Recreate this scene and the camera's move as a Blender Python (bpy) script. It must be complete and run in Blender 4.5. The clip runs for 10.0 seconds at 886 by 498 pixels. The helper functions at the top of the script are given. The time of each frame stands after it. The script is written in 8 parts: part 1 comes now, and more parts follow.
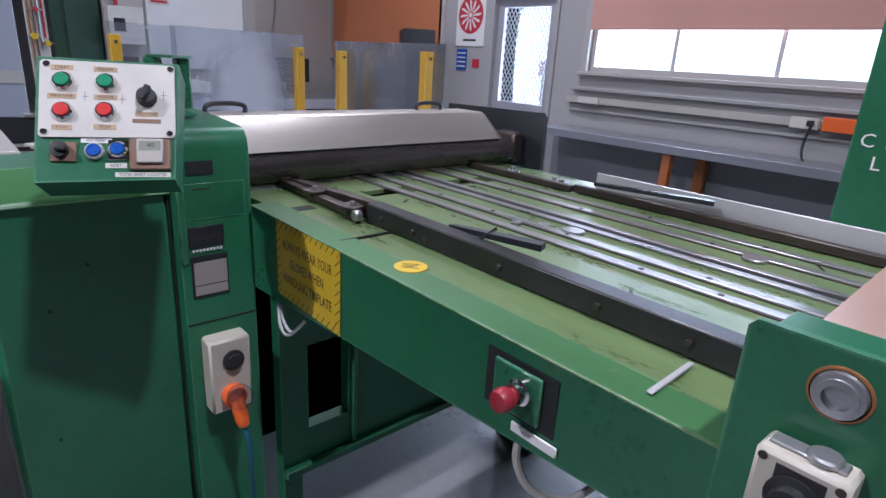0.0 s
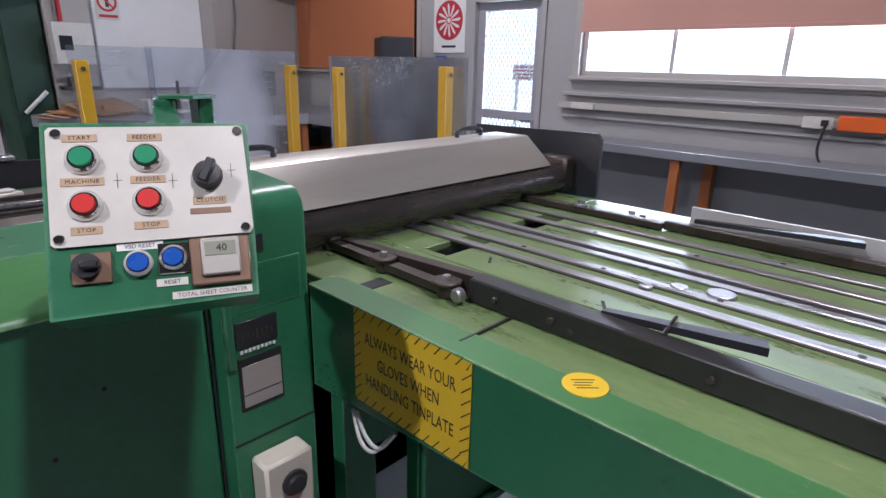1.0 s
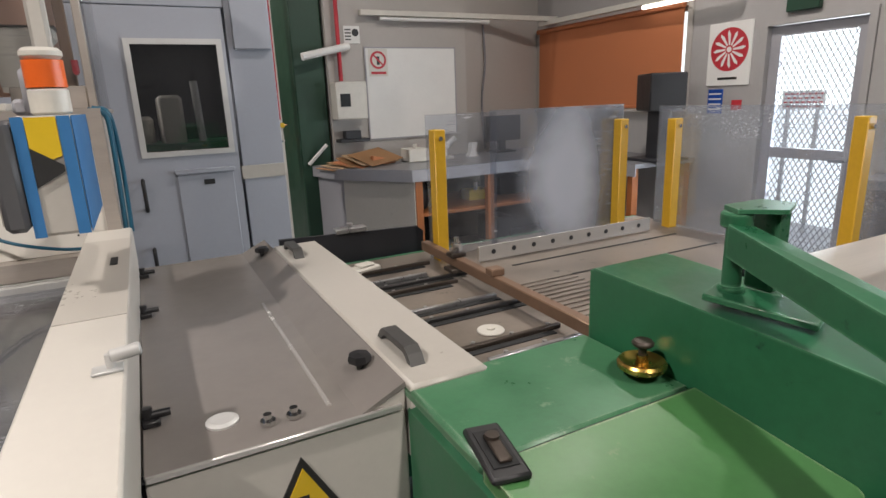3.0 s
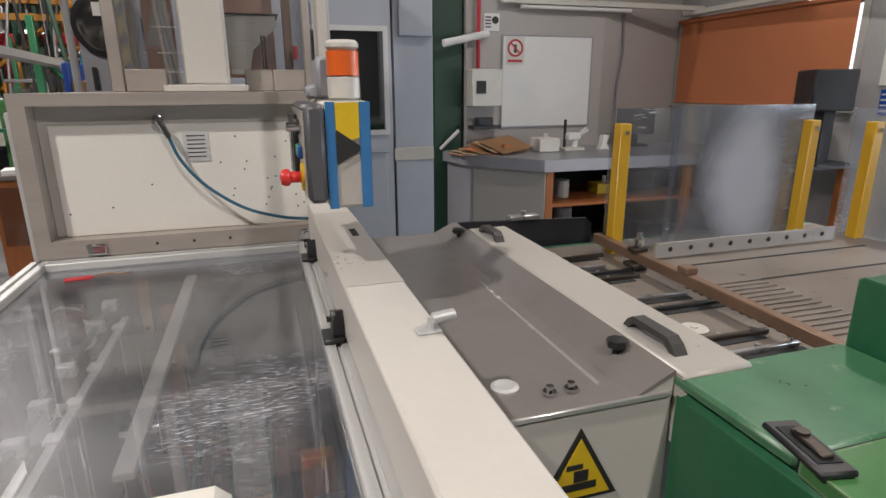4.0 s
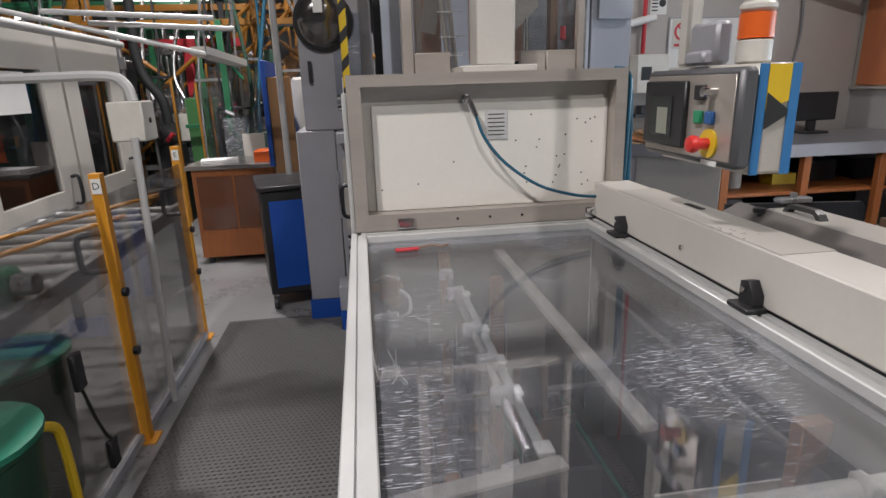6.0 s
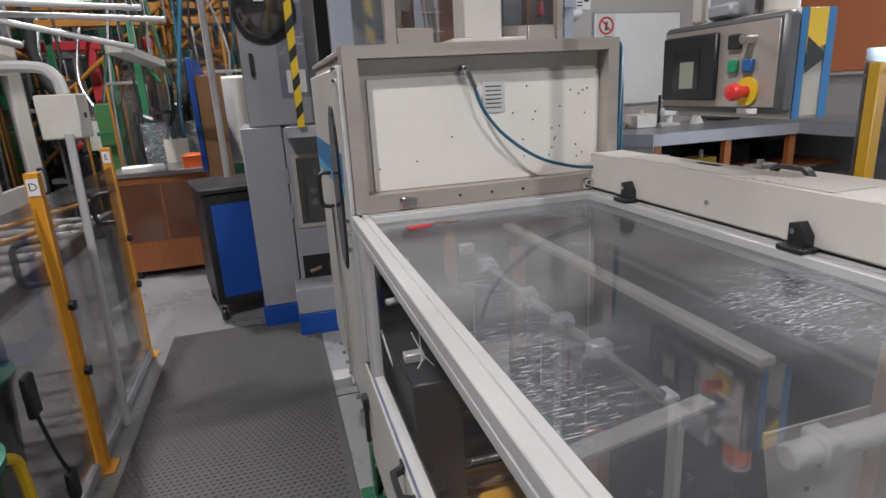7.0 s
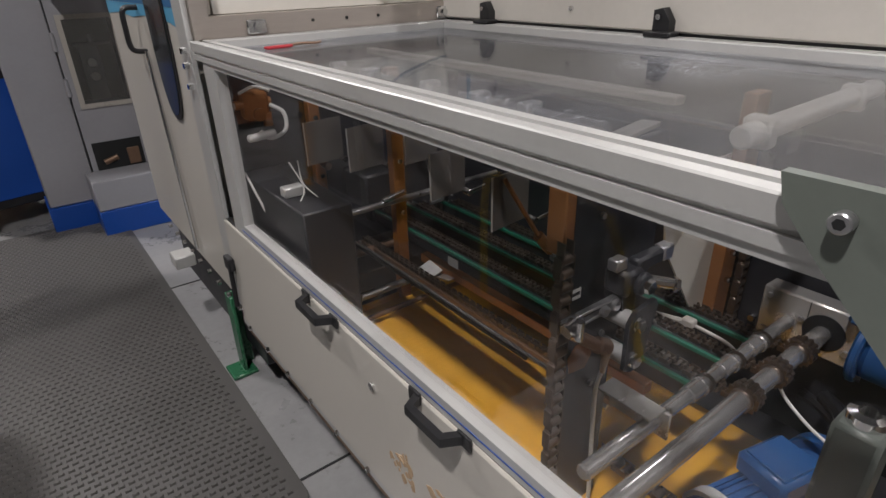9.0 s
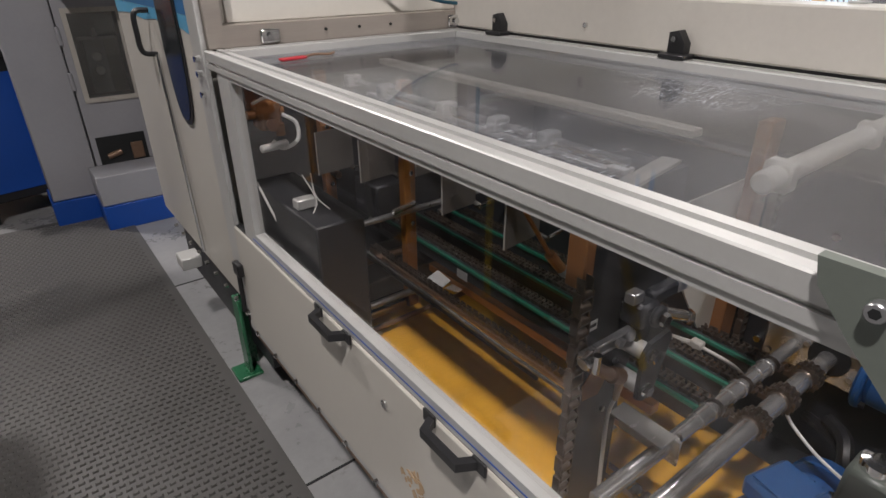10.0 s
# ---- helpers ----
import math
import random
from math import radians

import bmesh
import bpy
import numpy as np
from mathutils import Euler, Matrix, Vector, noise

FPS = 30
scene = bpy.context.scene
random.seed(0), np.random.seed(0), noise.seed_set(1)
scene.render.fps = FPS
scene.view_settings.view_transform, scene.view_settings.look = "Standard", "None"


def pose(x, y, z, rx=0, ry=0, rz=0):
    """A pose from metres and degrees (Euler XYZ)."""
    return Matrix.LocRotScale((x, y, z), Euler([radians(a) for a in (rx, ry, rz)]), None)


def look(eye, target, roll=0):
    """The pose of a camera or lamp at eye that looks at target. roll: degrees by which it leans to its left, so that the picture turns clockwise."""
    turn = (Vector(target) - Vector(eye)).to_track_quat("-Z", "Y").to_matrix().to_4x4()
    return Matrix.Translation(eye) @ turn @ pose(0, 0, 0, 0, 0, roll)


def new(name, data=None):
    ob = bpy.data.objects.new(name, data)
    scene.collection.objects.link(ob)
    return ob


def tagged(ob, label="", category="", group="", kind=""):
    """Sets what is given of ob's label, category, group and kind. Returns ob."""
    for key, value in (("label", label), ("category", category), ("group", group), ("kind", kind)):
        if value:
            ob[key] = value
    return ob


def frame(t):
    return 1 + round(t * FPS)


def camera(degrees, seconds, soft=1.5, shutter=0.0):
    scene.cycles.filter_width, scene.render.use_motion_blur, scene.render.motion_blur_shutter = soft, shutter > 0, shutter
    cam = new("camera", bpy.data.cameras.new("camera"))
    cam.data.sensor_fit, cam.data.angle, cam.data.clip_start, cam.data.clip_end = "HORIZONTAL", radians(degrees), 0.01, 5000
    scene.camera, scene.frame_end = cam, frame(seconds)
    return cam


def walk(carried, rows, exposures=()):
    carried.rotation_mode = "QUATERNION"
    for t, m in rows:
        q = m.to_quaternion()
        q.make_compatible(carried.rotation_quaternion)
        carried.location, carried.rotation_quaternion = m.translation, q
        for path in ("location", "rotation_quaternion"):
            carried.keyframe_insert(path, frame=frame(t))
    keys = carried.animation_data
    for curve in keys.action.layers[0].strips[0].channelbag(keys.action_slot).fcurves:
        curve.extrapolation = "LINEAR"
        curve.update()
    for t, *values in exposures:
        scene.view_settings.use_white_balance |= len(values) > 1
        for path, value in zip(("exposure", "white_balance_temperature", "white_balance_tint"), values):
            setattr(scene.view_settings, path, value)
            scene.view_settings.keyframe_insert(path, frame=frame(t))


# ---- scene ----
cam = camera(75.7, 10.0)
# seconds, x, y, z, yaw, pitch, roll
ROWS = [
    (0.0, 0.001, 0.001, 1.406, -41.06, -18.27, -3.24), (0.5, 0.061, 0.174, 1.425, -43.19, -17.90, -1.42), (1.0, -0.001, 0.429, 1.445, -45.91, -17.86, -1.25),
    (1.5, -0.058, 0.680, 1.490, -45.07, -17.47, -0.78), (2.0, -0.069, 0.871, 1.533, -39.00, -16.57, 1.26), (2.5, -0.166, 0.975, 1.542, -35.25, -15.49, 2.49),
    (3.0, -0.274, 1.068, 1.537, -27.63, -14.74, 2.12), (3.2, -0.322, 1.090, 1.540, -24.17, -14.86, 1.66), (4.3, -0.659, 1.137, 1.560, -15.10, -16.05, 0.30),
    (4.5, -0.713, 1.149, 1.557, -12.71, -16.07, 0.55), (5.0, -0.845, 1.187, 1.555, -7.94, -16.17, 0.90), (5.5, -1.033, 1.182, 1.541, -7.34, -16.37, 1.24),
    (5.7, -1.080, 1.204, 1.530, -7.28, -16.28, 1.42), (6.8, -1.344, 1.317, 1.455, -14.63, -15.60, 3.01), (7.0, -1.387, 1.338, 1.430, -16.77, -15.79, 3.05),
    (7.5, -1.421, 1.405, 1.377, -20.01, -16.24, 2.46), (8.0, -1.448, 1.446, 1.306, -27.68, -18.39, 1.74), (8.5, -1.536, 1.420, 1.273, -35.60, -21.25, 1.60),
    (9.0, -1.579, 1.413, 1.234, -37.21, -26.04, 1.47), (9.5, -1.580, 1.426, 1.225, -37.42, -28.48, 0.91), (10.0, -1.595, 1.443, 1.287, -37.02, -26.94, 0.39),
]
# seconds, stops, kelvin, tint
EXPOSURES = [(0.0, 0.08, 5450, 18), (1.0, 0.08, 5800, 18), (1.5, 0.1, 6250, 16), (2.0, 0.1, 6600, 12), (3.2, 0.1, 6750, 10), (4.5, -0.18, 6450, 10), (5.5, -0.1, 6350, 10), (7.0, 0.06, 6150, 10), (8.0, 0.0, 6250, 10), (8.5, -0.08, 6300, 10), (10.0, -0.06, 6450, 10)]
walk(cam, [(t, pose(x, y, z, 90 + pitch, roll, yaw)) for t, x, y, z, yaw, pitch, roll in ROWS], EXPOSURES)

# ---------------------------------------------------------------- world and light
world = bpy.data.worlds.new("sky")
scene.world = world
world.use_nodes = True
wn = world.node_tree
sky = wn.nodes.new("ShaderNodeTexSky")
sky.sky_type = "NISHITA"
sky.sun_disc = False
sky.sun_elevation, sky.sun_rotation = radians(48), radians(60)
wn.links.new(sky.outputs["Color"], wn.nodes["Background"].inputs["Color"])
wn.nodes["Background"].inputs["Strength"].default_value = 0.12

sun = new("sun", bpy.data.lights.new("sun", "SUN"))
sun.data.energy, sun.data.angle, sun.data.color = 1.2, radians(12), (1.0, 0.95, 0.88)
sun.matrix_world = look((9, -4, 9), (0, 0, 0))


def area_lamp(name, x, y, z, sx, sy, watts, colour, target=None):
    lamp = new(name, bpy.data.lights.new(name, "AREA"))
    lamp.data.shape, lamp.data.size, lamp.data.size_y = "ELLIPSE" if sx == sy else "RECTANGLE", sx, sy
    lamp.data.energy, lamp.data.color = watts, colour
    lamp.matrix_world = look((x, y, z), target or (x, y + 0.001, 0))
    return lamp


WARM, COOL = (1.0, 0.935, 0.90), (0.80, 0.90, 1.0)
BAYS = [(0.42, -0.75, 4.3), (-2.75, 6.3, 4.3), (-0.15, 8.7, 4.3), (-2.6, 1.2, 4.3), (2.4, 3.4, 4.3), (-4.6, 10.5, 4.3)]
BAY_WATTS = [110, 150, 110, 150, 82, 24]
for (bx_, by_, bz_), w_ in zip(BAYS, BAY_WATTS):
    area_lamp("bay_light", bx_, by_, bz_ - 0.06, 0.19, 0.19, w_, WARM)
# daylight in the two east windows and the door
area_lamp("window_light", 4.32, 1.5, 1.56, 2.8, 0.30, 85, COOL, (0, 1.5, 1.1))
area_lamp("door_light", 4.32, 3.63, 1.3, 0.55, 1.2, 60, COOL, (0, 3.6, 0.9))

# ---------------------------------------------------------------- materials


def mat(name, colour, rough=0.5, metal=0.0, vary=0.25, big=3.0, small=60.0, bump=0.0, spots=None, spot_amount=0.0, spot_scale=18.0, spec=0.5, stretch=None, coat=0.0, rough_vary=0.15, edge=None, edge_width=0.007):
    """A painted, moulded or metal surface: broad blotches and fine grain in colour and gloss, optional worn spots."""
    m = bpy.data.materials.new(name)
    m.use_nodes = True
    nt = m.node_tree
    L = nt.links.new
    bsdf = nt.nodes["Principled BSDF"]
    co = nt.nodes.new("ShaderNodeTexCoord")
    geo = nt.nodes.new("ShaderNodeNewGeometry")
    src = geo.outputs["Position"]
    if stretch:
        mp = nt.nodes.new("ShaderNodeMapping")
        mp.inputs["Scale"].default_value = stretch
        L(src, mp.inputs["Vector"])
        src = mp.outputs["Vector"]

    def noise_node(scale, detail, rough_):
        n = nt.nodes.new("ShaderNodeTexNoise")
        n.inputs["Scale"].default_value, n.inputs["Detail"].default_value, n.inputs["Roughness"].default_value = scale, detail, rough_
        L(src, n.inputs["Vector"])
        return n

    a, b = noise_node(big, 4, 0.6), noise_node(small, 3, 0.65)
    mix = nt.nodes.new("ShaderNodeMath")
    mix.operation = "MULTIPLY_ADD"
    L(b.outputs["Fac"], mix.inputs[0])
    mix.inputs[1].default_value = 0.4
    L(a.outputs["Fac"], mix.inputs[2])
    ramp = nt.nodes.new("ShaderNodeMapRange")
    ramp.inputs["From Min"].default_value, ramp.inputs["From Max"].default_value = 0.35, 1.05
    ramp.inputs["To Min"].default_value, ramp.inputs["To Max"].default_value = 1 - vary, 1 + vary * 0.6
    L(mix.outputs[0], ramp.inputs["Value"])
    mul = nt.nodes.new("ShaderNodeMix")
    mul.data_type, mul.blend_type = "RGBA", "MULTIPLY"
    mul.inputs["Factor"].default_value = 1
    mul.inputs["A"].default_value = (*colour, 1)
    L(ramp.outputs["Result"], mul.inputs["B"])
    out = mul.outputs["Result"]
    if spots:
        s = noise_node(spot_scale, 6, 0.7)
        r2 = nt.nodes.new("ShaderNodeMapRange")
        r2.inputs["From Min"].default_value, r2.inputs["From Max"].default_value = 0.68 - spot_amount, 0.76 - spot_amount
        L(s.outputs["Fac"], r2.inputs["Value"])
        m2 = nt.nodes.new("ShaderNodeMix")
        m2.data_type = "RGBA"
        L(r2.outputs["Result"], m2.inputs["Factor"])
        L(out, m2.inputs["A"])
        m2.inputs["B"].default_value = (*spots, 1)
        out = m2.outputs["Result"]
    if edge:
        bv = nt.nodes.new("ShaderNodeBevel")
        bv.samples = 4
        bv.inputs["Radius"].default_value = edge_width
        dt = nt.nodes.new("ShaderNodeVectorMath")
        dt.operation = "DOT_PRODUCT"
        L(bv.outputs["Normal"], dt.inputs[0])
        L(geo.outputs["Normal"], dt.inputs[1])
        er = nt.nodes.new("ShaderNodeMapRange")
        er.inputs["From Min"].default_value, er.inputs["From Max"].default_value = 0.995, 0.90
        L(dt.outputs["Value"], er.inputs["Value"])
        ns = noise_node(28, 5, 0.75)
        nr = nt.nodes.new("ShaderNodeMapRange")
        nr.inputs["From Min"].default_value, nr.inputs["From Max"].default_value = 0.38, 0.54
        L(ns.outputs["Fac"], nr.inputs["Value"])
        em = nt.nodes.new("ShaderNodeMath")
        em.operation = "MULTIPLY"
        L(er.outputs["Result"], em.inputs[0])
        L(nr.outputs["Result"], em.inputs[1])
        m4 = nt.nodes.new("ShaderNodeMix")
        m4.data_type = "RGBA"
        L(em.outputs[0], m4.inputs["Factor"])
        L(out, m4.inputs["A"])
        m4.inputs["B"].default_value = (*edge, 1)
        out = m4.outputs["Result"]
    L(out, bsdf.inputs["Base Color"])
    rr = nt.nodes.new("ShaderNodeMapRange")
    rr.inputs["From Min"].default_value, rr.inputs["From Max"].default_value = 0.3, 1.1
    rr.inputs["To Min"].default_value, rr.inputs["To Max"].default_value = max(0.03, rough - rough_vary), min(1, rough + rough_vary)
    L(mix.outputs[0], rr.inputs["Value"])
    L(rr.outputs["Result"], bsdf.inputs["Roughness"])
    bsdf.inputs["Metallic"].default_value = metal
    bsdf.inputs["Specular IOR Level"].default_value = spec
    bsdf.inputs["Coat Weight"].default_value = coat
    if bump:
        bp = nt.nodes.new("ShaderNodeBump")
        bp.inputs["Strength"].default_value, bp.inputs["Distance"].default_value = bump, 0.002
        L(mix.outputs[0], bp.inputs["Height"])
        L(bp.outputs["Normal"], bsdf.inputs["Normal"])
    return m


def glow(name, colour, strength):
    m = bpy.data.materials.new(name)
    m.use_nodes = True
    b = m.node_tree.nodes["Principled BSDF"]
    b.inputs["Base Color"].default_value = (*colour, 1)
    b.inputs["Emission Color"].default_value = (*colour, 1)
    b.inputs["Emission Strength"].default_value = strength
    return m


def clear(name, tint, haze, gloss=1.0, rough=0.04, scratch=0.0, haze_colour=(0.7, 0.72, 0.75), scale=3.0, patch=None, sheen=0.0, fine=1.0):
    """Clear sheet plastic: tinted see-through, a hazy scuffed film, scratches with painted glints, and reflection by
    angle.
    """
    m = bpy.data.materials.new(name)
    m.use_nodes = True
    nt = m.node_tree
    nt.nodes.remove(nt.nodes["Principled BSDF"])
    L = nt.links.new
    out = nt.nodes["Material Output"]
    tr = nt.nodes.new("ShaderNodeBsdfTransparent")
    tr.inputs["Color"].default_value = (*tint, 1)
    df = nt.nodes.new("ShaderNodeBsdfDiffuse")
    df.inputs["Color"].default_value = (*haze_colour, 1)
    gl = nt.nodes.new("ShaderNodeBsdfGlossy")
    gl.inputs["Roughness"].default_value = rough
    geo = nt.nodes.new("ShaderNodeNewGeometry")
    n = nt.nodes.new("ShaderNodeTexNoise")
    n.inputs["Scale"].default_value, n.inputs["Detail"].default_value = scale, 5
    L(geo.outputs["Position"], n.inputs["Vector"])
    r = nt.nodes.new("ShaderNodeMapRange")
    r.inputs["From Min"].default_value, r.inputs["From Max"].default_value = 0.35, 0.75
    r.inputs["To Min"].default_value, r.inputs["To Max"].default_value = haze * 0.35, haze * 1.8
    L(n.outputs["Fac"], r.inputs["Value"])
    fac = r.outputs["Result"]
    # real scratches, but their white diffuse colour stands in for lamp glints
    if scratch:
        mp = nt.nodes.new("ShaderNodeMapping")
        mp.inputs["Rotation"].default_value = (0, 0, 0.35)
        mp.inputs["Scale"].default_value = (6 * fine, 90 * fine, 90 * fine)
        L(geo.outputs["Position"], mp.inputs["Vector"])
        n2 = nt.nodes.new("ShaderNodeTexNoise")
        n2.inputs["Scale"].default_value, n2.inputs["Detail"].default_value = 2.2, 3
        n2.inputs["Distortion"].default_value = 0.25
        L(mp.outputs["Vector"], n2.inputs["Vector"])
        mp2 = nt.nodes.new("ShaderNodeMapping")
        mp2.inputs["Rotation"].default_value = (0, 0, -0.9)
        mp2.inputs["Scale"].default_value = (7 * fine, 70 * fine, 70 * fine)
        L(geo.outputs["Position"], mp2.inputs["Vector"])
        n3 = nt.nodes.new("ShaderNodeTexNoise")
        n3.inputs["Scale"].default_value, n3.inputs["Detail"].default_value, n3.inputs["Distortion"].default_value = 2.0, 3, 0.3
        L(mp2.outputs["Vector"], n3.inputs["Vector"])
        both = nt.nodes.new("ShaderNodeMath")
        both.operation = "MAXIMUM"
        L(n2.outputs["Fac"], both.inputs[0])
        L(n3.outputs["Fac"], both.inputs[1])
        r2 = nt.nodes.new("ShaderNodeMapRange")
        r2.inputs["From Min"].default_value, r2.inputs["From Max"].default_value = 0.615, 0.67
        r2.inputs["To Max"].default_value = scratch
        L(both.outputs[0], r2.inputs["Value"])
        gate = nt.nodes.new("ShaderNodeMath")
        gate.operation = "MULTIPLY"
        gr = nt.nodes.new("ShaderNodeMapRange")
        gr.inputs["From Min"].default_value, gr.inputs["From Max"].default_value = 0.47, 0.64
        L(n.outputs["Fac"], gr.inputs["Value"])
        L(r2.outputs["Result"], gate.inputs[0])
        L(gr.outputs["Result"], gate.inputs[1])
        add = nt.nodes.new("ShaderNodeMath")
        L(fac, add.inputs[0])
        L(gate.outputs[0], add.inputs[1])
        fac = add.outputs[0]
    if patch:
        centre, size, strength = patch
        pm = nt.nodes.new("ShaderNodeMapping")
        pm.vector_type = "TEXTURE"
        pm.inputs["Location"].default_value, pm.inputs["Scale"].default_value = centre, size
        L(geo.outputs["Position"], pm.inputs["Vector"])
        ln = nt.nodes.new("ShaderNodeVectorMath")
        ln.operation = "LENGTH"
        L(pm.outputs["Vector"], ln.inputs[0])
        wob = nt.nodes.new("ShaderNodeMath")
        wob.operation = "MULTIPLY_ADD"
        L(n.outputs["Fac"], wob.inputs[0])
        wob.inputs[1].default_value = 0.9
        L(ln.outputs["Value"], wob.inputs[2])
        pr = nt.nodes.new("ShaderNodeMapRange")
        pr.interpolation_type = "SMOOTHSTEP"
        pr.inputs["From Min"].default_value, pr.inputs["From Max"].default_value = 0.7, 1.55
        pr.inputs["To Min"].default_value, pr.inputs["To Max"].default_value = strength, 0
        L(wob.outputs[0], pr.inputs["Value"])
        mx = nt.nodes.new("ShaderNodeMath")
        mx.operation = "MAXIMUM"
        L(fac, mx.inputs[0])
        L(pr.outputs["Result"], mx.inputs[1])
        fac = mx.outputs[0]
    m1 = nt.nodes.new("ShaderNodeMixShader")
    L(fac, m1.inputs["Fac"])
    L(tr.outputs[0], m1.inputs[1])
    L(df.outputs[0], m1.inputs[2])
    fr = nt.nodes.new("ShaderNodeFresnel")
    fr.inputs["IOR"].default_value = 1.49
    gm = nt.nodes.new("ShaderNodeMath")
    gm.operation = "MULTIPLY"
    gm.inputs[1].default_value = gloss
    L(fr.outputs[0], gm.inputs[0])
    m2 = nt.nodes.new("ShaderNodeMixShader")
    L(gm.outputs[0], m2.inputs["Fac"])
    L(m1.outputs[0], m2.inputs[1])
    L(gl.outputs[0], m2.inputs[2])
    last = m2.outputs[0]
    if sheen:
        g2 = nt.nodes.new("ShaderNodeBsdfGlossy")
        g2.inputs["Roughness"].default_value = 0.34
        sm = nt.nodes.new("ShaderNodeMath")
        sm.operation = "MULTIPLY"
        L(n.outputs["Fac"], sm.inputs[0])
        sm.inputs[1].default_value = sheen * 2
        m3 = nt.nodes.new("ShaderNodeMixShader")
        L(sm.outputs[0], m3.inputs["Fac"])
        L(last, m3.inputs[1])
        L(g2.outputs[0], m3.inputs[2])
        last = m3.outputs[0]
    L(last, out.inputs["Surface"])
    return m


GREEN = mat("green_paint", (0.022, 0.135, 0.062), 0.34, vary=0.35, bump=0.2, spots=(0.010, 0.045, 0.026), spot_amount=0.02, spot_scale=22, edge=(0.10, 0.26, 0.15))
GREEN_WORN = mat("green_paint_scuffed", (0.058, 0.185, 0.092), 0.34, vary=0.4, bump=0.2, big=5, spots=(0.17, 0.26, 0.17), spot_amount=0.065, spot_scale=16, edge=(0.24, 0.34, 0.24))
FLAG = mat("dull_flag_plate", (0.20, 0.185, 0.17), 0.4, 0.4, vary=0.25, big=6)
GREEN_TOP = mat("green_paint_worn", (0.055, 0.17, 0.055), 0.42, vary=0.35, bump=0.1, spots=(0.14, 0.22, 0.10), spot_amount=0.045, spot_scale=13, edge=(0.25, 0.34, 0.20))
OLIVE = mat("olive_worn_paint", (0.15, 0.22, 0.085), 0.32, vary=0.5, bump=0.1, big=6, spots=(0.28, 0.25, 0.14), spot_amount=0.06, spot_scale=9, stretch=(3, 0.8, 1))
GREYGREEN = mat("grey_green_plate", (0.15, 0.17, 0.15), 0.45, vary=0.2)
DARKGREEN = mat("dark_green_paint", (0.012, 0.05, 0.028), 0.5, vary=0.3)
STEEL = mat("worn_steel", (0.44, 0.44, 0.45), 0.32, 0.8, vary=0.35, big=5, stretch=(6, 0.8, 3), rough_vary=0.12, spots=(0.16, 0.13, 0.10), spot_amount=0.0, spot_scale=12)
BEDRAIL = mat("worn_flat_rail_steel", (0.40, 0.395, 0.39), 0.34, 0.8, vary=0.45, big=6, stretch=(10, 0.5, 3), rough_vary=0.14, spots=(0.13, 0.11, 0.085), spot_amount=0.05, spot_scale=5)
BRUSHED = mat("brushed_stainless", (0.64, 0.625, 0.60), 0.27, 0.62, vary=0.06, big=1.5, small=60, stretch=(0.6, 6, 6), rough_vary=0.012)
DARKSTEEL = mat("dark_oiled_steel", (0.075, 0.060, 0.050), 0.42, 0.55, vary=0.4, big=10, bump=0.1, spots=(0.17, 0.135, 0.11), spot_amount=-0.02, spot_scale=25)
CHAINSTEEL = mat("oily_chain_steel", (0.16, 0.125, 0.10), 0.32, 0.75, vary=0.35, big=12, rough_vary=0.08)
MIRRORGREY = mat("dull_convex_mirror", (0.20, 0.19, 0.185), 0.16, 0.85, vary=0.25, rough_vary=0.05)
ROLLER = mat("polished_roller_steel", (0.105, 0.092, 0.086), 0.27, 0.75, vary=0.35, big=5, stretch=(0.5, 6, 6), rough_vary=0.06)
HOODSTEEL = mat("rubbed_warm_stainless", (0.70, 0.655, 0.585), 0.33, 0.85, vary=0.16, big=2.2, small=40, stretch=(0.5, 5, 5), rough_vary=0.05)
ALU = mat("anodised_aluminium", (0.56, 0.56, 0.55), 0.46, 0.35, vary=0.12, small=90)
CHROME = mat("chrome", (0.72, 0.72, 0.72), 0.12, 1.0, vary=0.1, rough_vary=0.05)
POLISHED = mat("polished_shaft_steel", (0.62, 0.61, 0.60), 0.22, 0.8, vary=0.15, rough_vary=0.06)
BRASS = mat("brass", (0.55, 0.36, 0.10), 0.25, 1.0, vary=0.25)
WHITE = mat("white_powder_coat", (0.55, 0.525, 0.48), 0.38, vary=0.10, big=2, bump=0.04, spots=(0.42, 0.40, 0.36), spot_amount=-0.045, spot_scale=22, edge=(0.36, 0.33, 0.29), edge_width=0.003)
PANELWHITE = mat("white_panel_enamel", (0.70, 0.675, 0.62), 0.36, vary=0.08, big=2, spots=(0.5, 0.47, 0.42), spot_amount=-0.06, spot_scale=14)
GREYWHITE = mat("grey_white_enamel", (0.45, 0.425, 0.385), 0.34, vary=0.12, big=2, bump=0.04)
HMIGREY = mat("charcoal_housing", (0.085, 0.085, 0.09), 0.4, vary=0.15)
HOODGREY = mat("scuffed_grey_metal", (0.235, 0.215, 0.20), 0.20, 0.2, vary=0.16, big=2.5, small=25, rough_vary=0.03)
PLATE = mat("cream_panel", (0.60, 0.58, 0.525), 0.42, vary=0.10, big=14, spots=(0.45, 0.42, 0.36), spot_amount=-0.05, spot_scale=60)
BOXFRAME = mat("stainless_grey_brown", (0.43, 0.385, 0.345), 0.38, 0.40, vary=0.15, stretch=(0.6, 6, 6))
BEDDARK = mat("brown_oily_bed", (0.24, 0.205, 0.175), 0.42, 0.3, vary=0.4, big=5, spots=(0.06, 0.05, 0.045), spot_amount=0.05, spot_scale=9)
BLACK = mat("black_plastic", (0.018, 0.018, 0.02), 0.42, vary=0.3)
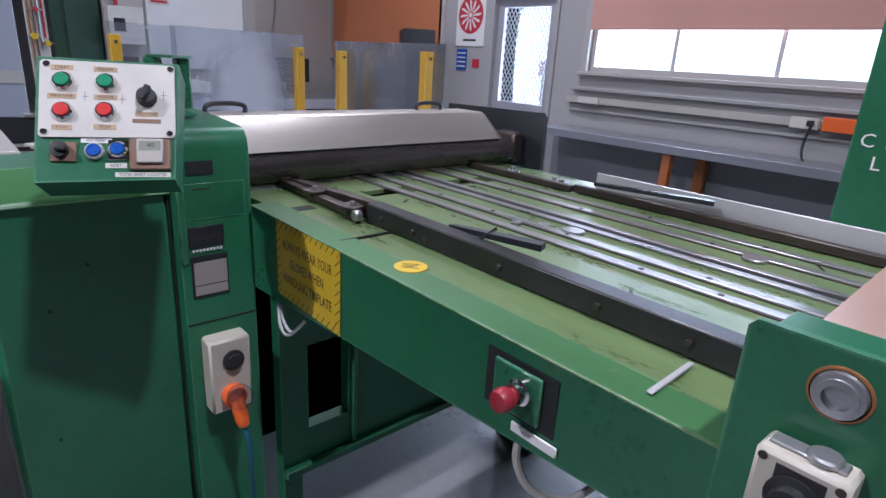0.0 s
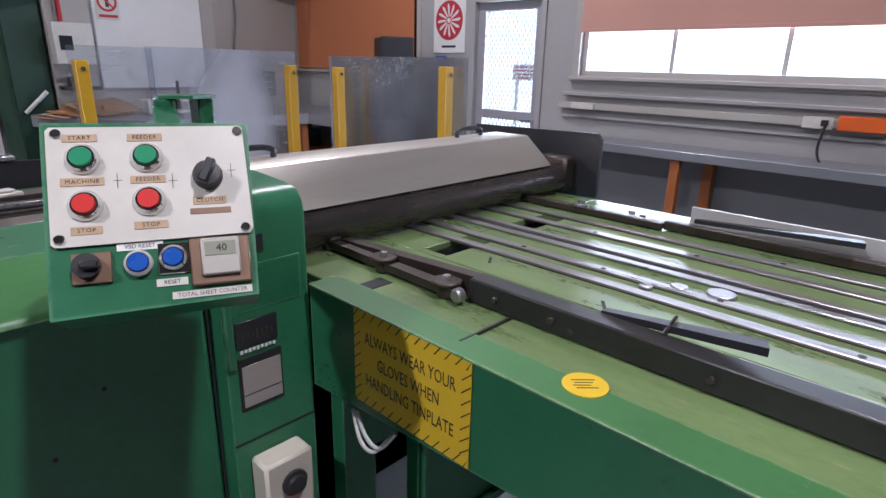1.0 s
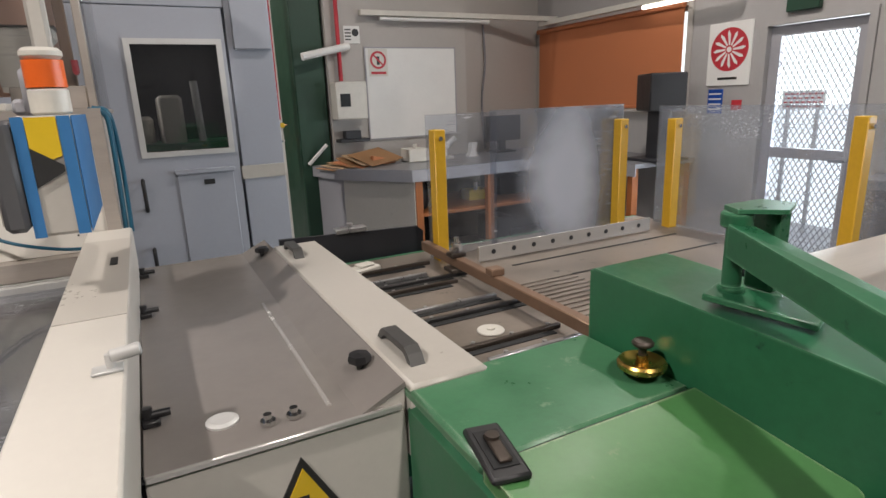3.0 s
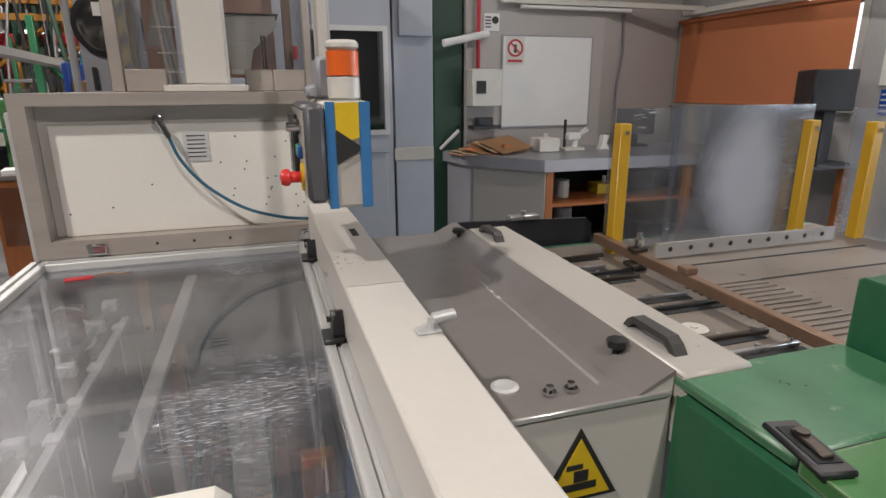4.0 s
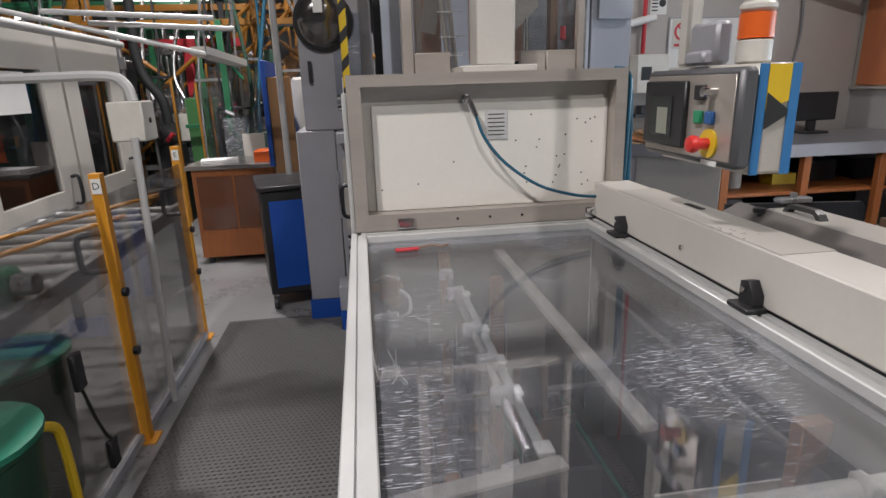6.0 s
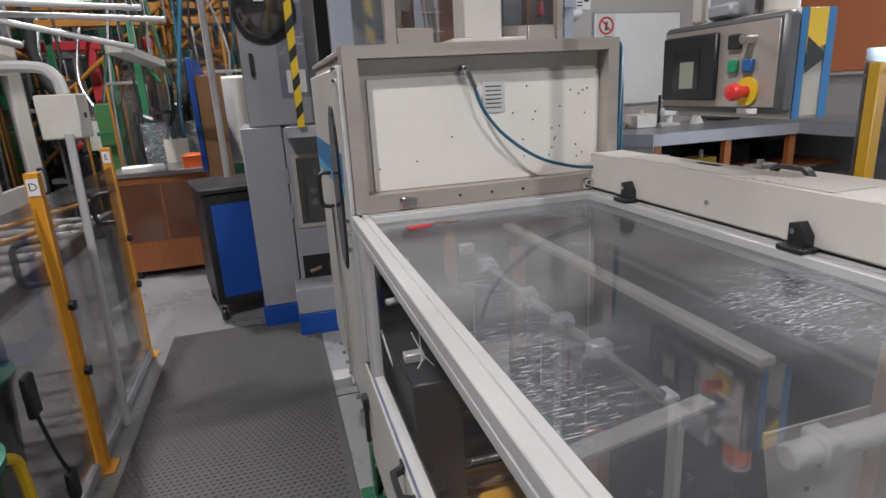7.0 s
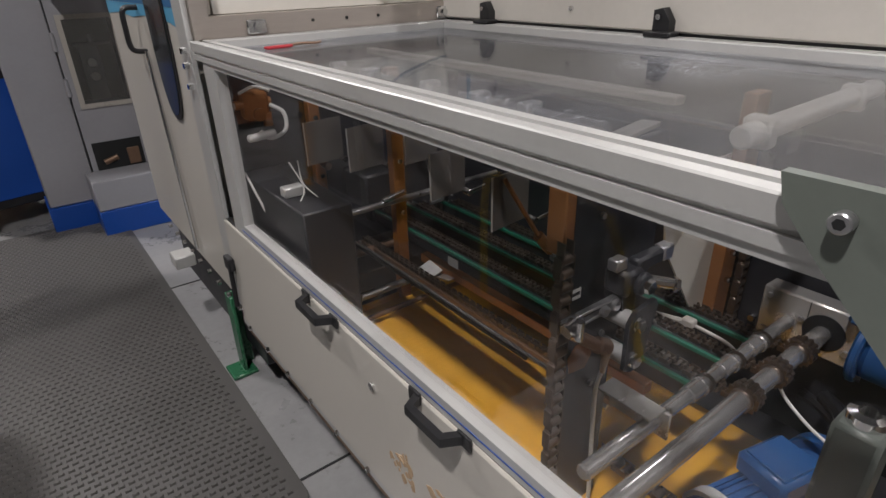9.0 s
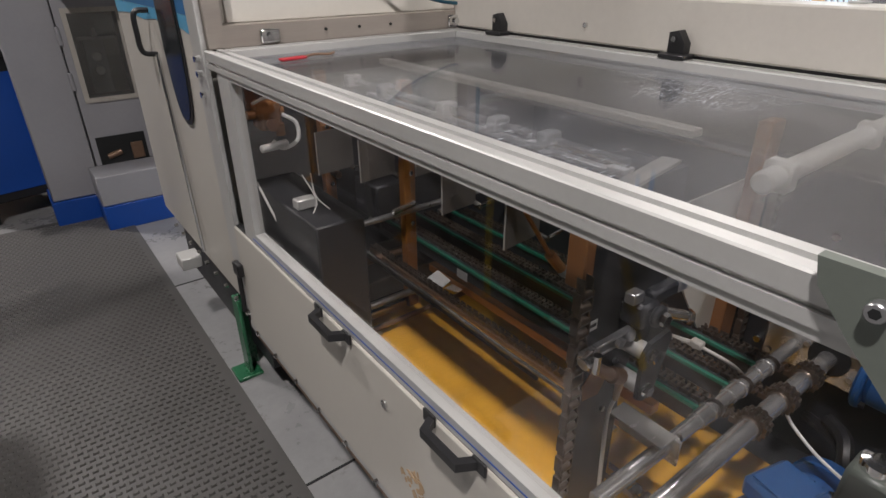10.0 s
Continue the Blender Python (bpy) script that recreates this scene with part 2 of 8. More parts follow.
BLACKSTEEL = mat("black_guard_paint", (0.022, 0.023, 0.028), 0.45, vary=0.35, spots=(0.06, 0.06, 0.06), spot_amount=-0.03)
# near black: paints the shade in gaps, holes and hollows; also some dark parts
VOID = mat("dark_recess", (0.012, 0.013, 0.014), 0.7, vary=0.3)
YELLOW = mat("yellow_paint", (0.62, 0.36, 0.02), 0.4, vary=0.2, spots=(0.35, 0.2, 0.03), spot_amount=-0.06)
# darker copy of AMBER: the far hall's dim light is put into the colour
DIMAMBER = mat("dim_amber_steel", (0.36, 0.155, 0.015), 0.5, vary=0.35, spots=(0.12, 0.06, 0.02), spot_amount=0.02)
AMBER = mat("amber_post_paint", (0.62, 0.27, 0.02), 0.42, vary=0.2, spots=(0.3, 0.13, 0.02), spot_amount=-0.05)
SIGNYELLOW = mat("sign_yellow", (0.68, 0.46, 0.02), 0.38, vary=0.14, spots=(0.42, 0.28, 0.03), spot_amount=-0.05)
ORANGE = mat("orange_plastic", (0.75, 0.13, 0.02), 0.35, vary=0.15)
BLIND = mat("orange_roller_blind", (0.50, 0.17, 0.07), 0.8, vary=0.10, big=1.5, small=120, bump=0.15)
# paler, pinker copy of BLIND: the sunlight on it is put into the colour
BLINDSUNLIT = mat("sunlit_pink_blind", (0.55, 0.30, 0.24), 0.8, vary=0.08, big=1.5, small=120, bump=0.15)
RED = mat("red_button", (0.62, 0.035, 0.03), 0.35, vary=0.15)
REDPRINT = mat("red_print", (0.46, 0.022, 0.035), 0.5, vary=0.1)
GREENBTN = mat("green_button", (0.02, 0.26, 0.12), 0.3, vary=0.15)
BLUEBTN = mat("blue_button", (0.015, 0.09, 0.42), 0.3, vary=0.15)
CRIMSON = mat("faded_crimson_button", (0.30, 0.022, 0.035), 0.42, vary=0.2)
CREAM = mat("dirty_cream_enamel", (0.50, 0.465, 0.385), 0.42, vary=0.14, big=8, spots=(0.30, 0.27, 0.21), spot_amount=-0.03, spot_scale=30)
GUIDEBAR = mat("blackened_guide_steel", (0.048, 0.047, 0.048), 0.4, 0.5, vary=0.35, big=8, spots=(0.14, 0.12, 0.10), spot_amount=-0.01, spot_scale=22)
HANDLEGREY = mat("grey_moulded_plastic", (0.055, 0.054, 0.052), 0.45, vary=0.2)
BLUE = mat("blue_enamel", (0.01, 0.07, 0.36), 0.4, vary=0.15)
BLUETAPE = mat("blue_tape", (0.03, 0.16, 0.38), 0.5, vary=0.2, spots=(0.35, 0.42, 0.5), spot_amount=-0.02)
PALEBLUE = mat("worn_pale_blue_tape", (0.10, 0.38, 0.62), 0.5, vary=0.25, spots=(0.5, 0.56, 0.6), spot_amount=0.0)
PAPER = mat("white_print", (0.72, 0.72, 0.70), 0.55, vary=0.08)
LABEL = mat("tan_label", (0.47, 0.33, 0.20), 0.5, vary=0.2, big=30)
INK = mat("black_ink", (0.02, 0.02, 0.02), 0.5, vary=0.1)
WALLPAINT = mat("grey_wall_paint", (0.36, 0.35, 0.345), 0.55, vary=0.10, big=1.2, small=25, bump=0.05)
WALLWHITE = mat("pale_wall_paint", (0.41, 0.385, 0.36), 0.55, vary=0.08, big=1.2, small=25, bump=0.05)
DADO = mat("dark_grey_wall_paint", (0.19, 0.19, 0.21), 0.5, vary=0.12, big=1.5)
CEIL = mat("dark_roof", (0.12, 0.115, 0.11), 0.8, vary=0.3, big=1)
CONCRETE = mat("painted_concrete", (0.27, 0.27, 0.275), 0.32, vary=0.3, big=1.6, small=30, bump=0.15, spots=(0.15, 0.145, 0.14), spot_amount=0.06, spot_scale=5)
RUBBER = mat("grey_rubber_mat", (0.072, 0.069, 0.067), 0.5, vary=0.25, big=2.5, spots=(0.14, 0.13, 0.125), spot_amount=0.02, spot_scale=5)
BOOTH = mat("blue_grey_enamel", (0.34, 0.36, 0.41), 0.4, vary=0.08, big=1.2)
CABGREY = mat("grey_cabinet_paint", (0.32, 0.32, 0.345), 0.42, vary=0.1)
WOOD = mat("orange_stained_wood", (0.36, 0.12, 0.035), 0.42, vary=0.3, stretch=(8, 8, 1), big=4)
BENCHTOP = mat("zinc_benchtop", (0.28, 0.29, 0.315), 0.3, 0.4, vary=0.10, rough_vary=0.04)
CARD = mat("brown_card", (0.30, 0.16, 0.07), 0.7, vary=0.2)
WOODPALE = mat("faded_orange_card", (0.46, 0.17, 0.07), 0.6, vary=0.25)
PINK = mat("bare_copper_plate", (0.50, 0.32, 0.25), 0.45, 0.3, vary=0.15)
BROWNSTEEL = mat("rusty_brown_steel", (0.24, 0.15, 0.10), 0.45, 0.4, vary=0.3)
COPPERCOL = mat("amber_column_paint", (0.34, 0.15, 0.055), 0.4, 0.3, vary=0.35, spots=(0.12, 0.06, 0.03), spot_amount=0.03)
TRAY = mat("yellow_drip_tray", (0.72, 0.38, 0.04), 0.4, vary=0.3, big=5, spots=(0.33, 0.17, 0.03), spot_amount=0.03, spot_scale=6)
TEAL = mat("teal_hose", (0.012, 0.09, 0.15), 0.35, vary=0.2)
GREENBELT = mat("green_belt", (0.015, 0.16, 0.10), 0.5, vary=0.2)
BLUEMOTOR = mat("blue_motor_paint", (0.02, 0.10, 0.30), 0.4, vary=0.25)
SCREEN = mat("dark_screen", (0.02, 0.024, 0.026), 0.15, vary=0.1)
LCD = mat("grey_lcd", (0.30, 0.31, 0.25), 0.2, vary=0.1)
SKYGLOW = glow("bright_overcast", (0.93, 0.97, 1.0), 1.6)
TUBEGLOW = glow("fluorescent_tube", (1.0, 0.97, 0.92), 2.5)
BAYGLOW = glow("bay_lamp_lens", (1.0, 0.95, 0.86), 14.0)
LID = clear("smoked_lid_sheet", (0.91, 0.915, 0.93), 0.045, 0.5, 0.015, 0.6, (0.70, 0.73, 0.80), 2.6, None, 0.035, 3.0)
SIDEPANE = clear("smoked_side_sheet", (0.97, 0.965, 0.96), 0.002, 0.16, 0.01)
SCREENPANE = clear("scuffed_polycarbonate", (0.86, 0.88, 0.92), 0.09, 0.9, 0.08, 0.8, (0.7, 0.72, 0.75), 3.0, None, 0.0, 1.1)
CLOUDPANE = clear("clouded_polycarbonate", (0.84, 0.87, 0.92), 0.12, 0.8, 0.1, 0.2, (0.62, 0.66, 0.74), 2.2, ((1.27, 2.9, 1.22), (0.26, 1, 0.42), 0.75))
TOWERPANE = clear("clear_tower_sheet", (0.93, 0.93, 0.93), 0.03, 0.7, 0.05, 0.1)
GLASS = clear("window_glass", (0.93, 0.95, 0.95), 0.01, 1.0, 0.02)
DARKGLASS = clear("dark_booth_glass", (0.80, 0.81, 0.81), 0.01, 2.6, 0.02)
HOODPANE = clear("grey_clear_hood", (0.50, 0.50, 0.50), 0.30, 1.0, 0.07, 0.25, (0.40, 0.38, 0.36), 1.5)
GUARDPANE = clear("smoked_fence_sheet", (0.84, 0.83, 0.82), 0.02, 0.55, 0.03, 0.25)

# ---------------------------------------------------------------- mesh helpers


class Mesh:
    """Collects plain solids; m is applied to all that is added after it is set."""

    def __init__(self, m=None):
        self.v, self.f, self.m = [], [], m

    def add(self, verts, faces):
        k = len(self.v)
        self.v += [tuple(self.m @ Vector(p)) if self.m else tuple(p) for p in verts]
        self.f += [tuple(k + i for i in f) for f in faces]
        return self

    def box(self, x0, x1, y0, y1, z0, z1, b=0.003):
        x0, x1 = min(x0, x1), max(x0, x1)
        y0, y1 = min(y0, y1), max(y0, y1)
        z0, z1 = min(z0, z1), max(z0, z1)
        b = min(b, 0.3 * min(x1 - x0, y1 - y0, z1 - z0))
        lo, hi = (x0, y0, z0), (x1, y1, z1)
        if b <= 0:
            vs = [(lo[0] if i & 1 == 0 else hi[0], lo[1] if i & 2 == 0 else hi[1], lo[2] if i & 4 == 0 else hi[2]) for i in range(8)]
            return self.add(vs, [(0, 2, 3, 1), (4, 5, 7, 6), (0, 1, 5, 4), (2, 6, 7, 3), (0, 4, 6, 2), (1, 3, 7, 5)])
        vs, fs = [], []
        for i in range(8):
            s = [1 if i >> a & 1 else -1 for a in range(3)]
            c = [hi[a] if s[a] > 0 else lo[a] for a in range(3)]
            for a in range(3):
                vs.append([c[k] if k == a else c[k] - s[k] * b for k in range(3)])
        for a in range(3):
            p, q = [k for k in range(3) if k != a]
            for side in (0, 1):
                ring = [(side << a) | (u << p) | (w << q) for u, w in ((0, 0), (1, 0), (1, 1), (0, 1))]
                fs.append([3 * r + a for r in ring])
            for u in (0, 1):
                for w in (0, 1):
                    i0 = (u << p) | (w << q)
                    i1 = i0 | (1 << a)
                    fs.append([3 * i0 + p, 3 * i0 + q, 3 * i1 + q, 3 * i1 + p])
        for i in range(8):
            fs.append([3 * i, 3 * i + 1, 3 * i + 2])
        return self.add(vs, fs)

    def cyl(self, p0, p1, r, n=16, r2=None, c=0.0):
        p0, p1 = Vector(p0), Vector(p1)
        d = p1 - p0
        L = d.length
        q = d.to_track_quat("Z", "Y")
        r2 = r if r2 is None else r2
        c = min(c, L * 0.4, r * 0.6)
        rings = [(0, r - c), (c, r), (L - c, r2), (L, r2 - c)] if c > 0 else [(0, r), (L, r2)]
        vs, fs = [], []
        for z, rr in rings:
            for k in range(n):
                a = 2 * math.pi * k / n
                vs.append(p0 + q @ Vector((rr * math.cos(a), rr * math.sin(a), z)))
        for j in range(len(rings) - 1):
            for k in range(n):
                a, b2 = j * n + k, j * n + (k + 1) % n
                fs.append((a, b2, b2 + n, a + n))
        fs.append(tuple(range(n - 1, -1, -1)))
        fs.append(tuple(range((len(rings) - 1) * n, len(rings) * n)))
        return self.add(vs, fs)

    def lathe(self, p, axis, profile, n=20):
        """profile: (radius, height) pairs along axis from p."""
        p, q = Vector(p), Vector(axis).to_track_quat("Z", "Y")
        vs, fs = [], []
        for r, h in profile:
            for k in range(n):
                a = 2 * math.pi * k / n
                vs.append(p + q @ Vector((r * math.cos(a), r * math.sin(a), h)))
        for j in range(len(profile) - 1):
            for k in range(n):
                a, b2 = j * n + k, j * n + (k + 1) % n
                fs.append((a, b2, b2 + n, a + n))
        if profile[0][0] > 1e-5:
            fs.append(tuple(range(n - 1, -1, -1)))
        if profile[-1][0] > 1e-5:
            fs.append(tuple(range((len(profile) - 1) * n, len(profile) * n)))
        return self.add(vs, fs)

    def tube(self, pts, r, n=8, step=5):
        """A round tube along a smooth line through pts."""
        P = [Vector(p) for p in pts]
        if len(P) > 2:
            Q = [P[0] * 2 - P[1]] + P + [P[-1] * 2 - P[-2]]
            line = []
            for i in range(1, len(Q) - 2):
                a, b2, c2, d = Q[i - 1:i + 3]
                for k in range(step):
                    t = k / step
                    line.append(0.5 * (2 * b2 + (c2 - a) * t + (2 * a - 5 * b2 + 4 * c2 - d) * t * t + (3 * b2 - a - 3 * c2 + d) * t ** 3))
            line.append(P[-1])
        else:
            line = P
        vs, fs = [], []
        up = Vector((0.31, 0.17, 0.93))
        for i, p in enumerate(line):
            t = (line[min(i + 1, len(line) - 1)] - line[max(i - 1, 0)]).normalized()
            s = t.cross(up).normalized()
            u = s.cross(t)
            up = u
            for k in range(n):
                a = 2 * math.pi * k / n
                vs.append(p + r * (math.cos(a) * s + math.sin(a) * u))
        for j in range(len(line) - 1):
            for k in range(n):
                a, b2 = j * n + k, j * n + (k + 1) % n
                fs.append((a, b2, b2 + n, a + n))
        fs += [tuple(range(n - 1, -1, -1)), tuple(range((len(line) - 1) * n, len(line) * n))]
        return self.add(vs, fs)

    def prism(self, poly, axis, a, b):
        """poly in the two other axes (in x, y, z order), pushed from a to b along axis."""
        def at(u, w, h):
            return {"x": (h, u, w), "y": (u, h, w), "z": (u, w, h)}[axis]
        n = len(poly)
        vs = [at(u, w, a) for u, w in poly] + [at(u, w, b) for u, w in poly]
        fs = [tuple(range(n - 1, -1, -1)), tuple(range(n, 2 * n))] + [(k, (k + 1) % n, n + (k + 1) % n, n + k) for k in range(n)]
        return self.add(vs, fs)

    def plate_with_hole(self, x0, x1, y0, y1, hx0, hx1, hy0, hy1, axis, a, b, bev=0.0):
        """A rectangular plate with a rectangular opening, its faces at a and b along axis."""
        ring = [(x0, y0), (x1, y0), (x1, y1), (x0, y1), (hx0, hy0), (hx1, hy0), (hx1, hy1), (hx0, hy1)]
        put = {"x": lambda u, w, d: (d, u, w), "y": lambda u, w, d: (u, d, w), "z": lambda u, w, d: (u, w, d)}[axis]
        vs = [put(u, w, a) for u, w in ring] + [put(u, w, b) for u, w in ring]
        fs = []
        for k in range(4):
            n = (k + 1) % 4
            fs += [(k, n, n + 4, k + 4), (k + 12, n + 12, n + 8, k + 8), (k, k + 8, n + 8, n), (n + 4, n + 12, k + 12, k + 4)]
        if axis == "y":
            fs = [f[::-1] for f in fs]
        return self.add(vs, [f[::-1] for f in fs])

    def mesh(self, name, material, origin=(0, 0, 0), soft=40):
        me = bpy.data.meshes.new(name)
        o = Vector(origin)
        me.from_pydata([tuple(Vector(p) - o) for p in self.v], [], self.f)
        bm = bmesh.new()
        bm.from_mesh(me)
        bmesh.ops.recalc_face_normals(bm, faces=bm.faces)
        bm.to_mesh(me)
        bm.free()
        me.polygons.foreach_set("use_smooth", [True] * len(me.polygons))
        me.set_sharp_from_angle(angle=radians(soft))
        me.materials.append(material)
        return me


def origin_of(ob):
    p = Vector((0, 0, 0))
    while ob:
        p += ob.location
        ob = ob.parent
    return p


def part(name, m, material, parent, label=""):
    """One mesh object under a thing or a part; m is in world metres."""
    ob = new(name, m.mesh(name, material, origin_of(parent)))
    ob.parent = parent
    if label:
        ob["label"] = label
    return ob


def thing(name, at, label, category, group="", kind=""):
    ob = new(name)
    ob.location = at
    ob.empty_display_size = 0.1
    return tagged(ob, label, category, group, kind)


def solid(name, m, material, label="", category="", group="", kind=""):
    """A thing that is one mesh."""
    return tagged(new(name, m.mesh(name, material)), label, category, group, kind)


def text_mesh(name, words, size, m, material, parent, label="", align="CENTER", spacing=1.0, bold=0.0):
    """Lettering as a thin mesh; m puts its x along the line and its z out of the surface."""
    cu = bpy.data.curves.new(name, "FONT")
    cu.body, cu.size, cu.align_x, cu.align_y, cu.extrude = words, size, align, "CENTER", 0.0003
    cu.space_character, cu.offset, cu.resolution_u = spacing, bold, 2
    tmp = bpy.data.objects.new(name, cu)
    scene.collection.objects.link(tmp)
    bpy.context.view_layer.update()
    me = bpy.data.meshes.new_from_object(tmp)
    bpy.data.objects.remove(tmp)
    me.transform(Matrix.Translation(-origin_of(parent)) @ m)
    me.materials.clear()
    me.materials.append(material)
    ob = new(name, me)
    ob.parent = parent
    if label:
        ob["label"] = label
    return ob


def frame_matrix(o, r, u):
    """A pose from an origin, the way right and the way up on a surface."""
    r, u = Vector(r).normalized(), Vector(u).normalized()
    n = r.cross(u)
    return Matrix(((r[0], u[0], n[0], o[0]), (r[1], u[1], n[1], o[1]), (r[2], u[2], n[2], o[2]), (0, 0, 0, 1)))



# ---------------------------------------------------------------- setting
EX, NY, ROOF = 4.15, 7.05, 4.6


def setting():
    solid("floor", Mesh().box(-11, 4.4, -6, 17, -0.1, 0, 0), CONCRETE, "grey painted concrete factory floor, worn and shiny", "floor", kind="structure")
    solid("ceiling", Mesh().box(-11, 4.4, -6, 17, ROOF, ROOF + 0.1, 0), CEIL, "dark factory roof lining", "ceiling", kind="structure")
    # east wall with two windows and a door
    w = Mesh()
    x0, x1 = EX, EX + 0.14
    for y0, y1, z0, z1 in ((-6, 0.05, 0, ROOF), (0.05, 2.95, 0, 1.39), (0.05, 2.95, 2.25, ROOF), (2.95, 3.33, 0, ROOF), (3.33, 4.05, 1.99, ROOF),
                           (4.05, 4.80, 0, ROOF), (4.80, 6.93, 0, 1.37), (4.80, 6.93, 2.26, ROOF), (6.93, 7.2, 0, ROOF)):
        w.box(x0, x1, y0, y1, z0, z1, 0)
    solid("wall_east", w, WALLPAINT, "grey painted wall with windows and a screen door", "wall", kind="structure")
    solid("wall_north", Mesh().prism([(2.95, 6.667), (EX, 7.0), (EX, 7.14), (2.95, 6.81)], "z", 0, ROOF), WALLWHITE, "pale painted end wall with conduits", "wall", kind="structure")
    # south and west walls are unseen, added dark to keep bounce light low
    solid("wall_south", Mesh().box(-11, 4.4, -6.14, -6, 0, ROOF, 0), DADO, "unseen dark grey wall closing the south side", "wall", kind="structure")
    solid("wall_west", Mesh().box(-11.14, -11, -6, 17, 0, ROOF, 0), DADO, "dark far factory wall", "wall", kind="structure")
    solid("wall_back", Mesh().box(-11, 4.4, 17, 17.14, 0, ROOF, 0), DADO, "dark far factory wall", "wall", kind="structure")
    solid("wall_return", Mesh().box(2.9, 3.04, NY + 0.14, 17, 0, ROOF, 0), WALLWHITE, "pale partition wall", "wall", kind="structure")
    solid("ground_outside", Mesh().box(4.4, 6.39, -6, 11, -0.1, -0.02, 0), CONCRETE, "pale ground outside the door", "ground", kind="structure")
    solid("backdrop", Mesh().box(6.4, 6.45, -6, 11, -0.5, 5, 0), SKYGLOW, "bright overcast daylight outside", "backdrop", kind="structure")
    sg = thing("outside_sign", (6.3, 5.0, 0), "faded red and white sign outside the door", "sign")
    part("board", Mesh().box(6.30, 6.32, 4.78, 5.25, 1.28, 1.48, 0.002), PAPER, sg)
    for j in range(4):
        part("bar", Mesh().box(6.295, 6.2995, 4.80, 5.23, 1.30 + j * 0.045, 1.32 + j * 0.045, 0), REDPRINT, sg)
    for y in (4.85, 5.18):
        part("post", Mesh().box(6.305, 6.335, y - 0.02, y + 0.02, -0.02, 1.28), ALU, sg)
    # dado and ledge below the long window
    solid("trim_ledge", Mesh().box(EX - 0.05, EX - 0.002, -3, 3.05, 1.24, 1.265).box(EX - 0.03, EX - 0.002, -3, 3.05, 1.07, 1.09), WALLPAINT, "grey painted wall battens below the window", "trim", kind="structure")
    solid("trim_dado", Mesh().box(EX - 0.012, EX - 0.002, -3, 3.2, 0.0, 0.85, 0), DADO, "dark grey painted lower wall", "trim", kind="structure")
    long_window("window_1", 0.05, 2.95, 1.39, 2.25, 4, 1.73, BLINDSUNLIT, "long aluminium window with a half-drawn roller blind, coloured pink as sunlit")
    long_window("window_2", 4.80, 6.93, 1.37, 2.26, 2, 1.40, BLIND, "aluminium window with a drawn orange roller blind")
    screen_door()


def long_window(name, y0, y1, z0, z1, lights, blind_z, blind_mat, label):
    t = thing(name, (EX, (y0 + y1) / 2, z0), label, "window", kind="structure")
    f = Mesh().plate_with_hole(y0, y1, z0, z1, y0 + 0.045, y1 - 0.045, z0 + 0.04, z1 - 0.045, "x", EX + 0.03, EX + 0.09, 0.003)
    f.plate_with_hole(y0 - 0.05, y1 + 0.05, z0 - 0.05, z1 + 0.05, y0 + 0.004, y1 - 0.004, z0 + 0.004, z1 - 0.004, "x", EX - 0.018, EX - 0.002, 0.003)
    part("window_frame", f, WALLWHITE, t)
    part("window_sill", Mesh().box(EX - 0.05, EX + 0.03, y0 - 0.06, y1 + 0.06, z0 - 0.03, z0 - 0.003), WALLWHITE, t)
    step = (y1 - y0) / lights
    for k in range(lights):
        part("pane", Mesh().box(EX + 0.058, EX + 0.062, y0 + k * step + 0.02, y0 + (k + 1) * step - 0.02, z0 + 0.03, z1 - 0.03, 0), GLASS, t).visible_shadow = False
        if k:
            part("mullion", Mesh().box(EX + 0.04, EX + 0.08, y0 + k * step - 0.016, y0 + k * step + 0.016, z0 + 0.041, z1 - 0.046), ALU, t)
    b = Mesh().box(EX - 0.030, EX - 0.026, y0 + 0.03, y1 - 0.01, blind_z, z1 - 0.02, 0).box(EX - 0.036, EX - 0.022, y0 + 0.03, y1 - 0.01, blind_z - 0.02, blind_z + 0.006)
    b.cyl((EX - 0.045, y0 + 0.02, z1), (EX - 0.045, y1, z1), 0.025, 12)
    part("roller_blind", b, blind_mat, t, "drawn fabric roller blind")


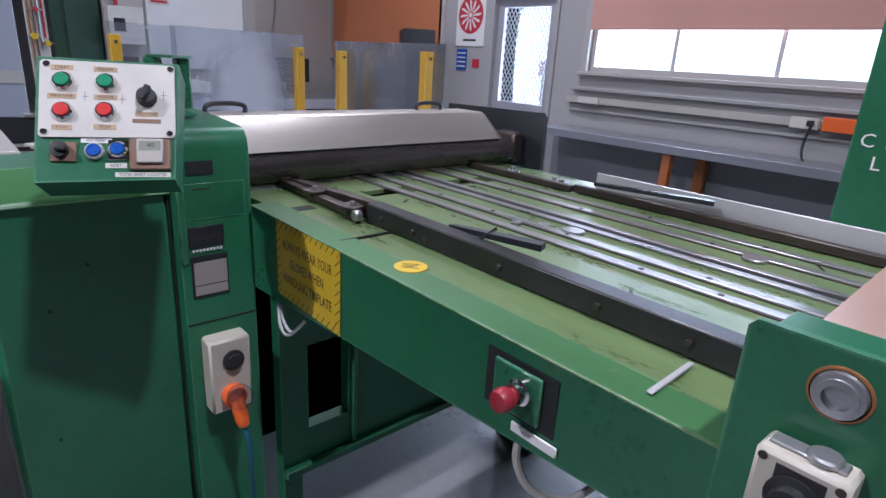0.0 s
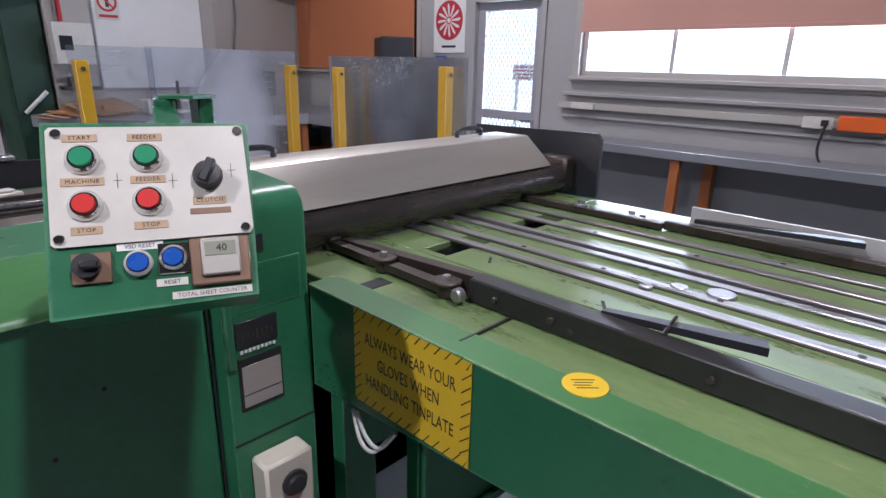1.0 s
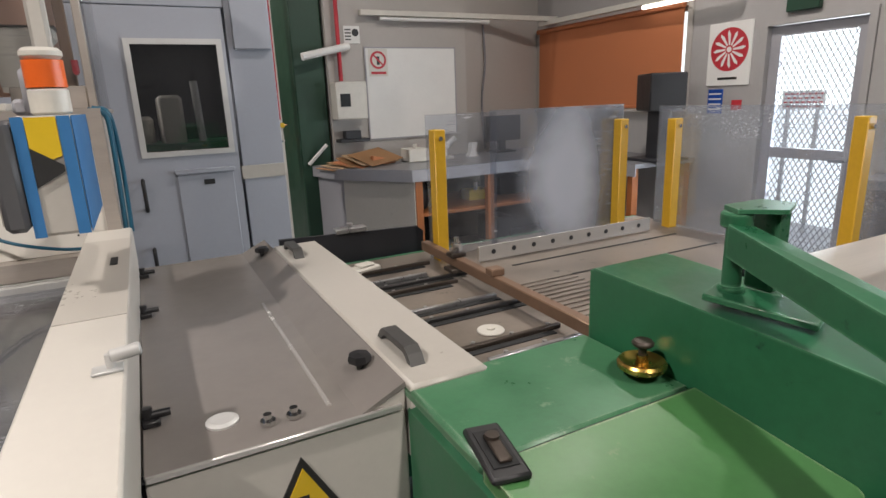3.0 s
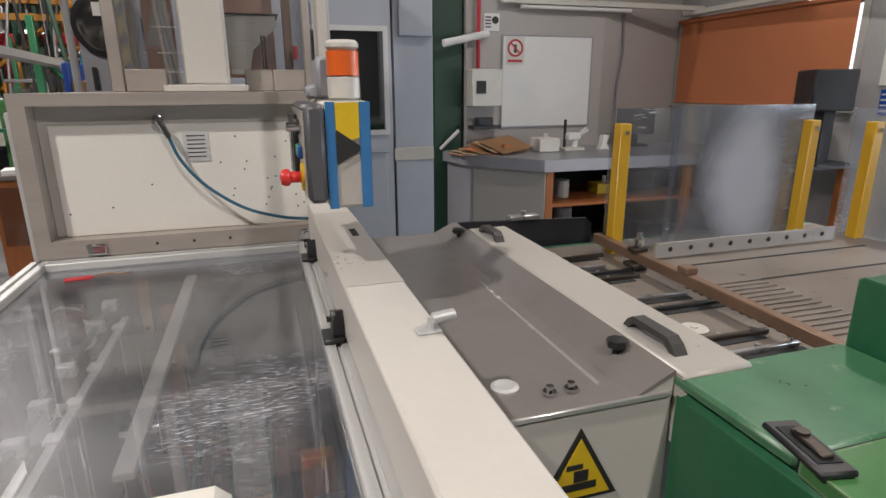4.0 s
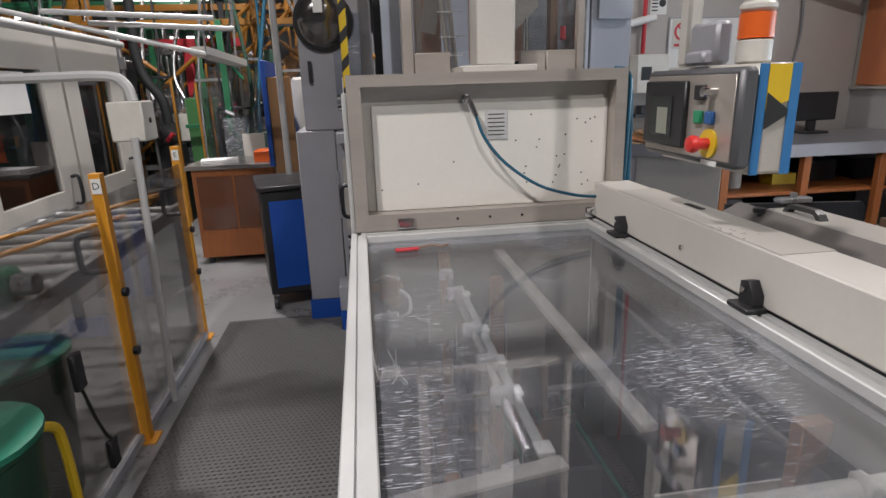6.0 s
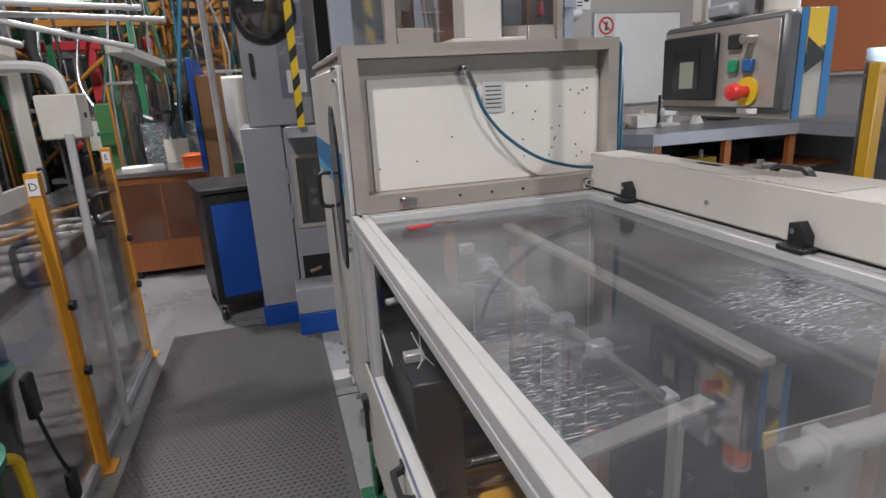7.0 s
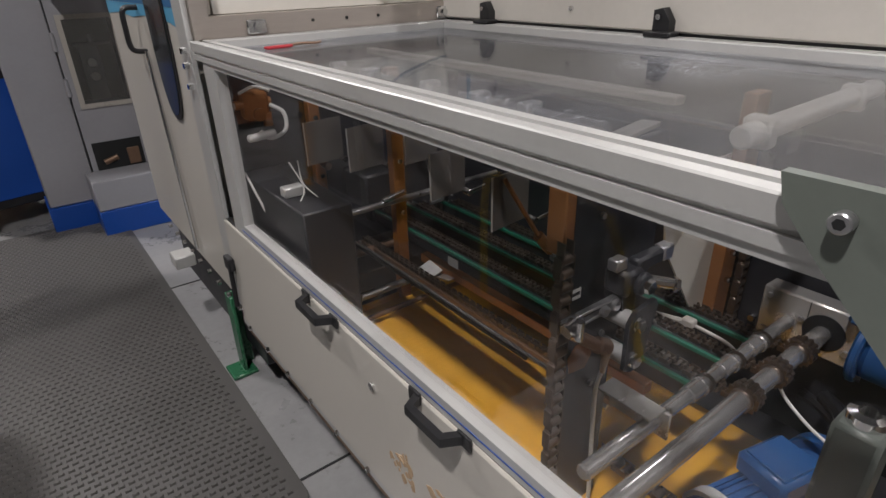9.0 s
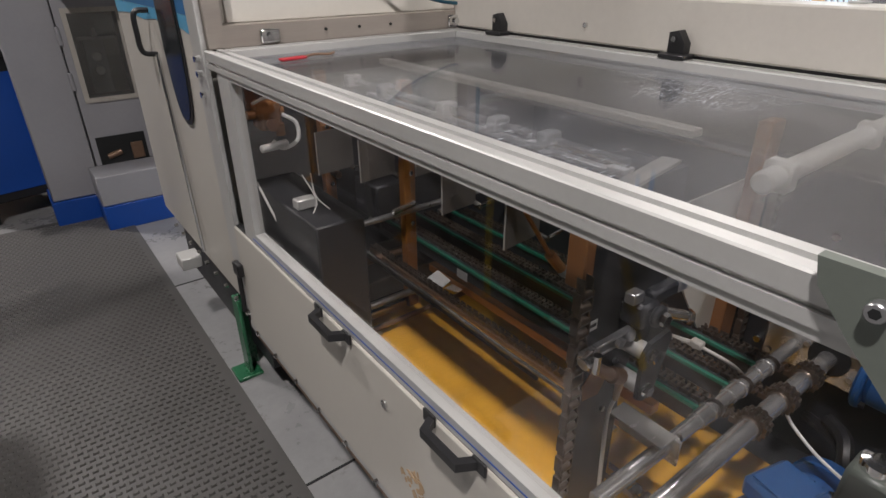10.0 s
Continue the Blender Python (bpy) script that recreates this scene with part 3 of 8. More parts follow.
def screen_door():
    t = thing("door_1", (EX, 3.69, 0), "grey framed security screen door with diamond mesh over bright glass", "door", kind="structure")
    y0, y1, z1 = 3.335, 4.045, 1.985
    part("door_frame", Mesh().plate_with_hole(y0 - 0.05, y1 + 0.05, 0, z1 + 0.05, y0, y1, -0.01, z1, "x", EX - 0.02, EX - 0.002), WALLPAINT, t)
    leaf = Mesh().plate_with_hole(y0 + 0.004, y1 - 0.004, 0.005, z1 - 0.004, y0 + 0.075, y1 - 0.085, 0.12, z1 - 0.08, "x", EX + 0.03, EX + 0.07)
    leaf.box(EX + 0.03, EX + 0.07, y0 + 0.075, y1 - 0.085, 0.99, 1.07)
    part("leaf", leaf, CABGREY, t)
    part("pane", Mesh().box(EX + 0.056, EX + 0.06, y0 + 0.07, y1 - 0.08, 0.1, z1 - 0.07, 0), GLASS, t).visible_shadow = False
    mesh = Mesh()
    ya, yb, za, zb, pitch = y0 + 0.075, y1 - 0.085, 0.12, z1 - 0.08, 0.062
    k = -40
    while k < 60:
        for s in (1, -1):
            pts = []
            c = ya + k * pitch * 0.72
            for i in range(81):
                z = za + (zb - za) * i / 80
                y = c + s * (z - za) * 0.62
                if ya <= y <= yb:
                    pts.append((EX + 0.04, y, z))
            if len(pts) > 1:
                mesh.cyl(pts[0], pts[-1], 0.0045, 4)
        k += 1
    part("diamond_mesh", mesh, CABGREY, t, "diamond security mesh")
    part("door_handle", Mesh().cyl((EX + 0.03, y0 + 0.04, 1.0), (EX - 0.03, y0 + 0.04, 1.0), 0.012).box(EX - 0.04, EX - 0.025, y0 + 0.03, y0 + 0.14, 0.988, 1.012), CHROME, t)


setting()


def bay_lamps():
    for x, y, z in BAYS:
        t = thing("bay_lamp", (x, y, z), "round high-bay lamp hanging below the dark roof", "lamp", "high-bay lamps")
        part("reflector", Mesh().lathe((x, y, z - 0.05), (0, 0, 1), [(0.22, 0), (0.225, 0.005), (0.16, 0.12), (0.08, 0.2), (0.0, 0.21)], 24), ALU, t)
        part("lens", Mesh().cyl((x, y, z - 0.045), (x, y, z - 0.03), 0.11, 24), BAYGLOW, t, "glowing lamp lens").visible_shadow = False
        part("hanger", Mesh().cyl((x, y, z + 0.15), (x, y, ROOF), 0.012, 8), BLACK, t)


bay_lamps()

# ---------------------------------------------------------------- feed table


def feed_table():
    t = thing("feed_table", (1.07, 0.75, 0), "green feeding table with olive bed, steel rails and yellow sign", "feed table")
    # side beam
    b = Mesh().prism([(0.16, 0.925), (1.285, 0.845), (1.285, 1.053), (0.16, 1.053)], "x", 0.54, 0.575)
    part("side_beam", b, GREEN, t, "green painted side beam")
    part("side_cap", Mesh().box(0.536, 0.605, 0.16, 1.285, 1.053, 1.057, 0.002), GREEN_TOP, t)
    for a in ((0.576, 0.832, 0.16, 1.60), (0.834, 1.60, 0.16, 1.235), (0.834, 1.60, 1.305, 1.60)):
        part("bed_plate", Mesh().box(*a, 1.035, 1.052, 0.002), OLIVE, t, "worn olive painted bed plate")
    for x0, x1 in ((0.834, 0.855), (1.003, 1.165), (1.32, 1.60)):
        part("bed_bridge", Mesh().box(x0, x1, 1.2355, 1.3045, 1.036, 1.0515, 0), OLIVE, t)
    # dark sheet added to paint the shade under the bed
    part("bed_under_shade", Mesh().box(0.60, 1.58, 0.2, 1.55, 0.94, 0.96, 0), VOID, t)
    part("far_beam", Mesh().box(1.58, 1.62, 0.16, 1.6, 0.86, 1.05), GREEN, t)
    part("end_beam", Mesh().box(0.576, 1.58, 0.16, 0.2, 0.86, 1.034), GREEN, t)
    for x in (0.955, 1.02, 1.25, 1.335):
        part("slide_rail", Mesh().box(x - 0.013, x + 0.013, 0.2, 1.56, 1.0525, 1.0575, 0.0012), BEDRAIL, t, "flat worn steel slide rail")
        part("rail_shim", Mesh().box(x - 0.0165, x + 0.0165, 0.2, 1.56, 1.0520, 1.0540, 0), DARKSTEEL, t)
    part("chain_channel", Mesh().box(1.090, 1.113, 0.2, 1.56, 1.0525, 1.0580, 0.001).box(1.139, 1.160, 0.2, 1.56, 1.0525, 1.0580, 0.001), BEDRAIL, t)
    part("chain_groove", Mesh().box(1.1135, 1.1385, 0.2, 1.56, 1.0522, 1.0540, 0), VOID, t)
    for x, y in ((1.02, 0.72), (1.02, 0.95), (1.25, 0.5), (1.25, 0.85), (0.955, 0.5), (1.335, 0.7), (0.955, 0.35), (1.02, 0.4), (1.25, 1.1), (1.02, 1.15), (1.335, 0.42)):
        part("screw", Mesh().cyl((x, y, 1.0572), (x, y, 1.0582), 0.006, 10), VOID, t)
    # near side guide
    part("side_guide", Mesh().box(0.695, 0.735, 0.2, 1.03, 1.054, 1.098, 0.003), GUIDEBAR, t, "dark oiled steel side guide bar")
    part("guide_cap", Mesh().box(0.737, 0.80, 0.2, 0.62, 1.054, 1.068, 0.002), STEEL, t)
    for y in (0.28, 0.42, 0.62, 0.86, 0.97):
        part("bolt", Mesh().cyl((0.697, y, 1.076), (0.688, y, 1.076), 0.0055, 8, c=0.001), DARKSTEEL, t)
    part("guide_tail", Mesh().prism([(1.031, 1.054), (1.031, 1.096), (1.20, 1.088), (1.45, 1.076), (1.45, 1.054)], "x", 0.709, 0.735), DARKSTEEL, t)
    link = Mesh().prism([(0.672, 1.05), (0.700, 1.05), (0.705, 1.45), (0.685, 1.45)], "z", 1.060, 1.076)
    part("guide_link", link, DARKSTEEL, t)
    for x, y in ((0.687, 1.075), (0.690, 1.25), (0.695, 1.44)):
        pv = part("pivot", Mesh().lathe((x, y, 1.054), (0, 0, 1), [(0.017, 0), (0.017, 0.023), (0.027, 0.024), (0.028, 0.029), (0.026, 0.031), (0, 0.031)], 24), DARKSTEEL, t)
        part("pivot_bolt", Mesh().cyl((x, y, 1.085), (x, y, 1.093), 0.007, 8), STEEL, pv)
    part("clamp_nut", Mesh().cyl((0.683, 1.035, 1.070), (0.665, 1.035, 1.070), 0.013, 12, c=0.003), STEEL, t)
    part("bed_slot", Mesh().box(0.585, 0.660, 1.19, 1.225, 1.0525, 1.0535, 0), VOID, t)
    for x, y in ((0.86, 0.86), (0.90, 1.15), (1.30, 0.30), (0.84, 0.45)):
        part("bed_mark", Mesh(pose(x, y, 1.0524, 0, 0, 35)).box(-0.018, 0.018, -0.003, 0.003, 0, 0.0008, 0), VOID, t)
    tongue = Mesh().add([(0.735, 0.80, 1.10), (0.75, 0.80, 1.10), (0.77, 0.585, 1.118), (0.745, 0.575, 1.118), (0.735, 0.80, 1.09), (0.75, 0.80, 1.09), (0.77, 0.585, 1.106), (0.745, 0.575, 1.106)],
                        [(0, 1, 2, 3), (7, 6, 5, 4), (0, 4, 5, 1), (1, 5, 6, 2), (2, 6, 7, 3), (3, 7, 4, 0)])
    part("tongue", tongue, BLACKSTEEL, t, "black sprung tongue")
    part("pin", Mesh().cyl((0.725, 0.70, 1.098), (0.765, 0.70, 1.112), 0.004, 8), CHROME, t)
    # far side guide
    part("far_guide", Mesh().box(1.415, 1.44, 0.2, 1.0, 1.054, 1.078, 0.003), DARKSTEEL, t)
    part("far_plate", Mesh().box(1.455, 1.462, 0.2, 0.95, 1.054, 1.118, 0.002), ALU, t, "bare metal side plate")
    tongue2 = Mesh().add([(1.40, 0.92, 1.10), (1.415, 0.92, 1.10), (1.425, 0.585, 1.118), (1.40, 0.575, 1.118), (1.40, 0.92, 1.09), (1.415, 0.92, 1.09), (1.425, 0.585, 1.106), (1.40, 0.575, 1.106)],
                         [(0, 1, 2, 3), (7, 6, 5, 4), (0, 4, 5, 1), (1, 5, 6, 2), (2, 6, 7, 3), (3, 7, 4, 0)])
    part("tongue", tongue2, BLACKSTEEL, t, "black sprung tongue")
    part("far_link", Mesh().box(1.40, 1.425, 1.0, 1.45, 1.054, 1.074, 0.003), DARKSTEEL, t)
    fb = part("far_bracket", Mesh().prism([(1.43, 1.04), (1.505, 1.07), (1.50, 1.13), (1.43, 1.15)], "z", 1.054, 1.064), STEEL, t, "worn steel guide bracket")
    for x, y in ((1.455, 1.075), (1.472, 1.115)):
        part("bracket_bolt", Mesh().cyl((x, y, 1.064), (x, y, 1.074), 0.009, 6, c=0.001), STEEL, fb)
    part("far_pivot", Mesh().lathe((1.412, 1.24, 1.074), (0, 0, 1), [(0.020, 0), (0.020, 0.006), (0.010, 0.007), (0.010, 0.016), (0, 0.016)], 18), STEEL, t)
    for x, y, r in ((1.03, 0.80, 0.016), (1.05, 0.73, 0.026), (1.22, 0.40, 0.024), (0.985, 0.845, 0.013)):
        part("bed_plug", Mesh().cyl((x + 0.005, y, 1.052), (x + 0.005, y, 1.0595), r, 20, c=0.0015), STEEL, t)
    part("yellow_disc", Mesh().cyl((0.595, 0.74, 1.057), (0.595, 0.74, 1.0585), 0.03, 28), SIGNYELLOW, t, "round yellow warning sticker")
    d = Mesh(frame_matrix((0.595, 0.74, 1.0586), (0.7, -0.7, 0), (0.7, 0.7, 0)))
    for q in range(4):
        d.box(-0.016 + 0.003 * (q % 2), 0.015 - 0.004 * (q % 3), 0.010 - q * 0.0065, 0.0116 - q * 0.0065, 0, 0.0004, 0)
    part("disc_print", d, INK, t)
    part("scribe_line", Mesh().box(0.570, 0.694, 0.9335, 0.9375, 1.0521, 1.0577, 0), INK, t)
    part("steel_pointer", Mesh(pose(0.615, 0.262, 1.058, 0, 0, 2)).box(-0.05, 0.06, -0.004, 0.004, 0, 0.004, 0.001), ALU, t)
    # yellow sign
    o = Vector((0.5385, 1.150, 0.877))
    m = frame_matrix(o, (0, -1, 0), (0, 0, 1))
    s = part("sign", Mesh(m).box(0, 0.268, 0, 0.180, 0, 0.0015, 0.0005), SIGNYELLOW, t, "yellow safety sign with hatched border")
    hatch = Mesh(m)
    W, H, e = 0.268, 0.18, 0.018
    for u in range(13):
        a = u * W / 12.5
        hatch.prism([(a, 0), (a + 0.0025, 0), (min(a + 0.017, W), e), (min(a + 0.0145, W), e)], "z", 0.0016, 0.0019)
        hatch.prism([(a, H - e), (a + 0.0025, H - e), (min(a + 0.017, W), H), (min(a + 0.0145, W), H)], "z", 0.0016, 0.0019)
    for w in range(1, 8):
        a = e + (w - 1) * (H - 2 * e) / 7
        for x in (0, W - e):
            hatch.prism([(x, a), (x + e, a + 0.016), (x + e, a + 0.0185), (x, a + 0.0025)], "z", 0.0016, 0.0019)
    part("hatching", hatch, INK, s)
    for k, words in enumerate(("ALWAYS WEAR YOUR", "GLOVES WHEN", "HANDLING TINPLATE")):
        text_mesh("lettering", words, 0.0255, m @ pose(W / 2, H - 0.052 - k * 0.039, 0.0016) @ Matrix.Diagonal((0.82, 1.25, 1, 1)), INK, s)
    # stop button in its recess
    # flat black box that paints the shade inside the button recess
    part("recess", Mesh().box(0.5385, 0.5395, 0.362, 0.487, 0.945, 1.032, 0), VOID, t)
    part("button_plate", Mesh().box(0.532, 0.538, 0.385, 0.468, 0.952, 1.024, 0.002), GREEN, t)
    e_ = part("emergency_stop", Mesh().lathe((0.532, 0.415, 0.996), (-1, 0, 0), [(0.010, 0), (0.010, 0.022), (0.0145, 0.026), (0.0165, 0.032), (0.0165, 0.042), (0.014, 0.048), (0, 0.050)], 24), CRIMSON, t, "red mushroom emergency stop button")
    part("collar", Mesh().lathe((0.532, 0.415, 0.996), (-1, 0, 0), [(0.019, 0), (0.019, 0.008), (0.015, 0.010), (0.015, 0.02)], 20), CHROME, e_)
    part("label_strip", Mesh().box(0.534, 0.538, 0.352, 0.43, 0.925, 0.940, 0.001), PAPER, t)
    part("cable", Mesh().tube([(0.56, 0.43, 0.92), (0.55, 0.425, 0.87), (0.56, 0.40, 0.83), (0.60, 0.36, 0.82), (0.66, 0.33, 0.86)], 0.006), GREYWHITE, t)
    # legs
    part("side_frame", Mesh().plate_with_hole(0.58, 1.5, 0.27, 0.94, 0.66, 0.79, 0.40, 0.66, "y", 1.25, 1.29), GREEN, t, "green under-frame plate with an opening")
    part("frame_lip", Mesh().box(0.58, 1.5, 1.225, 1.249, 0.27, 0.295, 0.003), GREEN, t)
    part("frame_foot", Mesh().box(0.58, 0.64, 1.25, 1.29, 0.0, 0.2695), GREEN, t)
    part("frame_stile", Mesh().box(0.80, 0.812, 1.235, 1.2495, 0.296, 0.94, 0.002), GREEN, t)
    part("leg", Mesh().box(1.5, 1.58, 1.10, 1.28, 0, 0.94), GREEN, t)
    part("leg", Mesh().box(1.5, 1.58, 0.2, 0.28, 0, 0.94), GREEN, t)
    part("wire", Mesh().tube([(0.545, 1.17, 0.84), (0.53, 1.13, 0.80), (0.535, 1.10, 0.79), (0.56, 1.08, 0.82)], 0.004), PAPER, t)
    part("wire", Mesh().tube([(0.545, 1.16, 0.84), (0.535, 1.12, 0.81), (0.54, 1.09, 0.80), (0.56, 1.07, 0.83)], 0.004), PAPER, t)
    # end housing by the operator
    e = Mesh().prism([(0.165, 0.80), (0.165, 1.195), (0.158, 1.203), (-0.55, 1.203), (-0.55, 0.80)], "x", 0.528, 0.536)
    part("end_housing", e, GREEN, t, "green end housing plate")
    part("end_box", Mesh().box(0.5365, 0.62, -0.5, 0.155, 0.85, 1.19), GREEN, t)
    part("brass_nut", Mesh().lathe((0.528, 0.085, 1.163), (-1, 0, 0), [(0.022, 0), (0.020, 0.006), (0.016, 0.007), (0.016, 0.010), (0.011, 0.011), (0.011, 0.005), (0, 0.005)], 20), STEEL, t, "worn steel nut")
    part("rust_ring", Mesh().lathe((0.528, 0.085, 1.163), (-1, 0, 0), [(0.025, 0), (0.0245, 0.0015), (0.0225, 0.002), (0.0225, 0)], 24), COPPERCOL, t)
    c = part("switch_box", Mesh().box(0.488, 0.527, 0.052, 0.124, 1.02, 1.110, 0.004), CREAM, t, "cream switch box with black selector")
    part("dial", Mesh().lathe((0.488, 0.088, 1.075), (-1, 0, 0), [(0.022, 0), (0.022, 0.004), (0.016, 0.006), (0.015, 0.016), (0, 0.017)], 20), BLACK, c)
    part("dial_plate", Mesh().box(0.4868, 0.4878, 0.068, 0.106, 1.086, 1.102, 0), INK, c)
    for y, z in ((0.059, 1.103), (0.117, 1.103)):
        part("case_screw", Mesh().cyl((0.488, y, z), (0.4866, y, z), 0.004, 10), DARKSTEEL, c)
    part("cable_gland", Mesh().cyl((0.508, 0.078, 1.11), (0.508, 0.078, 1.118), 0.014, 12, c=0.002).box(0.50, 0.516, 0.06, 0.118, 1.1105, 1.114, 0.001), STEEL, c)
    part("chute_plate", Mesh().add([(0.80, 0.20, 1.065), (1.56, 0.20, 1.10), (1.56, -0.25, 1.18), (0.80, -0.25, 1.14), (0.80, 0.20, 1.06), (1.56, 0.20, 1.095), (1.56, -0.25, 1.175), (0.80, -0.25, 1.135)],
                                   [(0, 1, 2, 3), (7, 6, 5, 4), (0, 4, 5, 1), (1, 5, 6, 2), (2, 6, 7, 3), (3, 7, 4, 0)]), PINK, t, "bare pinkish metal chute plate")
    p = part("far_cheek", Mesh().prism([(0.386, 0.9), (0.386, 1.75), (-0.5, 1.75), (-0.5, 0.9)], "x", 1.625, 1.66), GREEN, t, "tall green cheek plate with white chalk marks")
    text_mesh("chalk", "C 10", 0.045, frame_matrix((1.6235, 0.325, 1.285), (0, -1, 0), (0, 0, 1)), PAPER, p)
    text_mesh("chalk", "L I", 0.045, frame_matrix((1.6235, 0.315, 1.235), (0, -1, 0), (0, 0, 1)), PAPER, p)


feed_table()


def roller_and_hood():
    t = thing("roller_hood", (1.1, 1.55, 1.05), "stainless hood over a dark polished feed roller", "machine hood")
    part("hood", Mesh().prism([(1.435, 1.150), (1.443, 1.145), (1.665, 1.145), (1.665, 1.234), (1.538, 1.235), (1.530, 1.231)], "x", 0.56, 1.54), HOODSTEEL, t, "folded stainless hood")
    part("roller", Mesh().cyl((0.56, 1.452, 1.104), (1.60, 1.452, 1.104), 0.042, 40), ROLLER, t, "dark polished steel roller")
    part("lower_roller", Mesh().cyl((0.56, 1.53, 1.03), (1.62, 1.53, 1.03), 0.035, 24), DARKSTEEL, t)
    part("hood_end", Mesh().add([(1.541, 1.435, 1.146), (1.541, 1.665, 1.146), (1.541, 1.665, 1.234), (1.541, 1.535, 1.234), (1.60, 1.48, 1.146), (1.60, 1.635, 1.146), (1.585, 1.635, 1.22), (1.585, 1.56, 1.22)], [(0, 1, 2, 3), (7, 6, 5, 4), (0, 4, 5, 1), (1, 5, 6, 2), (2, 6, 7, 3), (3, 7, 4, 0)]), HOODSTEEL, t)
    part("bearing", Mesh().box(1.60, 1.66, 1.42, 1.53, 1.06, 1.17, 0.01), DARKSTEEL, t)
    for x in (0.57, 1.31):
        part("hood_handle", Mesh().tube([(x, 1.632, 1.233), (x, 1.632, 1.250), (x + 0.025, 1.632, 1.258), (x + 0.085, 1.632, 1.258), (x + 0.11, 1.632, 1.250), (x + 0.11, 1.632, 1.233)], 0.007), BLACK, t, "black grab handle")
    solid("black_guard", Mesh().prism([(1.342, 1.04), (1.342, 1.23), (1.36, 1.247), (1.87, 1.237), (1.87, 1.0)], "x", 1.675, 1.69), BLACKSTEEL, "black painted sheet guard beside the roller", "guard")


roller_and_hood()

# ---------------------------------------------------------------- green machine head with the control panel


def machine_head():
    t = thing("green_machine", (0.3, 1.55, 0), "green cast machine head with hinged cover, brass knob and control panel", "machine")
    part("body", Mesh().box(0.02, 0.374, 1.35, 1.79, 0.02, 1.102, 0.012), GREEN, t, "green painted body")
    part("cover_back", Mesh().box(0.02, 0.374, 1.567, 1.795, 1.103, 1.125, 0.006), GREEN_WORN, t)
    part("cover_seam", Mesh().box(0.022, 0.373, 1.5622, 1.5668, 1.1035, 1.1225, 0), VOID, t)
    part("cover_front", Mesh().prism([(1.335, 1.09), (1.338, 1.098), (1.345, 1.103), (1.562, 1.125), (1.562, 1.103), (1.36, 1.08)], "x", 0.02, 0.374), GREEN_TOP, t, "hinged green front cover")
    part("step_block", Mesh().prism([(1.30, 0.0), (1.30, 1.19), (1.305, 1.21), (1.32, 1.228), (1.345, 1.234), (1.46, 1.240), (1.775, 1.250), (1.785, 1.244), (1.785, 0.0)], "x", 0.375, 0.545), GREEN, t, "green cast side column")
    part("rear_block", Mesh().box(0.38, 0.56, 1.786, 1.80, 0.6, 1.10, 0.004), GREEN, t)
    for z0, z1 in ((1.135, 1.165), ):
        part("slot", Mesh().box(0.40, 0.46, 1.297, 1.302, z0, z1, 0), VOID, t)
    part("plate_upper", Mesh().box(0.395, 0.475, 1.296, 1.300, 0.965, 1.015, 0.001), BLACKSTEEL, t, "small black data plate")
    part("plate_lower", Mesh().box(0.395, 0.480, 1.296, 1.300, 0.84, 0.945, 0.001), VOID, t, "scratched metal data plate")
    part("plate_face", Mesh().box(0.400, 0.476, 1.2945, 1.2958, 0.848, 0.930, 0.0003), BOXFRAME, t)
    part("plate_rule", Mesh().box(0.400, 0.476, 1.2938, 1.2944, 0.872, 0.8735, 0), INK, t)
    st = Mesh()
    for k in range(9):
        st.box(0.400 + k * 0.0078, 0.4055 + k * 0.0078, 1.2945, 1.2958, 0.9555 + 0.001 * (k % 2), 0.962, 0)
    part("plate_print", st, PAPER, t)
    wear = Mesh()
    for k in range(7):
        wear.box(0.405 + k * 0.009, 0.409 + k * 0.009, 1.2945, 1.2958, 0.978 + 0.004 * (k % 3), 0.990 + 0.004 * (k % 2), 0)
    part("plate_wear", wear, DARKSTEEL, t)
    part("column_rib", Mesh().box(0.3755, 0.392, 1.292, 1.2995, 0.93, 1.20, 0.004), GREEN, t)
    part("column_joint", Mesh().box(0.377, 0.543, 1.2985, 1.3005, 0.772, 0.776, 0), VOID, t)
    part("body_seam", Mesh().box(0.369, 0.3738, 1.3485, 1.3497, 0.05, 1.08, 0), VOID, t)
    for x, z in ((0.12, 0.86), (0.20, 0.95), (0.10, 0.55)):
        part("body_hole", Mesh().cyl((x, 1.3505, z), (x, 1.349, z), 0.004, 8), VOID, t)
    part("seam", Mesh().box(0.38, 0.53, 1.2985, 1.301, 1.03, 1.115, 0.001), GREEN, t)
    part("pencil_mark", Mesh().box(0.41, 0.45, 1.2978, 1.299, 1.10, 1.103, 0), INK, t)
    l = part("latch", Mesh(pose(0.045, 1.575, 1.122, 0, 0, -12)).box(-0.024, 0.024, -0.055, 0.055, 0, 0.010, 0.005), BLACK, t, "black plastic lever latch")
    part("latch_recess", Mesh(pose(0.045, 1.575, 1.1322, 0, 0, -12)).box(-0.016, 0.016, -0.038, 0.038, 0, 0.0012, 0), VOID, l)
    part("lever", Mesh(pose(0.045, 1.570, 1.1334, 0, 0, -12)).box(-0.008, 0.008, -0.028, 0.030, 0, 0.006, 0.002).cyl((0, 0.018, 0.004), (0, 0.018, 0.010), 0.009, 14), DARKSTEEL, l)
    k = part("brass_knob", Mesh().lathe((0.335, 1.625, 1.125), (0, 0, 1), [(0.008, 0), (0.008, 0.010), (0.028, 0.012), (0.035, 0.017), (0.036, 0.024), (0.033, 0.028), (0.029, 0.026), (0.024, 0.021), (0.010, 0.019), (0.008, 0.036), (0, 0.036)], 28), BRASS, t, "brass adjusting knob with a black T screw")
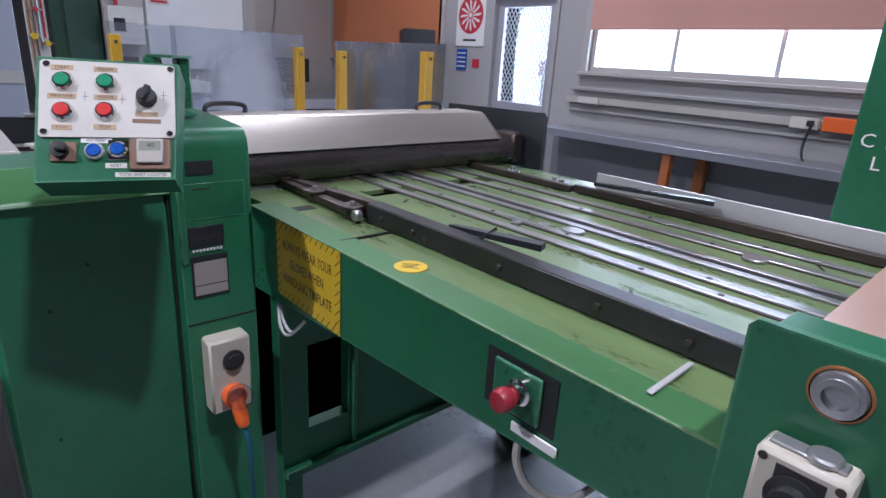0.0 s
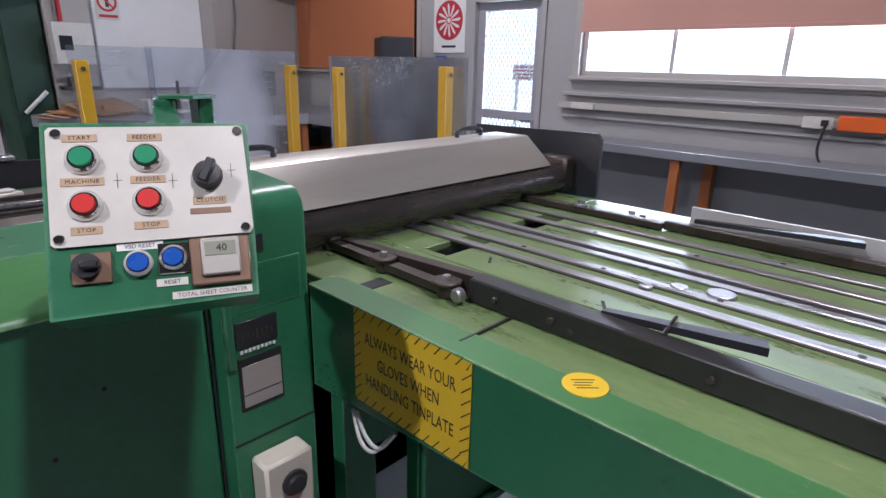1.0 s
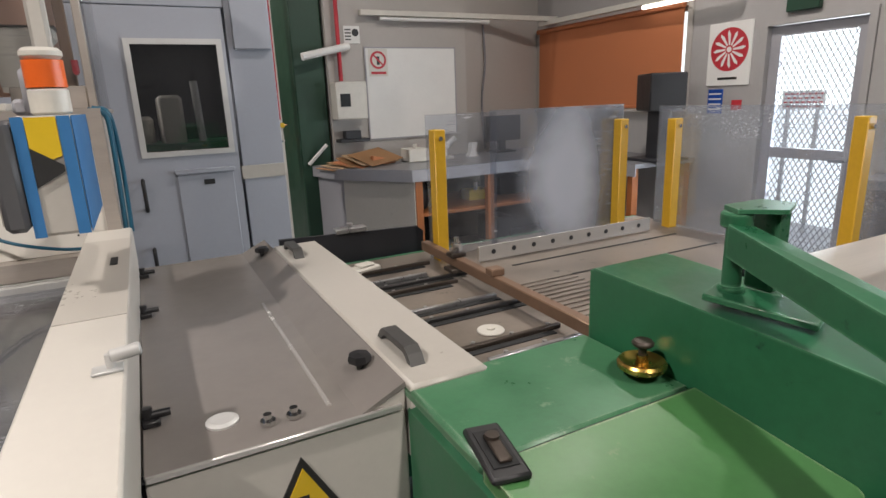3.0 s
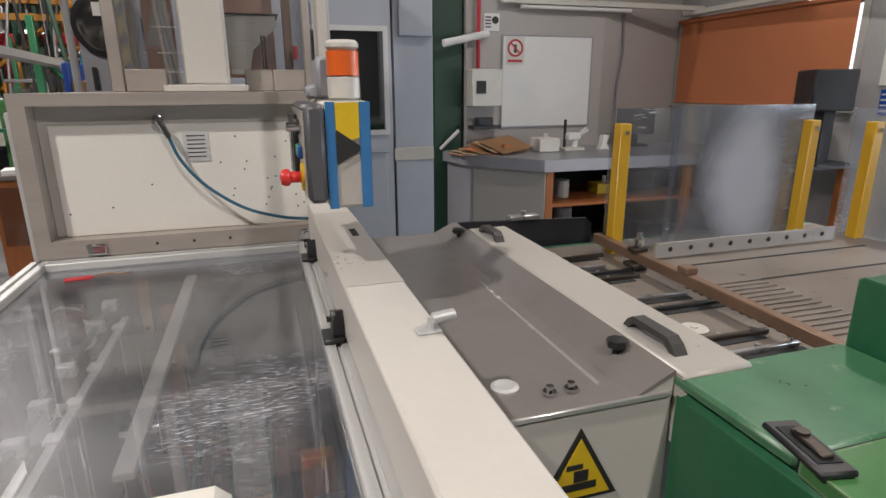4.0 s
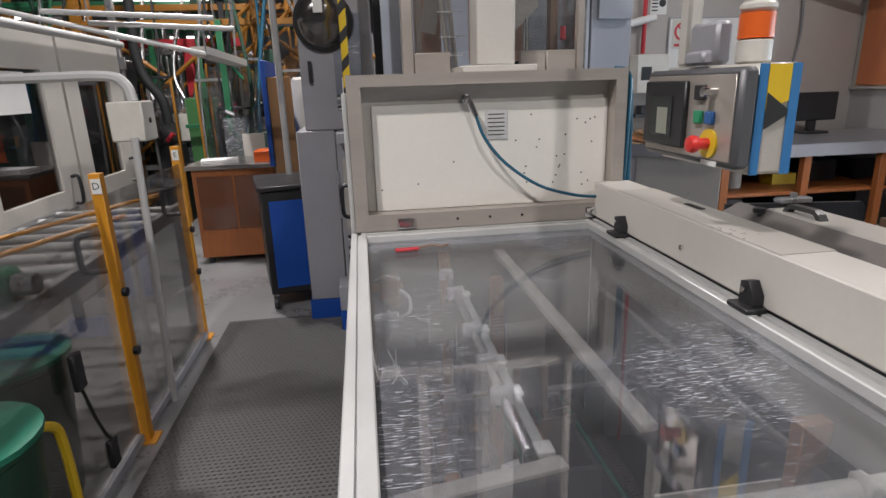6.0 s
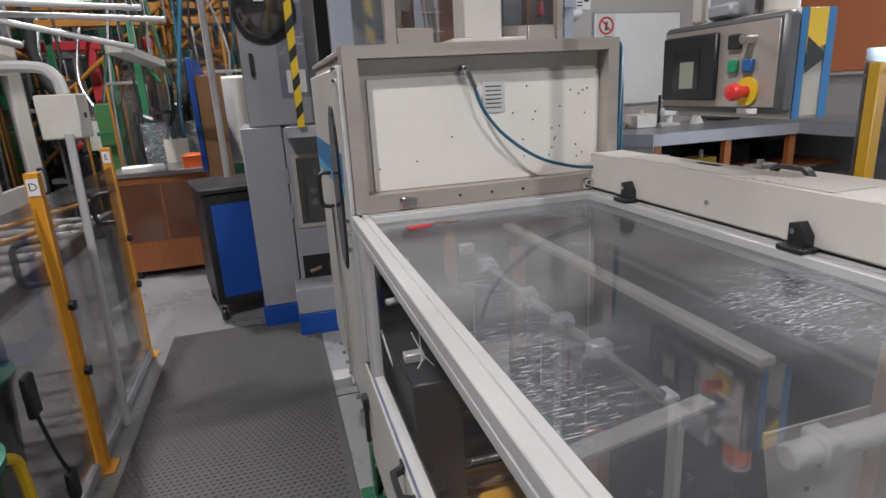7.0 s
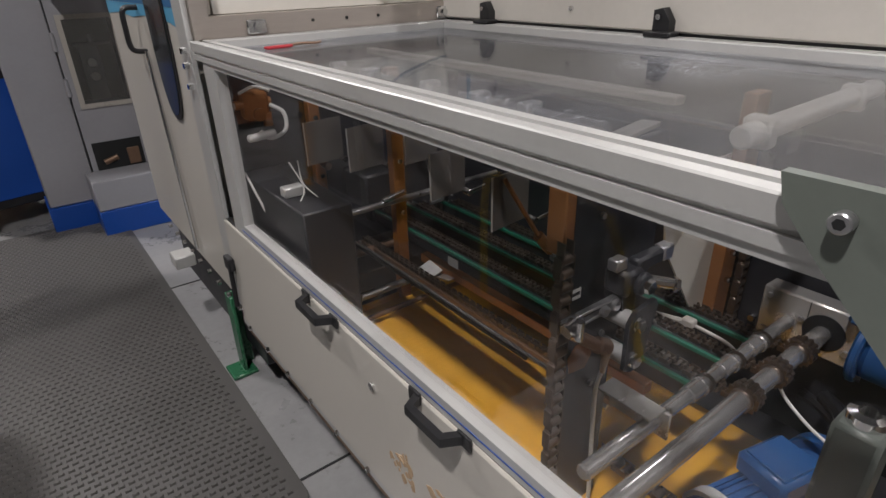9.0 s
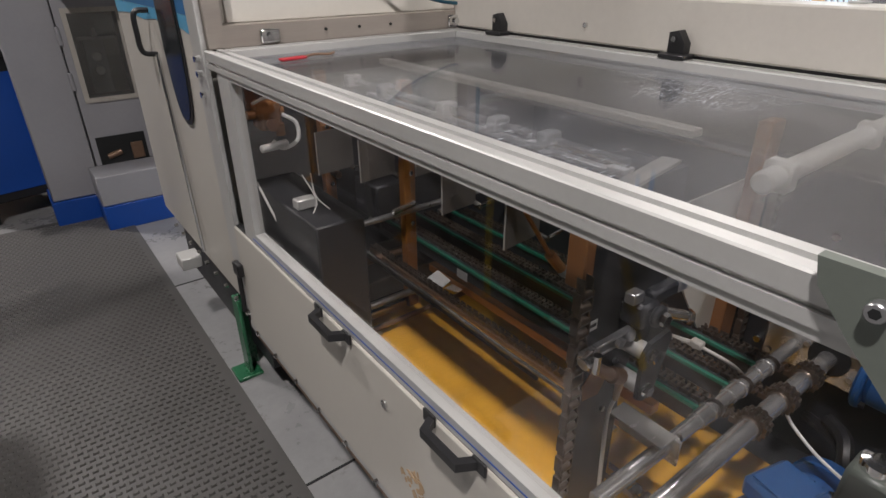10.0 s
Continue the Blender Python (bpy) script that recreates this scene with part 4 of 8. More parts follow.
    part("t_screw", Mesh().cyl((0.335, 1.625, 1.155), (0.335, 1.625, 1.178), 0.006, 10).cyl((0.335, 1.625, 1.175), (0.335, 1.625, 1.184), 0.016, 16, c=0.003), DARKSTEEL, k)
    # bracket arm
    part("bracket_post", Mesh().cyl((0.425, 1.557, 1.25), (0.425, 1.557, 1.376), 0.013, 16).cyl((0.425, 1.557, 1.25), (0.425, 1.557, 1.272), 0.018, 16, c=0.003).cyl((0.425, 1.557, 1.354), (0.425, 1.557, 1.376), 0.021, 16, c=0.003), GREEN, t)
    part("bracket_head", Mesh().prism([(0.408, 1.545), (0.425, 1.578), (0.50, 1.575), (0.51, 1.53), (0.455, 1.505)], "z", 1.376, 1.382).box(0.475, 0.505, 1.53, 1.575, 1.255, 1.376, 0.004), GREEN, t)
    part("bracket_arm", Mesh().add([(0.398, 1.55, 1.362), (0.442, 1.565, 1.362), (0.318, 1.175, 1.305), (0.272, 1.192, 1.305), (0.398, 1.55, 1.318), (0.442, 1.565, 1.318), (0.318, 1.175, 1.262), (0.272, 1.192, 1.262)],
                                   [(0, 1, 2, 3), (7, 6, 5, 4), (0, 4, 5, 1), (1, 5, 6, 2), (2, 6, 7, 3), (3, 7, 4, 0)]), GREEN, t)
    part("pivot_plate", Mesh(pose(0.425, 1.53, 1.252, 5, 0, 20)).box(-0.035, 0.035, -0.09, 0.05, 0, 0.010, 0.002), GREEN, t)
    # power outlet
    o = part("power_outlet", Mesh().box(0.402, 0.503, 1.245, 1.30, 0.545, 0.742, 0.006), CREAM, t, "white weatherproof switched power outlet")
    part("switch_dial", Mesh().lathe((0.458, 1.245, 0.685), (0, -1, 0), [(0.026, 0), (0.026, 0.006), (0.019, 0.008), (0.018, 0.016), (0, 0.017)], 24), BLACK, o)
    part("socket_ring", Mesh().lathe((0.452, 1.245, 0.592), (0, -1, 0), [(0.029, 0), (0.029, 0.022), (0.025, 0.024), (0.025, 0.01), (0, 0.01)], 24), ORANGE, o)
    part("flap", Mesh().lathe((0.452, 1.20, 0.605), (0, -0.8, 0.55), [(0.030, 0), (0.032, 0.004), (0.026, 0.014), (0, 0.015)], 24), GUARDPANE, o, "clear socket flap")
    part("plug", Mesh().lathe((0.452, 1.22, 0.585), (0.06, -0.35, -0.9), [(0.015, 0), (0.018, 0.02), (0.017, 0.05), (0.014, 0.064), (0.008, 0.070), (0, 0.071)], 12), ORANGE, o, "orange power plug")
    part("cord", Mesh().tube([(0.457, 1.193, 0.515), (0.462, 1.18, 0.47), (0.47, 1.20, 0.36), (0.49, 1.24, 0.2), (0.50, 1.26, 0.02)], 0.006), TEAL, o)
    control_panel(t)


def control_panel(t):
    r, up = Vector((0.905, -0.4254, 0)), Vector((0.2133, 0.4538, 0.8652))
    m = frame_matrix((0.1498, 1.1655, 1.3645), r, up) @ Matrix.Diagonal((0.978, 0.972, 0.978, 1))
    # green housing: u right, v up, w out
    h = Mesh(m)
    h.prism([(-0.004, -0.208), (0.204, -0.202), (0.210, 0.012), (-0.008, 0.015)], "z", -0.075, -0.002)
    box = part("panel_box", h, GREEN, t, "green sloping control box")
    plate = part("panel_plate", Mesh(m).prism([(0.004, -0.130), (0.201, -0.128), (0.205, -0.122), (0.203, 0.004), (0.199, 0.007), (0.002, 0.008), (-0.002, 0.004), (0.0, -0.126)], "z", -0.002, 0.0015), PLATE, box, "cream control plate with push buttons")
    for u, v in ((0.008, 0.0), (0.197, 0.0), (0.008, -0.121), (0.196, -0.121)):
        part("screw", Mesh(m).cyl((u, v, 0.0015), (u, v, 0.004), 0.0055, 12, c=0.001), CHROME, plate)
    for u, v, mt in ((0.033, -0.031, GREENBTN), (0.097, -0.031, GREENBTN), (0.034, -0.085, RED), (0.097, -0.083, RED)):
        bt = part("push_button", Mesh(m).lathe((u, v, 0.0015), (0, 0, 1), [(0.0112, 0), (0.0112, 0.0105), (0.0105, 0.012), (0, 0.0121)], 24), mt, plate, ("green" if mt is GREENBTN else "red") + " push button in a chrome ring")
        part("ring", Mesh(m).lathe((u, v, 0.0015), (0, 0, 1), [(0.0175, 0), (0.0175, 0.002), (0.0150, 0.0055), (0.0135, 0.008), (0.012, 0.008), (0.0115, 0.004)], 24), CHROME, bt)
    sel = part("selector", Mesh(m).lathe((0.160, -0.056, 0.0015), (0, 0, 1), [(0.0165, 0), (0.0165, 0.006), (0.0145, 0.010), (0.0145, 0.014), (0, 0.015)], 24), BLACK, plate, "black rotary selector")
    part("pointer", Mesh(m @ pose(0.160, -0.056, 0.015, 0, 0, -25)).box(-0.0055, 0.0055, -0.015, 0.015, 0, 0.012, 0.002), BLACK, sel)
    labels = [("START", 0.031, -0.0055, 0.034, 0.009), ("FEEDER", 0.096, -0.006, 0.036, 0.009), ("MACHINE", 0.032, -0.057, 0.042, 0.0095), ("FEEDER", 0.097, -0.057, 0.036, 0.009),
              ("STOP", 0.034, -0.113, 0.030, 0.009), ("STOP", 0.097, -0.111, 0.034, 0.009), ("CLUTCH", 0.160, -0.086, 0.036, 0.009)]
    for words, u, v, w, hh in labels:
        lb = part("tape_label", Mesh(m).box(u - w / 2, u + w / 2, v - hh / 2, v + hh / 2, 0.0016, 0.0024, 0.0002), LABEL, plate, "tan embossed tape label")
        text_mesh("lettering", words, 0.0068, m @ pose(u, v, 0.0025), INK, lb, spacing=1.15)
    part("worn_label", Mesh(m).box(0.138, 0.182, -0.102, -0.095, 0.0016, 0.0022, 0), BROWNSTEEL, plate, "worn label strip")
    for u, v in ((0.066, -0.057), (0.122, -0.060), (0.186, -0.05)):
        part("pen_mark", Mesh(m).box(u - 0.004, u + 0.005, v - 0.0003, v + 0.0003, 0.0016, 0.0018, 0).box(u - 0.0003, u + 0.0003, v - 0.009, v + 0.009, 0.0016, 0.0019, 0), INK, plate)
    # lower strip
    ls = part("switch_base", Mesh(m).box(0.018, 0.056, -0.172, -0.138, -0.002, 0.002, 0.001), BROWNSTEEL, box)
    part("lever_switch", Mesh(m).lathe((0.033, -0.153, 0.002), (0, 0, 1), [(0.0135, 0), (0.0135, 0.008), (0, 0.009)], 20).box(0.028, 0.046, -0.158, -0.149, 0.009, 0.018, 0.002), BLACK, ls, "black lever switch")
    for u, v, sq in ((0.082, -0.154, 0), (0.117, -0.151, 1)):
        b = part("push_button", Mesh(m).lathe((u, v, -0.002), (0, 0, 1), [(0.0105, 0), (0.0105, 0.010), (0.0098, 0.0115), (0, 0.0116)], 24), BLUEBTN, box, "blue reset push button")
        ring = Mesh(m).lathe((u, v, -0.002), (0, 0, 1), [(0.0145, 0), (0.0145, 0.006), (0.0115, 0.009), (0.011, 0.005)], 24)
        if sq:
            ring.box(u - 0.016, u + 0.016, v - 0.018, v + 0.018, -0.002, 0.001, 0.001)
        part("ring", ring, CHROME if sq else ALU, b)
    cb = part("counter", Mesh(m).box(0.134, 0.198, -0.186, -0.131, -0.002, 0.004, 0.002), BROWNSTEEL, box, "sheet counter with a grey display")
    part("bezel", Mesh(m).box(0.146, 0.187, -0.176, -0.133, 0.004, 0.010, 0.002), GREYWHITE, cb)
    part("display", Mesh(m).box(0.150, 0.183, -0.154, -0.138, 0.010, 0.0108, 0), LCD, cb)
    text_mesh("lettering", "40", 0.012, m @ pose(0.168, -0.146, 0.011), INK, cb)
    for words, u, v, w, hh in (("VSD RESET", 0.084, -0.134, 0.046, 0.0085), ("RESET", 0.114, -0.178, 0.032, 0.0085), ("TOTAL SHEET COUNTER", 0.155, -0.194, 0.084, 0.008)):
        lb = part("tape_label", Mesh(m).box(u - w / 2, u + w / 2, v - hh / 2, v + hh / 2, -0.0019, -0.001, 0), PAPER if "VSD" in words else PLATE, box)
        text_mesh("lettering", words, 0.0065, m @ pose(u, v, -0.0009), INK, lb)


machine_head()

# ---------------------------------------------------------------- grey hooded unit behind the head


def grey_unit():
    t = thing("hooded_unit", (-0.1, 2.3, 0), "grey-white machine section with a clear grey hood and metal cover", "machine")
    part("front_panel", Mesh().box(-0.334, 0.0195, 1.785, 1.815, 0.12, 1.089, 0.003), WHITE, t)
    part("fold_cheek", Mesh().prism([(-0.05, 1.0855), (0.0195, 1.0855), (0.0195, 1.121), (-0.05, 1.091)], "y", 1.7862, 1.80), WHITE, t)
    part("inner", Mesh().box(-0.33, 0.0, 1.83, 2.86, 0.12, 1.02, 0), HOODGREY, t)
    part("hood_sheet", Mesh().box(-0.334, -0.05, 1.785, 2.87, 1.092, 1.098, 0.001), HOODGREY, t, "scuffed grey hood sheet")
    part("hood_fold", Mesh().prism([(-0.052, 1.098), (-0.052, 1.092), (0.022, 1.124), (0.020, 1.132)], "y", 1.785, 2.87), HOODGREY, t)
    part("fold_ridge", Mesh().cyl((-0.083, 1.835, 1.0975), (-0.083, 2.36, 1.0975), 0.004, 8), BRUSHED, t)
    part("hood_edge", Mesh().box(-0.333, 0.012, 1.779, 1.785, 1.090, 1.100, 0.002), BRUSHED, t)
    part("rear_cover", Mesh().box(0.022, 0.155, 1.765, 2.76, 1.00, 1.133, 0.006), GREYWHITE, t, "grey-white sheet cover")
    for y in (1.893, 2.645):
        arch = [(-0.073, 1.1325), (-0.060, 1.149), (-0.046, 1.158), (0.046, 1.158), (0.060, 1.149), (0.073, 1.1325), (0.056, 1.1325), (0.049, 1.141), (0.040, 1.146), (-0.040, 1.146), (-0.049, 1.141), (-0.056, 1.1325)]
        for a in range(5):
            b = 11 - a
            piece = [arch[a], arch[a + 1], arch[b - 1], arch[b]]
            bow = Mesh() if a == 0 else bow
            bow.prism([(y + v, w) for v, w in piece], "x", 0.047, 0.072)
        part("grab_handle", bow, HANDLEGREY, t, "dark grey moulded grab handle")
    for y in (1.92, 2.417, 2.762):
        part("side_catch", Mesh().box(-0.3335, -0.31, y - 0.014, y + 0.014, 1.0985, 1.108, 0.002).cyl((-0.325, y, 1.108), (-0.325, y, 1.125), 0.007, 10).cyl((-0.322, y, 1.112), (-0.295, y, 1.112), 0.006, 10), BLACK, t, "black hood side catch")
    for y in (1.895, 2.735):
        part("star_knob", Mesh().lathe((-0.012, y, 1.11), (0, 0, 1), [(0.006, 0), (0.006, 0.015), (0.018, 0.018), (0.020, 0.024), (0.018, 0.031), (0, 0.033)], 7), BLACK, t, "black star knob")
    part("steel_disc", Mesh().lathe((-0.231, 1.872, 1.098), (0, 0, 1), [(0.023, 0), (0.023, 0.003), (0.017, 0.006), (0.009, 0.004), (0, 0.004)], 24), ALU, t)
    for x in (-0.174, -0.137):
        part("stud", Mesh().cyl((x, 1.83, 1.098), (x, 1.83, 1.115), 0.006, 10).cyl((x, 1.83, 1.10), (x, 1.83, 1.106), 0.011, 8), CHROME, t)
    s = part("warning_sign", Mesh().prism([(-0.213, 0.935), (-0.073, 0.935), (-0.143, 1.062)], "y", 1.7815, 1.7845), INK, t, "yellow triangular warning sign")
    part("sign_field", Mesh().prism([(-0.199, 0.942), (-0.087, 0.942), (-0.143, 1.045)], "y", 1.7800, 1.7815), SIGNYELLOW, s)
    part("sign_symbol", Mesh().box(-0.173, -0.113, 1.779, 1.780, 0.955, 0.968, 0).box(-0.153, -0.128, 1.779, 1.780, 0.970, 0.990, 0).box(-0.166, -0.138, 1.779, 1.780, 0.993, 1.002, 0), INK, s)
    for x in (-0.33, -0.02):
        part("front_screw", Mesh().cyl((x, 1.785, 0.90), (x, 1.778, 0.90), 0.007, 8), CHROME, t)
    # conveyor bed beyond the cover
    c = thing("strip_conveyor", (0.9, 2.5, 0.9), "dark slotted conveyor bed with a brown crossbar", "conveyor")
    part("bed", Mesh().box(0.16, 1.75, 1.82, 3.0, 0.93, 0.97, 0.003), BEDDARK, c, "brown oily steel bed")
    for k, (y, x0, x1) in enumerate(((2.02, 0.34, 0.60), (2.10, 0.30, 0.56), (2.30, 0.18, 0.62), (2.38, 0.20, 0.58), (2.56, 0.18, 0.52), (2.62, 0.18, 0.56), (2.68, 0.18, 0.50), (2.80, 0.18, 0.54))):
        part("slot", Mesh().box(x0, x1, y, y + 0.020, 0.9705, 0.9725, 0), VOID, c)
        part("slide_bar", Mesh().box(x0 - 0.01, x1 + 0.03 * (k % 3), y + 0.023, y + 0.036, 0.9705, 0.983, 0.002), (STEEL, DARKSTEEL, GUIDEBAR)[k % 3], c)
        for q in range(3):
            x = x0 + 0.05 + q * 0.11
            part("bed_bolt", Mesh().cyl((x, y + 0.052, 0.970), (x, y + 0.052, 0.978), 0.006, 6), STEEL, c)
    for k in range(14):
        part("rib", Mesh().box(0.62, 0.90, 2.06 + k * 0.030, 2.072 + k * 0.030, 0.9705, 0.975, 0.001), BEDDARK, c)
    part("white_disc", Mesh().cyl((0.43, 2.20, 0.9705), (0.43, 2.20, 0.976), 0.035, 24, c=0.002).cyl((0.43, 2.20, 0.976), (0.43, 2.20, 0.980), 0.010, 12), PLATE, c, "white disc on the bed")
    part("far_slot", Mesh().box(0.80, 1.6, 2.45, 2.46, 0.9705, 0.972, 0).box(0.80, 1.6, 2.64, 2.65, 0.9705, 0.972, 0), VOID, c)
    part("pale_block", Mesh(pose(0.33, 2.86, 0.971, 0, 0, 18)).box(-0.06, 0.06, -0.03, 0.03, 0, 0.022, 0.005).box(-0.02, 0.04, -0.02, 0.02, 0.022, 0.032, 0.004), PLATE, c)
    part("crossbar", Mesh(pose(0.585, 2.42, 1.0, 0, 0, -1.5)).box(-0.015, 0.015, -0.52, 0.50, 0.0, 0.034, 0.003).box(-0.022, 0.022, -0.02, 0.02, 0.034, 0.056, 0.003), BROWNSTEEL, c, "brown steel crossbar")
    y = 2.66
    part("clamp", Mesh().cyl((0.59, y, 1.034), (0.59, y, 1.10), 0.009, 10).cyl((0.59, y, 1.055), (0.59, y, 1.08), 0.016, 8), CHROME, c)
    part("clamp_block", Mesh().box(0.555, 0.62, y - 0.03, y + 0.03, 0.985, 1.0, 0.003), DARKSTEEL, c)
    part("clamp_plate", Mesh().box(0.56, 0.615, y - 0.02, y + 0.02, 1.0345, 1.05, 0.003), DARKSTEEL, c)
    st = part("perforated_strip", Mesh().box(0.72, 1.55, 2.735, 2.745, 0.975, 1.03, 0.001), BRUSHED, c, "perforated angle strip")
    for k in range(9):
        part("hole", Mesh().cyl((0.78 + k * 0.088, 2.7345, 1.005), (0.78 + k * 0.088, 2.733, 1.005), 0.009, 10), VOID, st)
        part("side", Mesh().box(0.57, 1.62, 1.80, 1.819, 0.0, 0.97), GREEN, c)
    part("side", Mesh().box(0.16, 1.75, 3.001, 3.02, 0.0, 0.97), GREEN, c)
    gt = solid("guard_clamp", Mesh().box(0.30, 0.42, 3.035, 3.08, 1.0745, 1.092, 0.003).cyl((0.36, 3.057, 1.092), (0.36, 3.057, 1.108), 0.012, 10), STEEL, "small steel clamp on the end guard", "clamp")
    solid("black_end_guard", Mesh().prism([(0.10, 0.84), (0.65, 0.84), (0.655, 1.04), (0.63, 1.062), (0.10, 1.082)], "y", 3.05, 3.065), BLACKSTEEL, "black painted end guard of the conveyor", "guard")


grey_unit()

# ---------------------------------------------------------------- white conveyor machine with the clear lid


def white_machine():
    t = thing("sheet_machine", (-0.82, 2.2, 0), "white and aluminium sheet handling machine with smoked clear lid", "machine")
    Y0, Y1, X0, X1, Z = 1.18, 2.90, -1.20, -0.44, 1.10
    # lid frame of slotted profile
    for nm, a in (("lid_rail", (X0, X0 + 0.045, Y0, Y1)), ("lid_rail", (X1 - 0.045, X1, Y0, Y1)), ("lid_rail", (X0 + 0.046, X1 - 0.046, Y0, Y0 + 0.045)), ("lid_rail", (X0 + 0.046, X1 - 0.046, Y1 - 0.045, Y1))):
        x0, x1, y0, y1 = a
        along_y = x1 - x0 < 0.06
        a, b2 = (x0, x1) if along_y else (y0, y1)
        profile = [(a, Z - 0.022), (a + 0.005, Z - 0.022), (a + 0.005, Z - 0.028), (a, Z - 0.028), (a, Z - 0.04), (b2, Z - 0.04), (b2, Z - 0.002), (b2 - 0.002, Z), (b2 - 0.017, Z), (b2 - 0.017, Z - 0.006), (a + 0.017, Z - 0.006), (a + 0.017, Z), (a + 0.002, Z), (a, Z - 0.002)]
        f = Mesh().prism(profile, "y", y0, y1) if along_y else Mesh().prism(profile, "x", x0, x1)
        part(nm, f, ALU, t, "slotted aluminium profile")
    part("lid_sheet", Mesh().box(X0 + 0.046, X1 - 0.046, Y0 + 0.046, Y1 - 0.046, Z - 0.024, Z - 0.018, 0), LID, t, "scratched smoked clear lid")
    tube = Mesh().cyl((-0.935, 1.716, 1.056), (-0.52, 1.725, 1.056), 0.014, 24, c=0.003)
    tube.box(-0.90, -0.875, 1.700, 1.735, 1.036, 1.074, 0.004).box(-0.62, -0.60, 1.705, 1.738, 1.036, 1.074, 0.004)
    part("lid_handle_tube", tube, PLATE, t, "white lid lifting tube")
    ps = part("lid_post", Mesh().box(-0.668, -0.60, 1.375, 1.43, Z - 0.0175, 1.345, 0.008), PLATE, t, "white square lid post")
    part("post_pin", Mesh().cyl((-0.60, 1.40, 1.325), (-0.565, 1.40, 1.325), 0.008, 12, c=0.002), CHROME, ps)
    for y in (2.14, 2.69):
        c = part("lid_clip", Mesh().box(-0.488, -0.4475, y - 0.03, y + 0.03, Z, Z + 0.010, 0.002).prism([(y - 0.018, Z + 0.01), (y + 0.02, Z + 0.01), (y + 0.02, Z + 0.05), (y, Z + 0.055), (y - 0.018, Z + 0.03)], "x", -0.470, -0.4475), BLACK, t, "black lid hinge clip")
        part("clip_bolt", Mesh().cyl((-0.470, y + 0.005, Z + 0.038), (-0.478, y + 0.005, Z + 0.038), 0.006, 8), CHROME, c)
    # white beam along the lid
    bm_ = part("beam", Mesh().box(-0.447, -0.335, 0.9, 2.915, 1.106, 1.213, 0.004), WHITE, t, "white painted sheet metal beam")
    part("beam_gap", Mesh().box(-0.4395, -0.345, 0.9, 2.9, 1.06, 1.1055, 0), BLACK, t)
    part("beam_stud", Mesh().cyl((-0.447, 2.40, 1.145), (-0.453, 2.40, 1.145), 0.006, 10), CHROME, bm_)
    part("beam_slot", Mesh().box(-0.375, -0.360, 2.46, 2.53, 1.2151, 1.2165, 0), VOID, bm_)
    part("beam_cap", Mesh().box(-0.444, -0.337, 2.1, 2.75, 1.2131, 1.2150, 0.0005), GREYWHITE, bm_)
    cl = Mesh().box(-0.375, -0.338, 1.858, 1.884, 1.2132, 1.2175, 0.002).cyl((-0.352, 1.871, 1.2175), (-0.352, 1.871, 1.236), 0.006, 10).cyl((-0.352, 1.871, 1.232), (-0.315, 1.871, 1.236), 0.009, 12, c=0.002)
    part("thumb_screw", cl, ALU, bm_)
    # side: frame, clear pane, doors, base
    fr = Mesh().plate_with_hole(Y0, Y1 - 0.06, 0.643, 1.0595, Y0 + 0.03, 2.76, 0.672, 1.050, "x", X0 + 0.003, X0 + 0.028, 0.002)
    part("side_frame", fr, ALU, t, "aluminium pane frame")
    part("side_pane", Mesh().box(X0 + 0.014, X0 + 0.018, Y0 + 0.02, 2.77, 0.655, 1.04, 0), SIDEPANE, t, "clear side sheet").visible_shadow = False
    part("blue_line", Mesh().box(X0 + 0.0018, X0 + 0.0028, Y0, 2.78, 0.6552, 0.6568, 0), BLUE, t)
    d = part("side_door", Mesh().box(X0 - 0.002, X0 + 0.02, Y0, 2.925, 0.318, 0.640, 0.003), WHITE, t, "white side door with two black handles")
    for y in (2.335, 1.942):
        hd = Mesh().prism([(y - 0.062, X0 - 0.003), (y - 0.044, X0 - 0.036), (y + 0.044, X0 - 0.036), (y + 0.062, X0 - 0.003), (y + 0.048, X0 - 0.003), (y + 0.036, X0 - 0.024), (y - 0.036, X0 - 0.024), (y - 0.048, X0 - 0.003)], "z", 0.634, 0.650)
        hd.v = [(q[1], q[0], q[2]) for q in hd.v]
        hd.box(X0 - 0.008, X0 - 0.0025, y - 0.076, y - 0.046, 0.630, 0.654).box(X0 - 0.008, X0 - 0.0025, y + 0.046, y + 0.076, 0.630, 0.654)
        part("door_handle", hd, BLACK, d, "black bridge handle")
    part("lock", Mesh().cyl((X0 - 0.002, 2.148, 0.565), (X0 - 0.006, 2.148, 0.565), 0.009, 14), CHROME, d)
    rt = random.Random(8)
    for y in (2.07, 1.945):
        tr = Mesh()
        for k in range(26):
            a, z = y + rt.uniform(-0.04, 0.035), 0.44 + rt.uniform(-0.04, 0.035)
            w, h = rt.uniform(0.003, 0.012), rt.uniform(0.003, 0.011)
            tr.prism([(a - w, z - h * 0.4), (a + w * 0.3, z - h), (a + w, z + h * 0.2), (a + w * 0.2, z + h), (a - w * 0.6, z + h * 0.5)], "x", X0 - 0.0026 - 0.00003 * k, X0 - 0.0021)
        part("tape_remnant", tr, LABEL, d, "torn brown tape remains")
    part("base_rail", Mesh().box(X0 + 0.012, X0 + 0.05, Y0, 2.95, 0.255, 0.317), BROWNSTEEL, t)
    part("door_gap", Mesh().box(X0 + 0.004, X0 + 0.02, Y0, 2.925, 0.6402, 0.6428, 0), VOID, t)
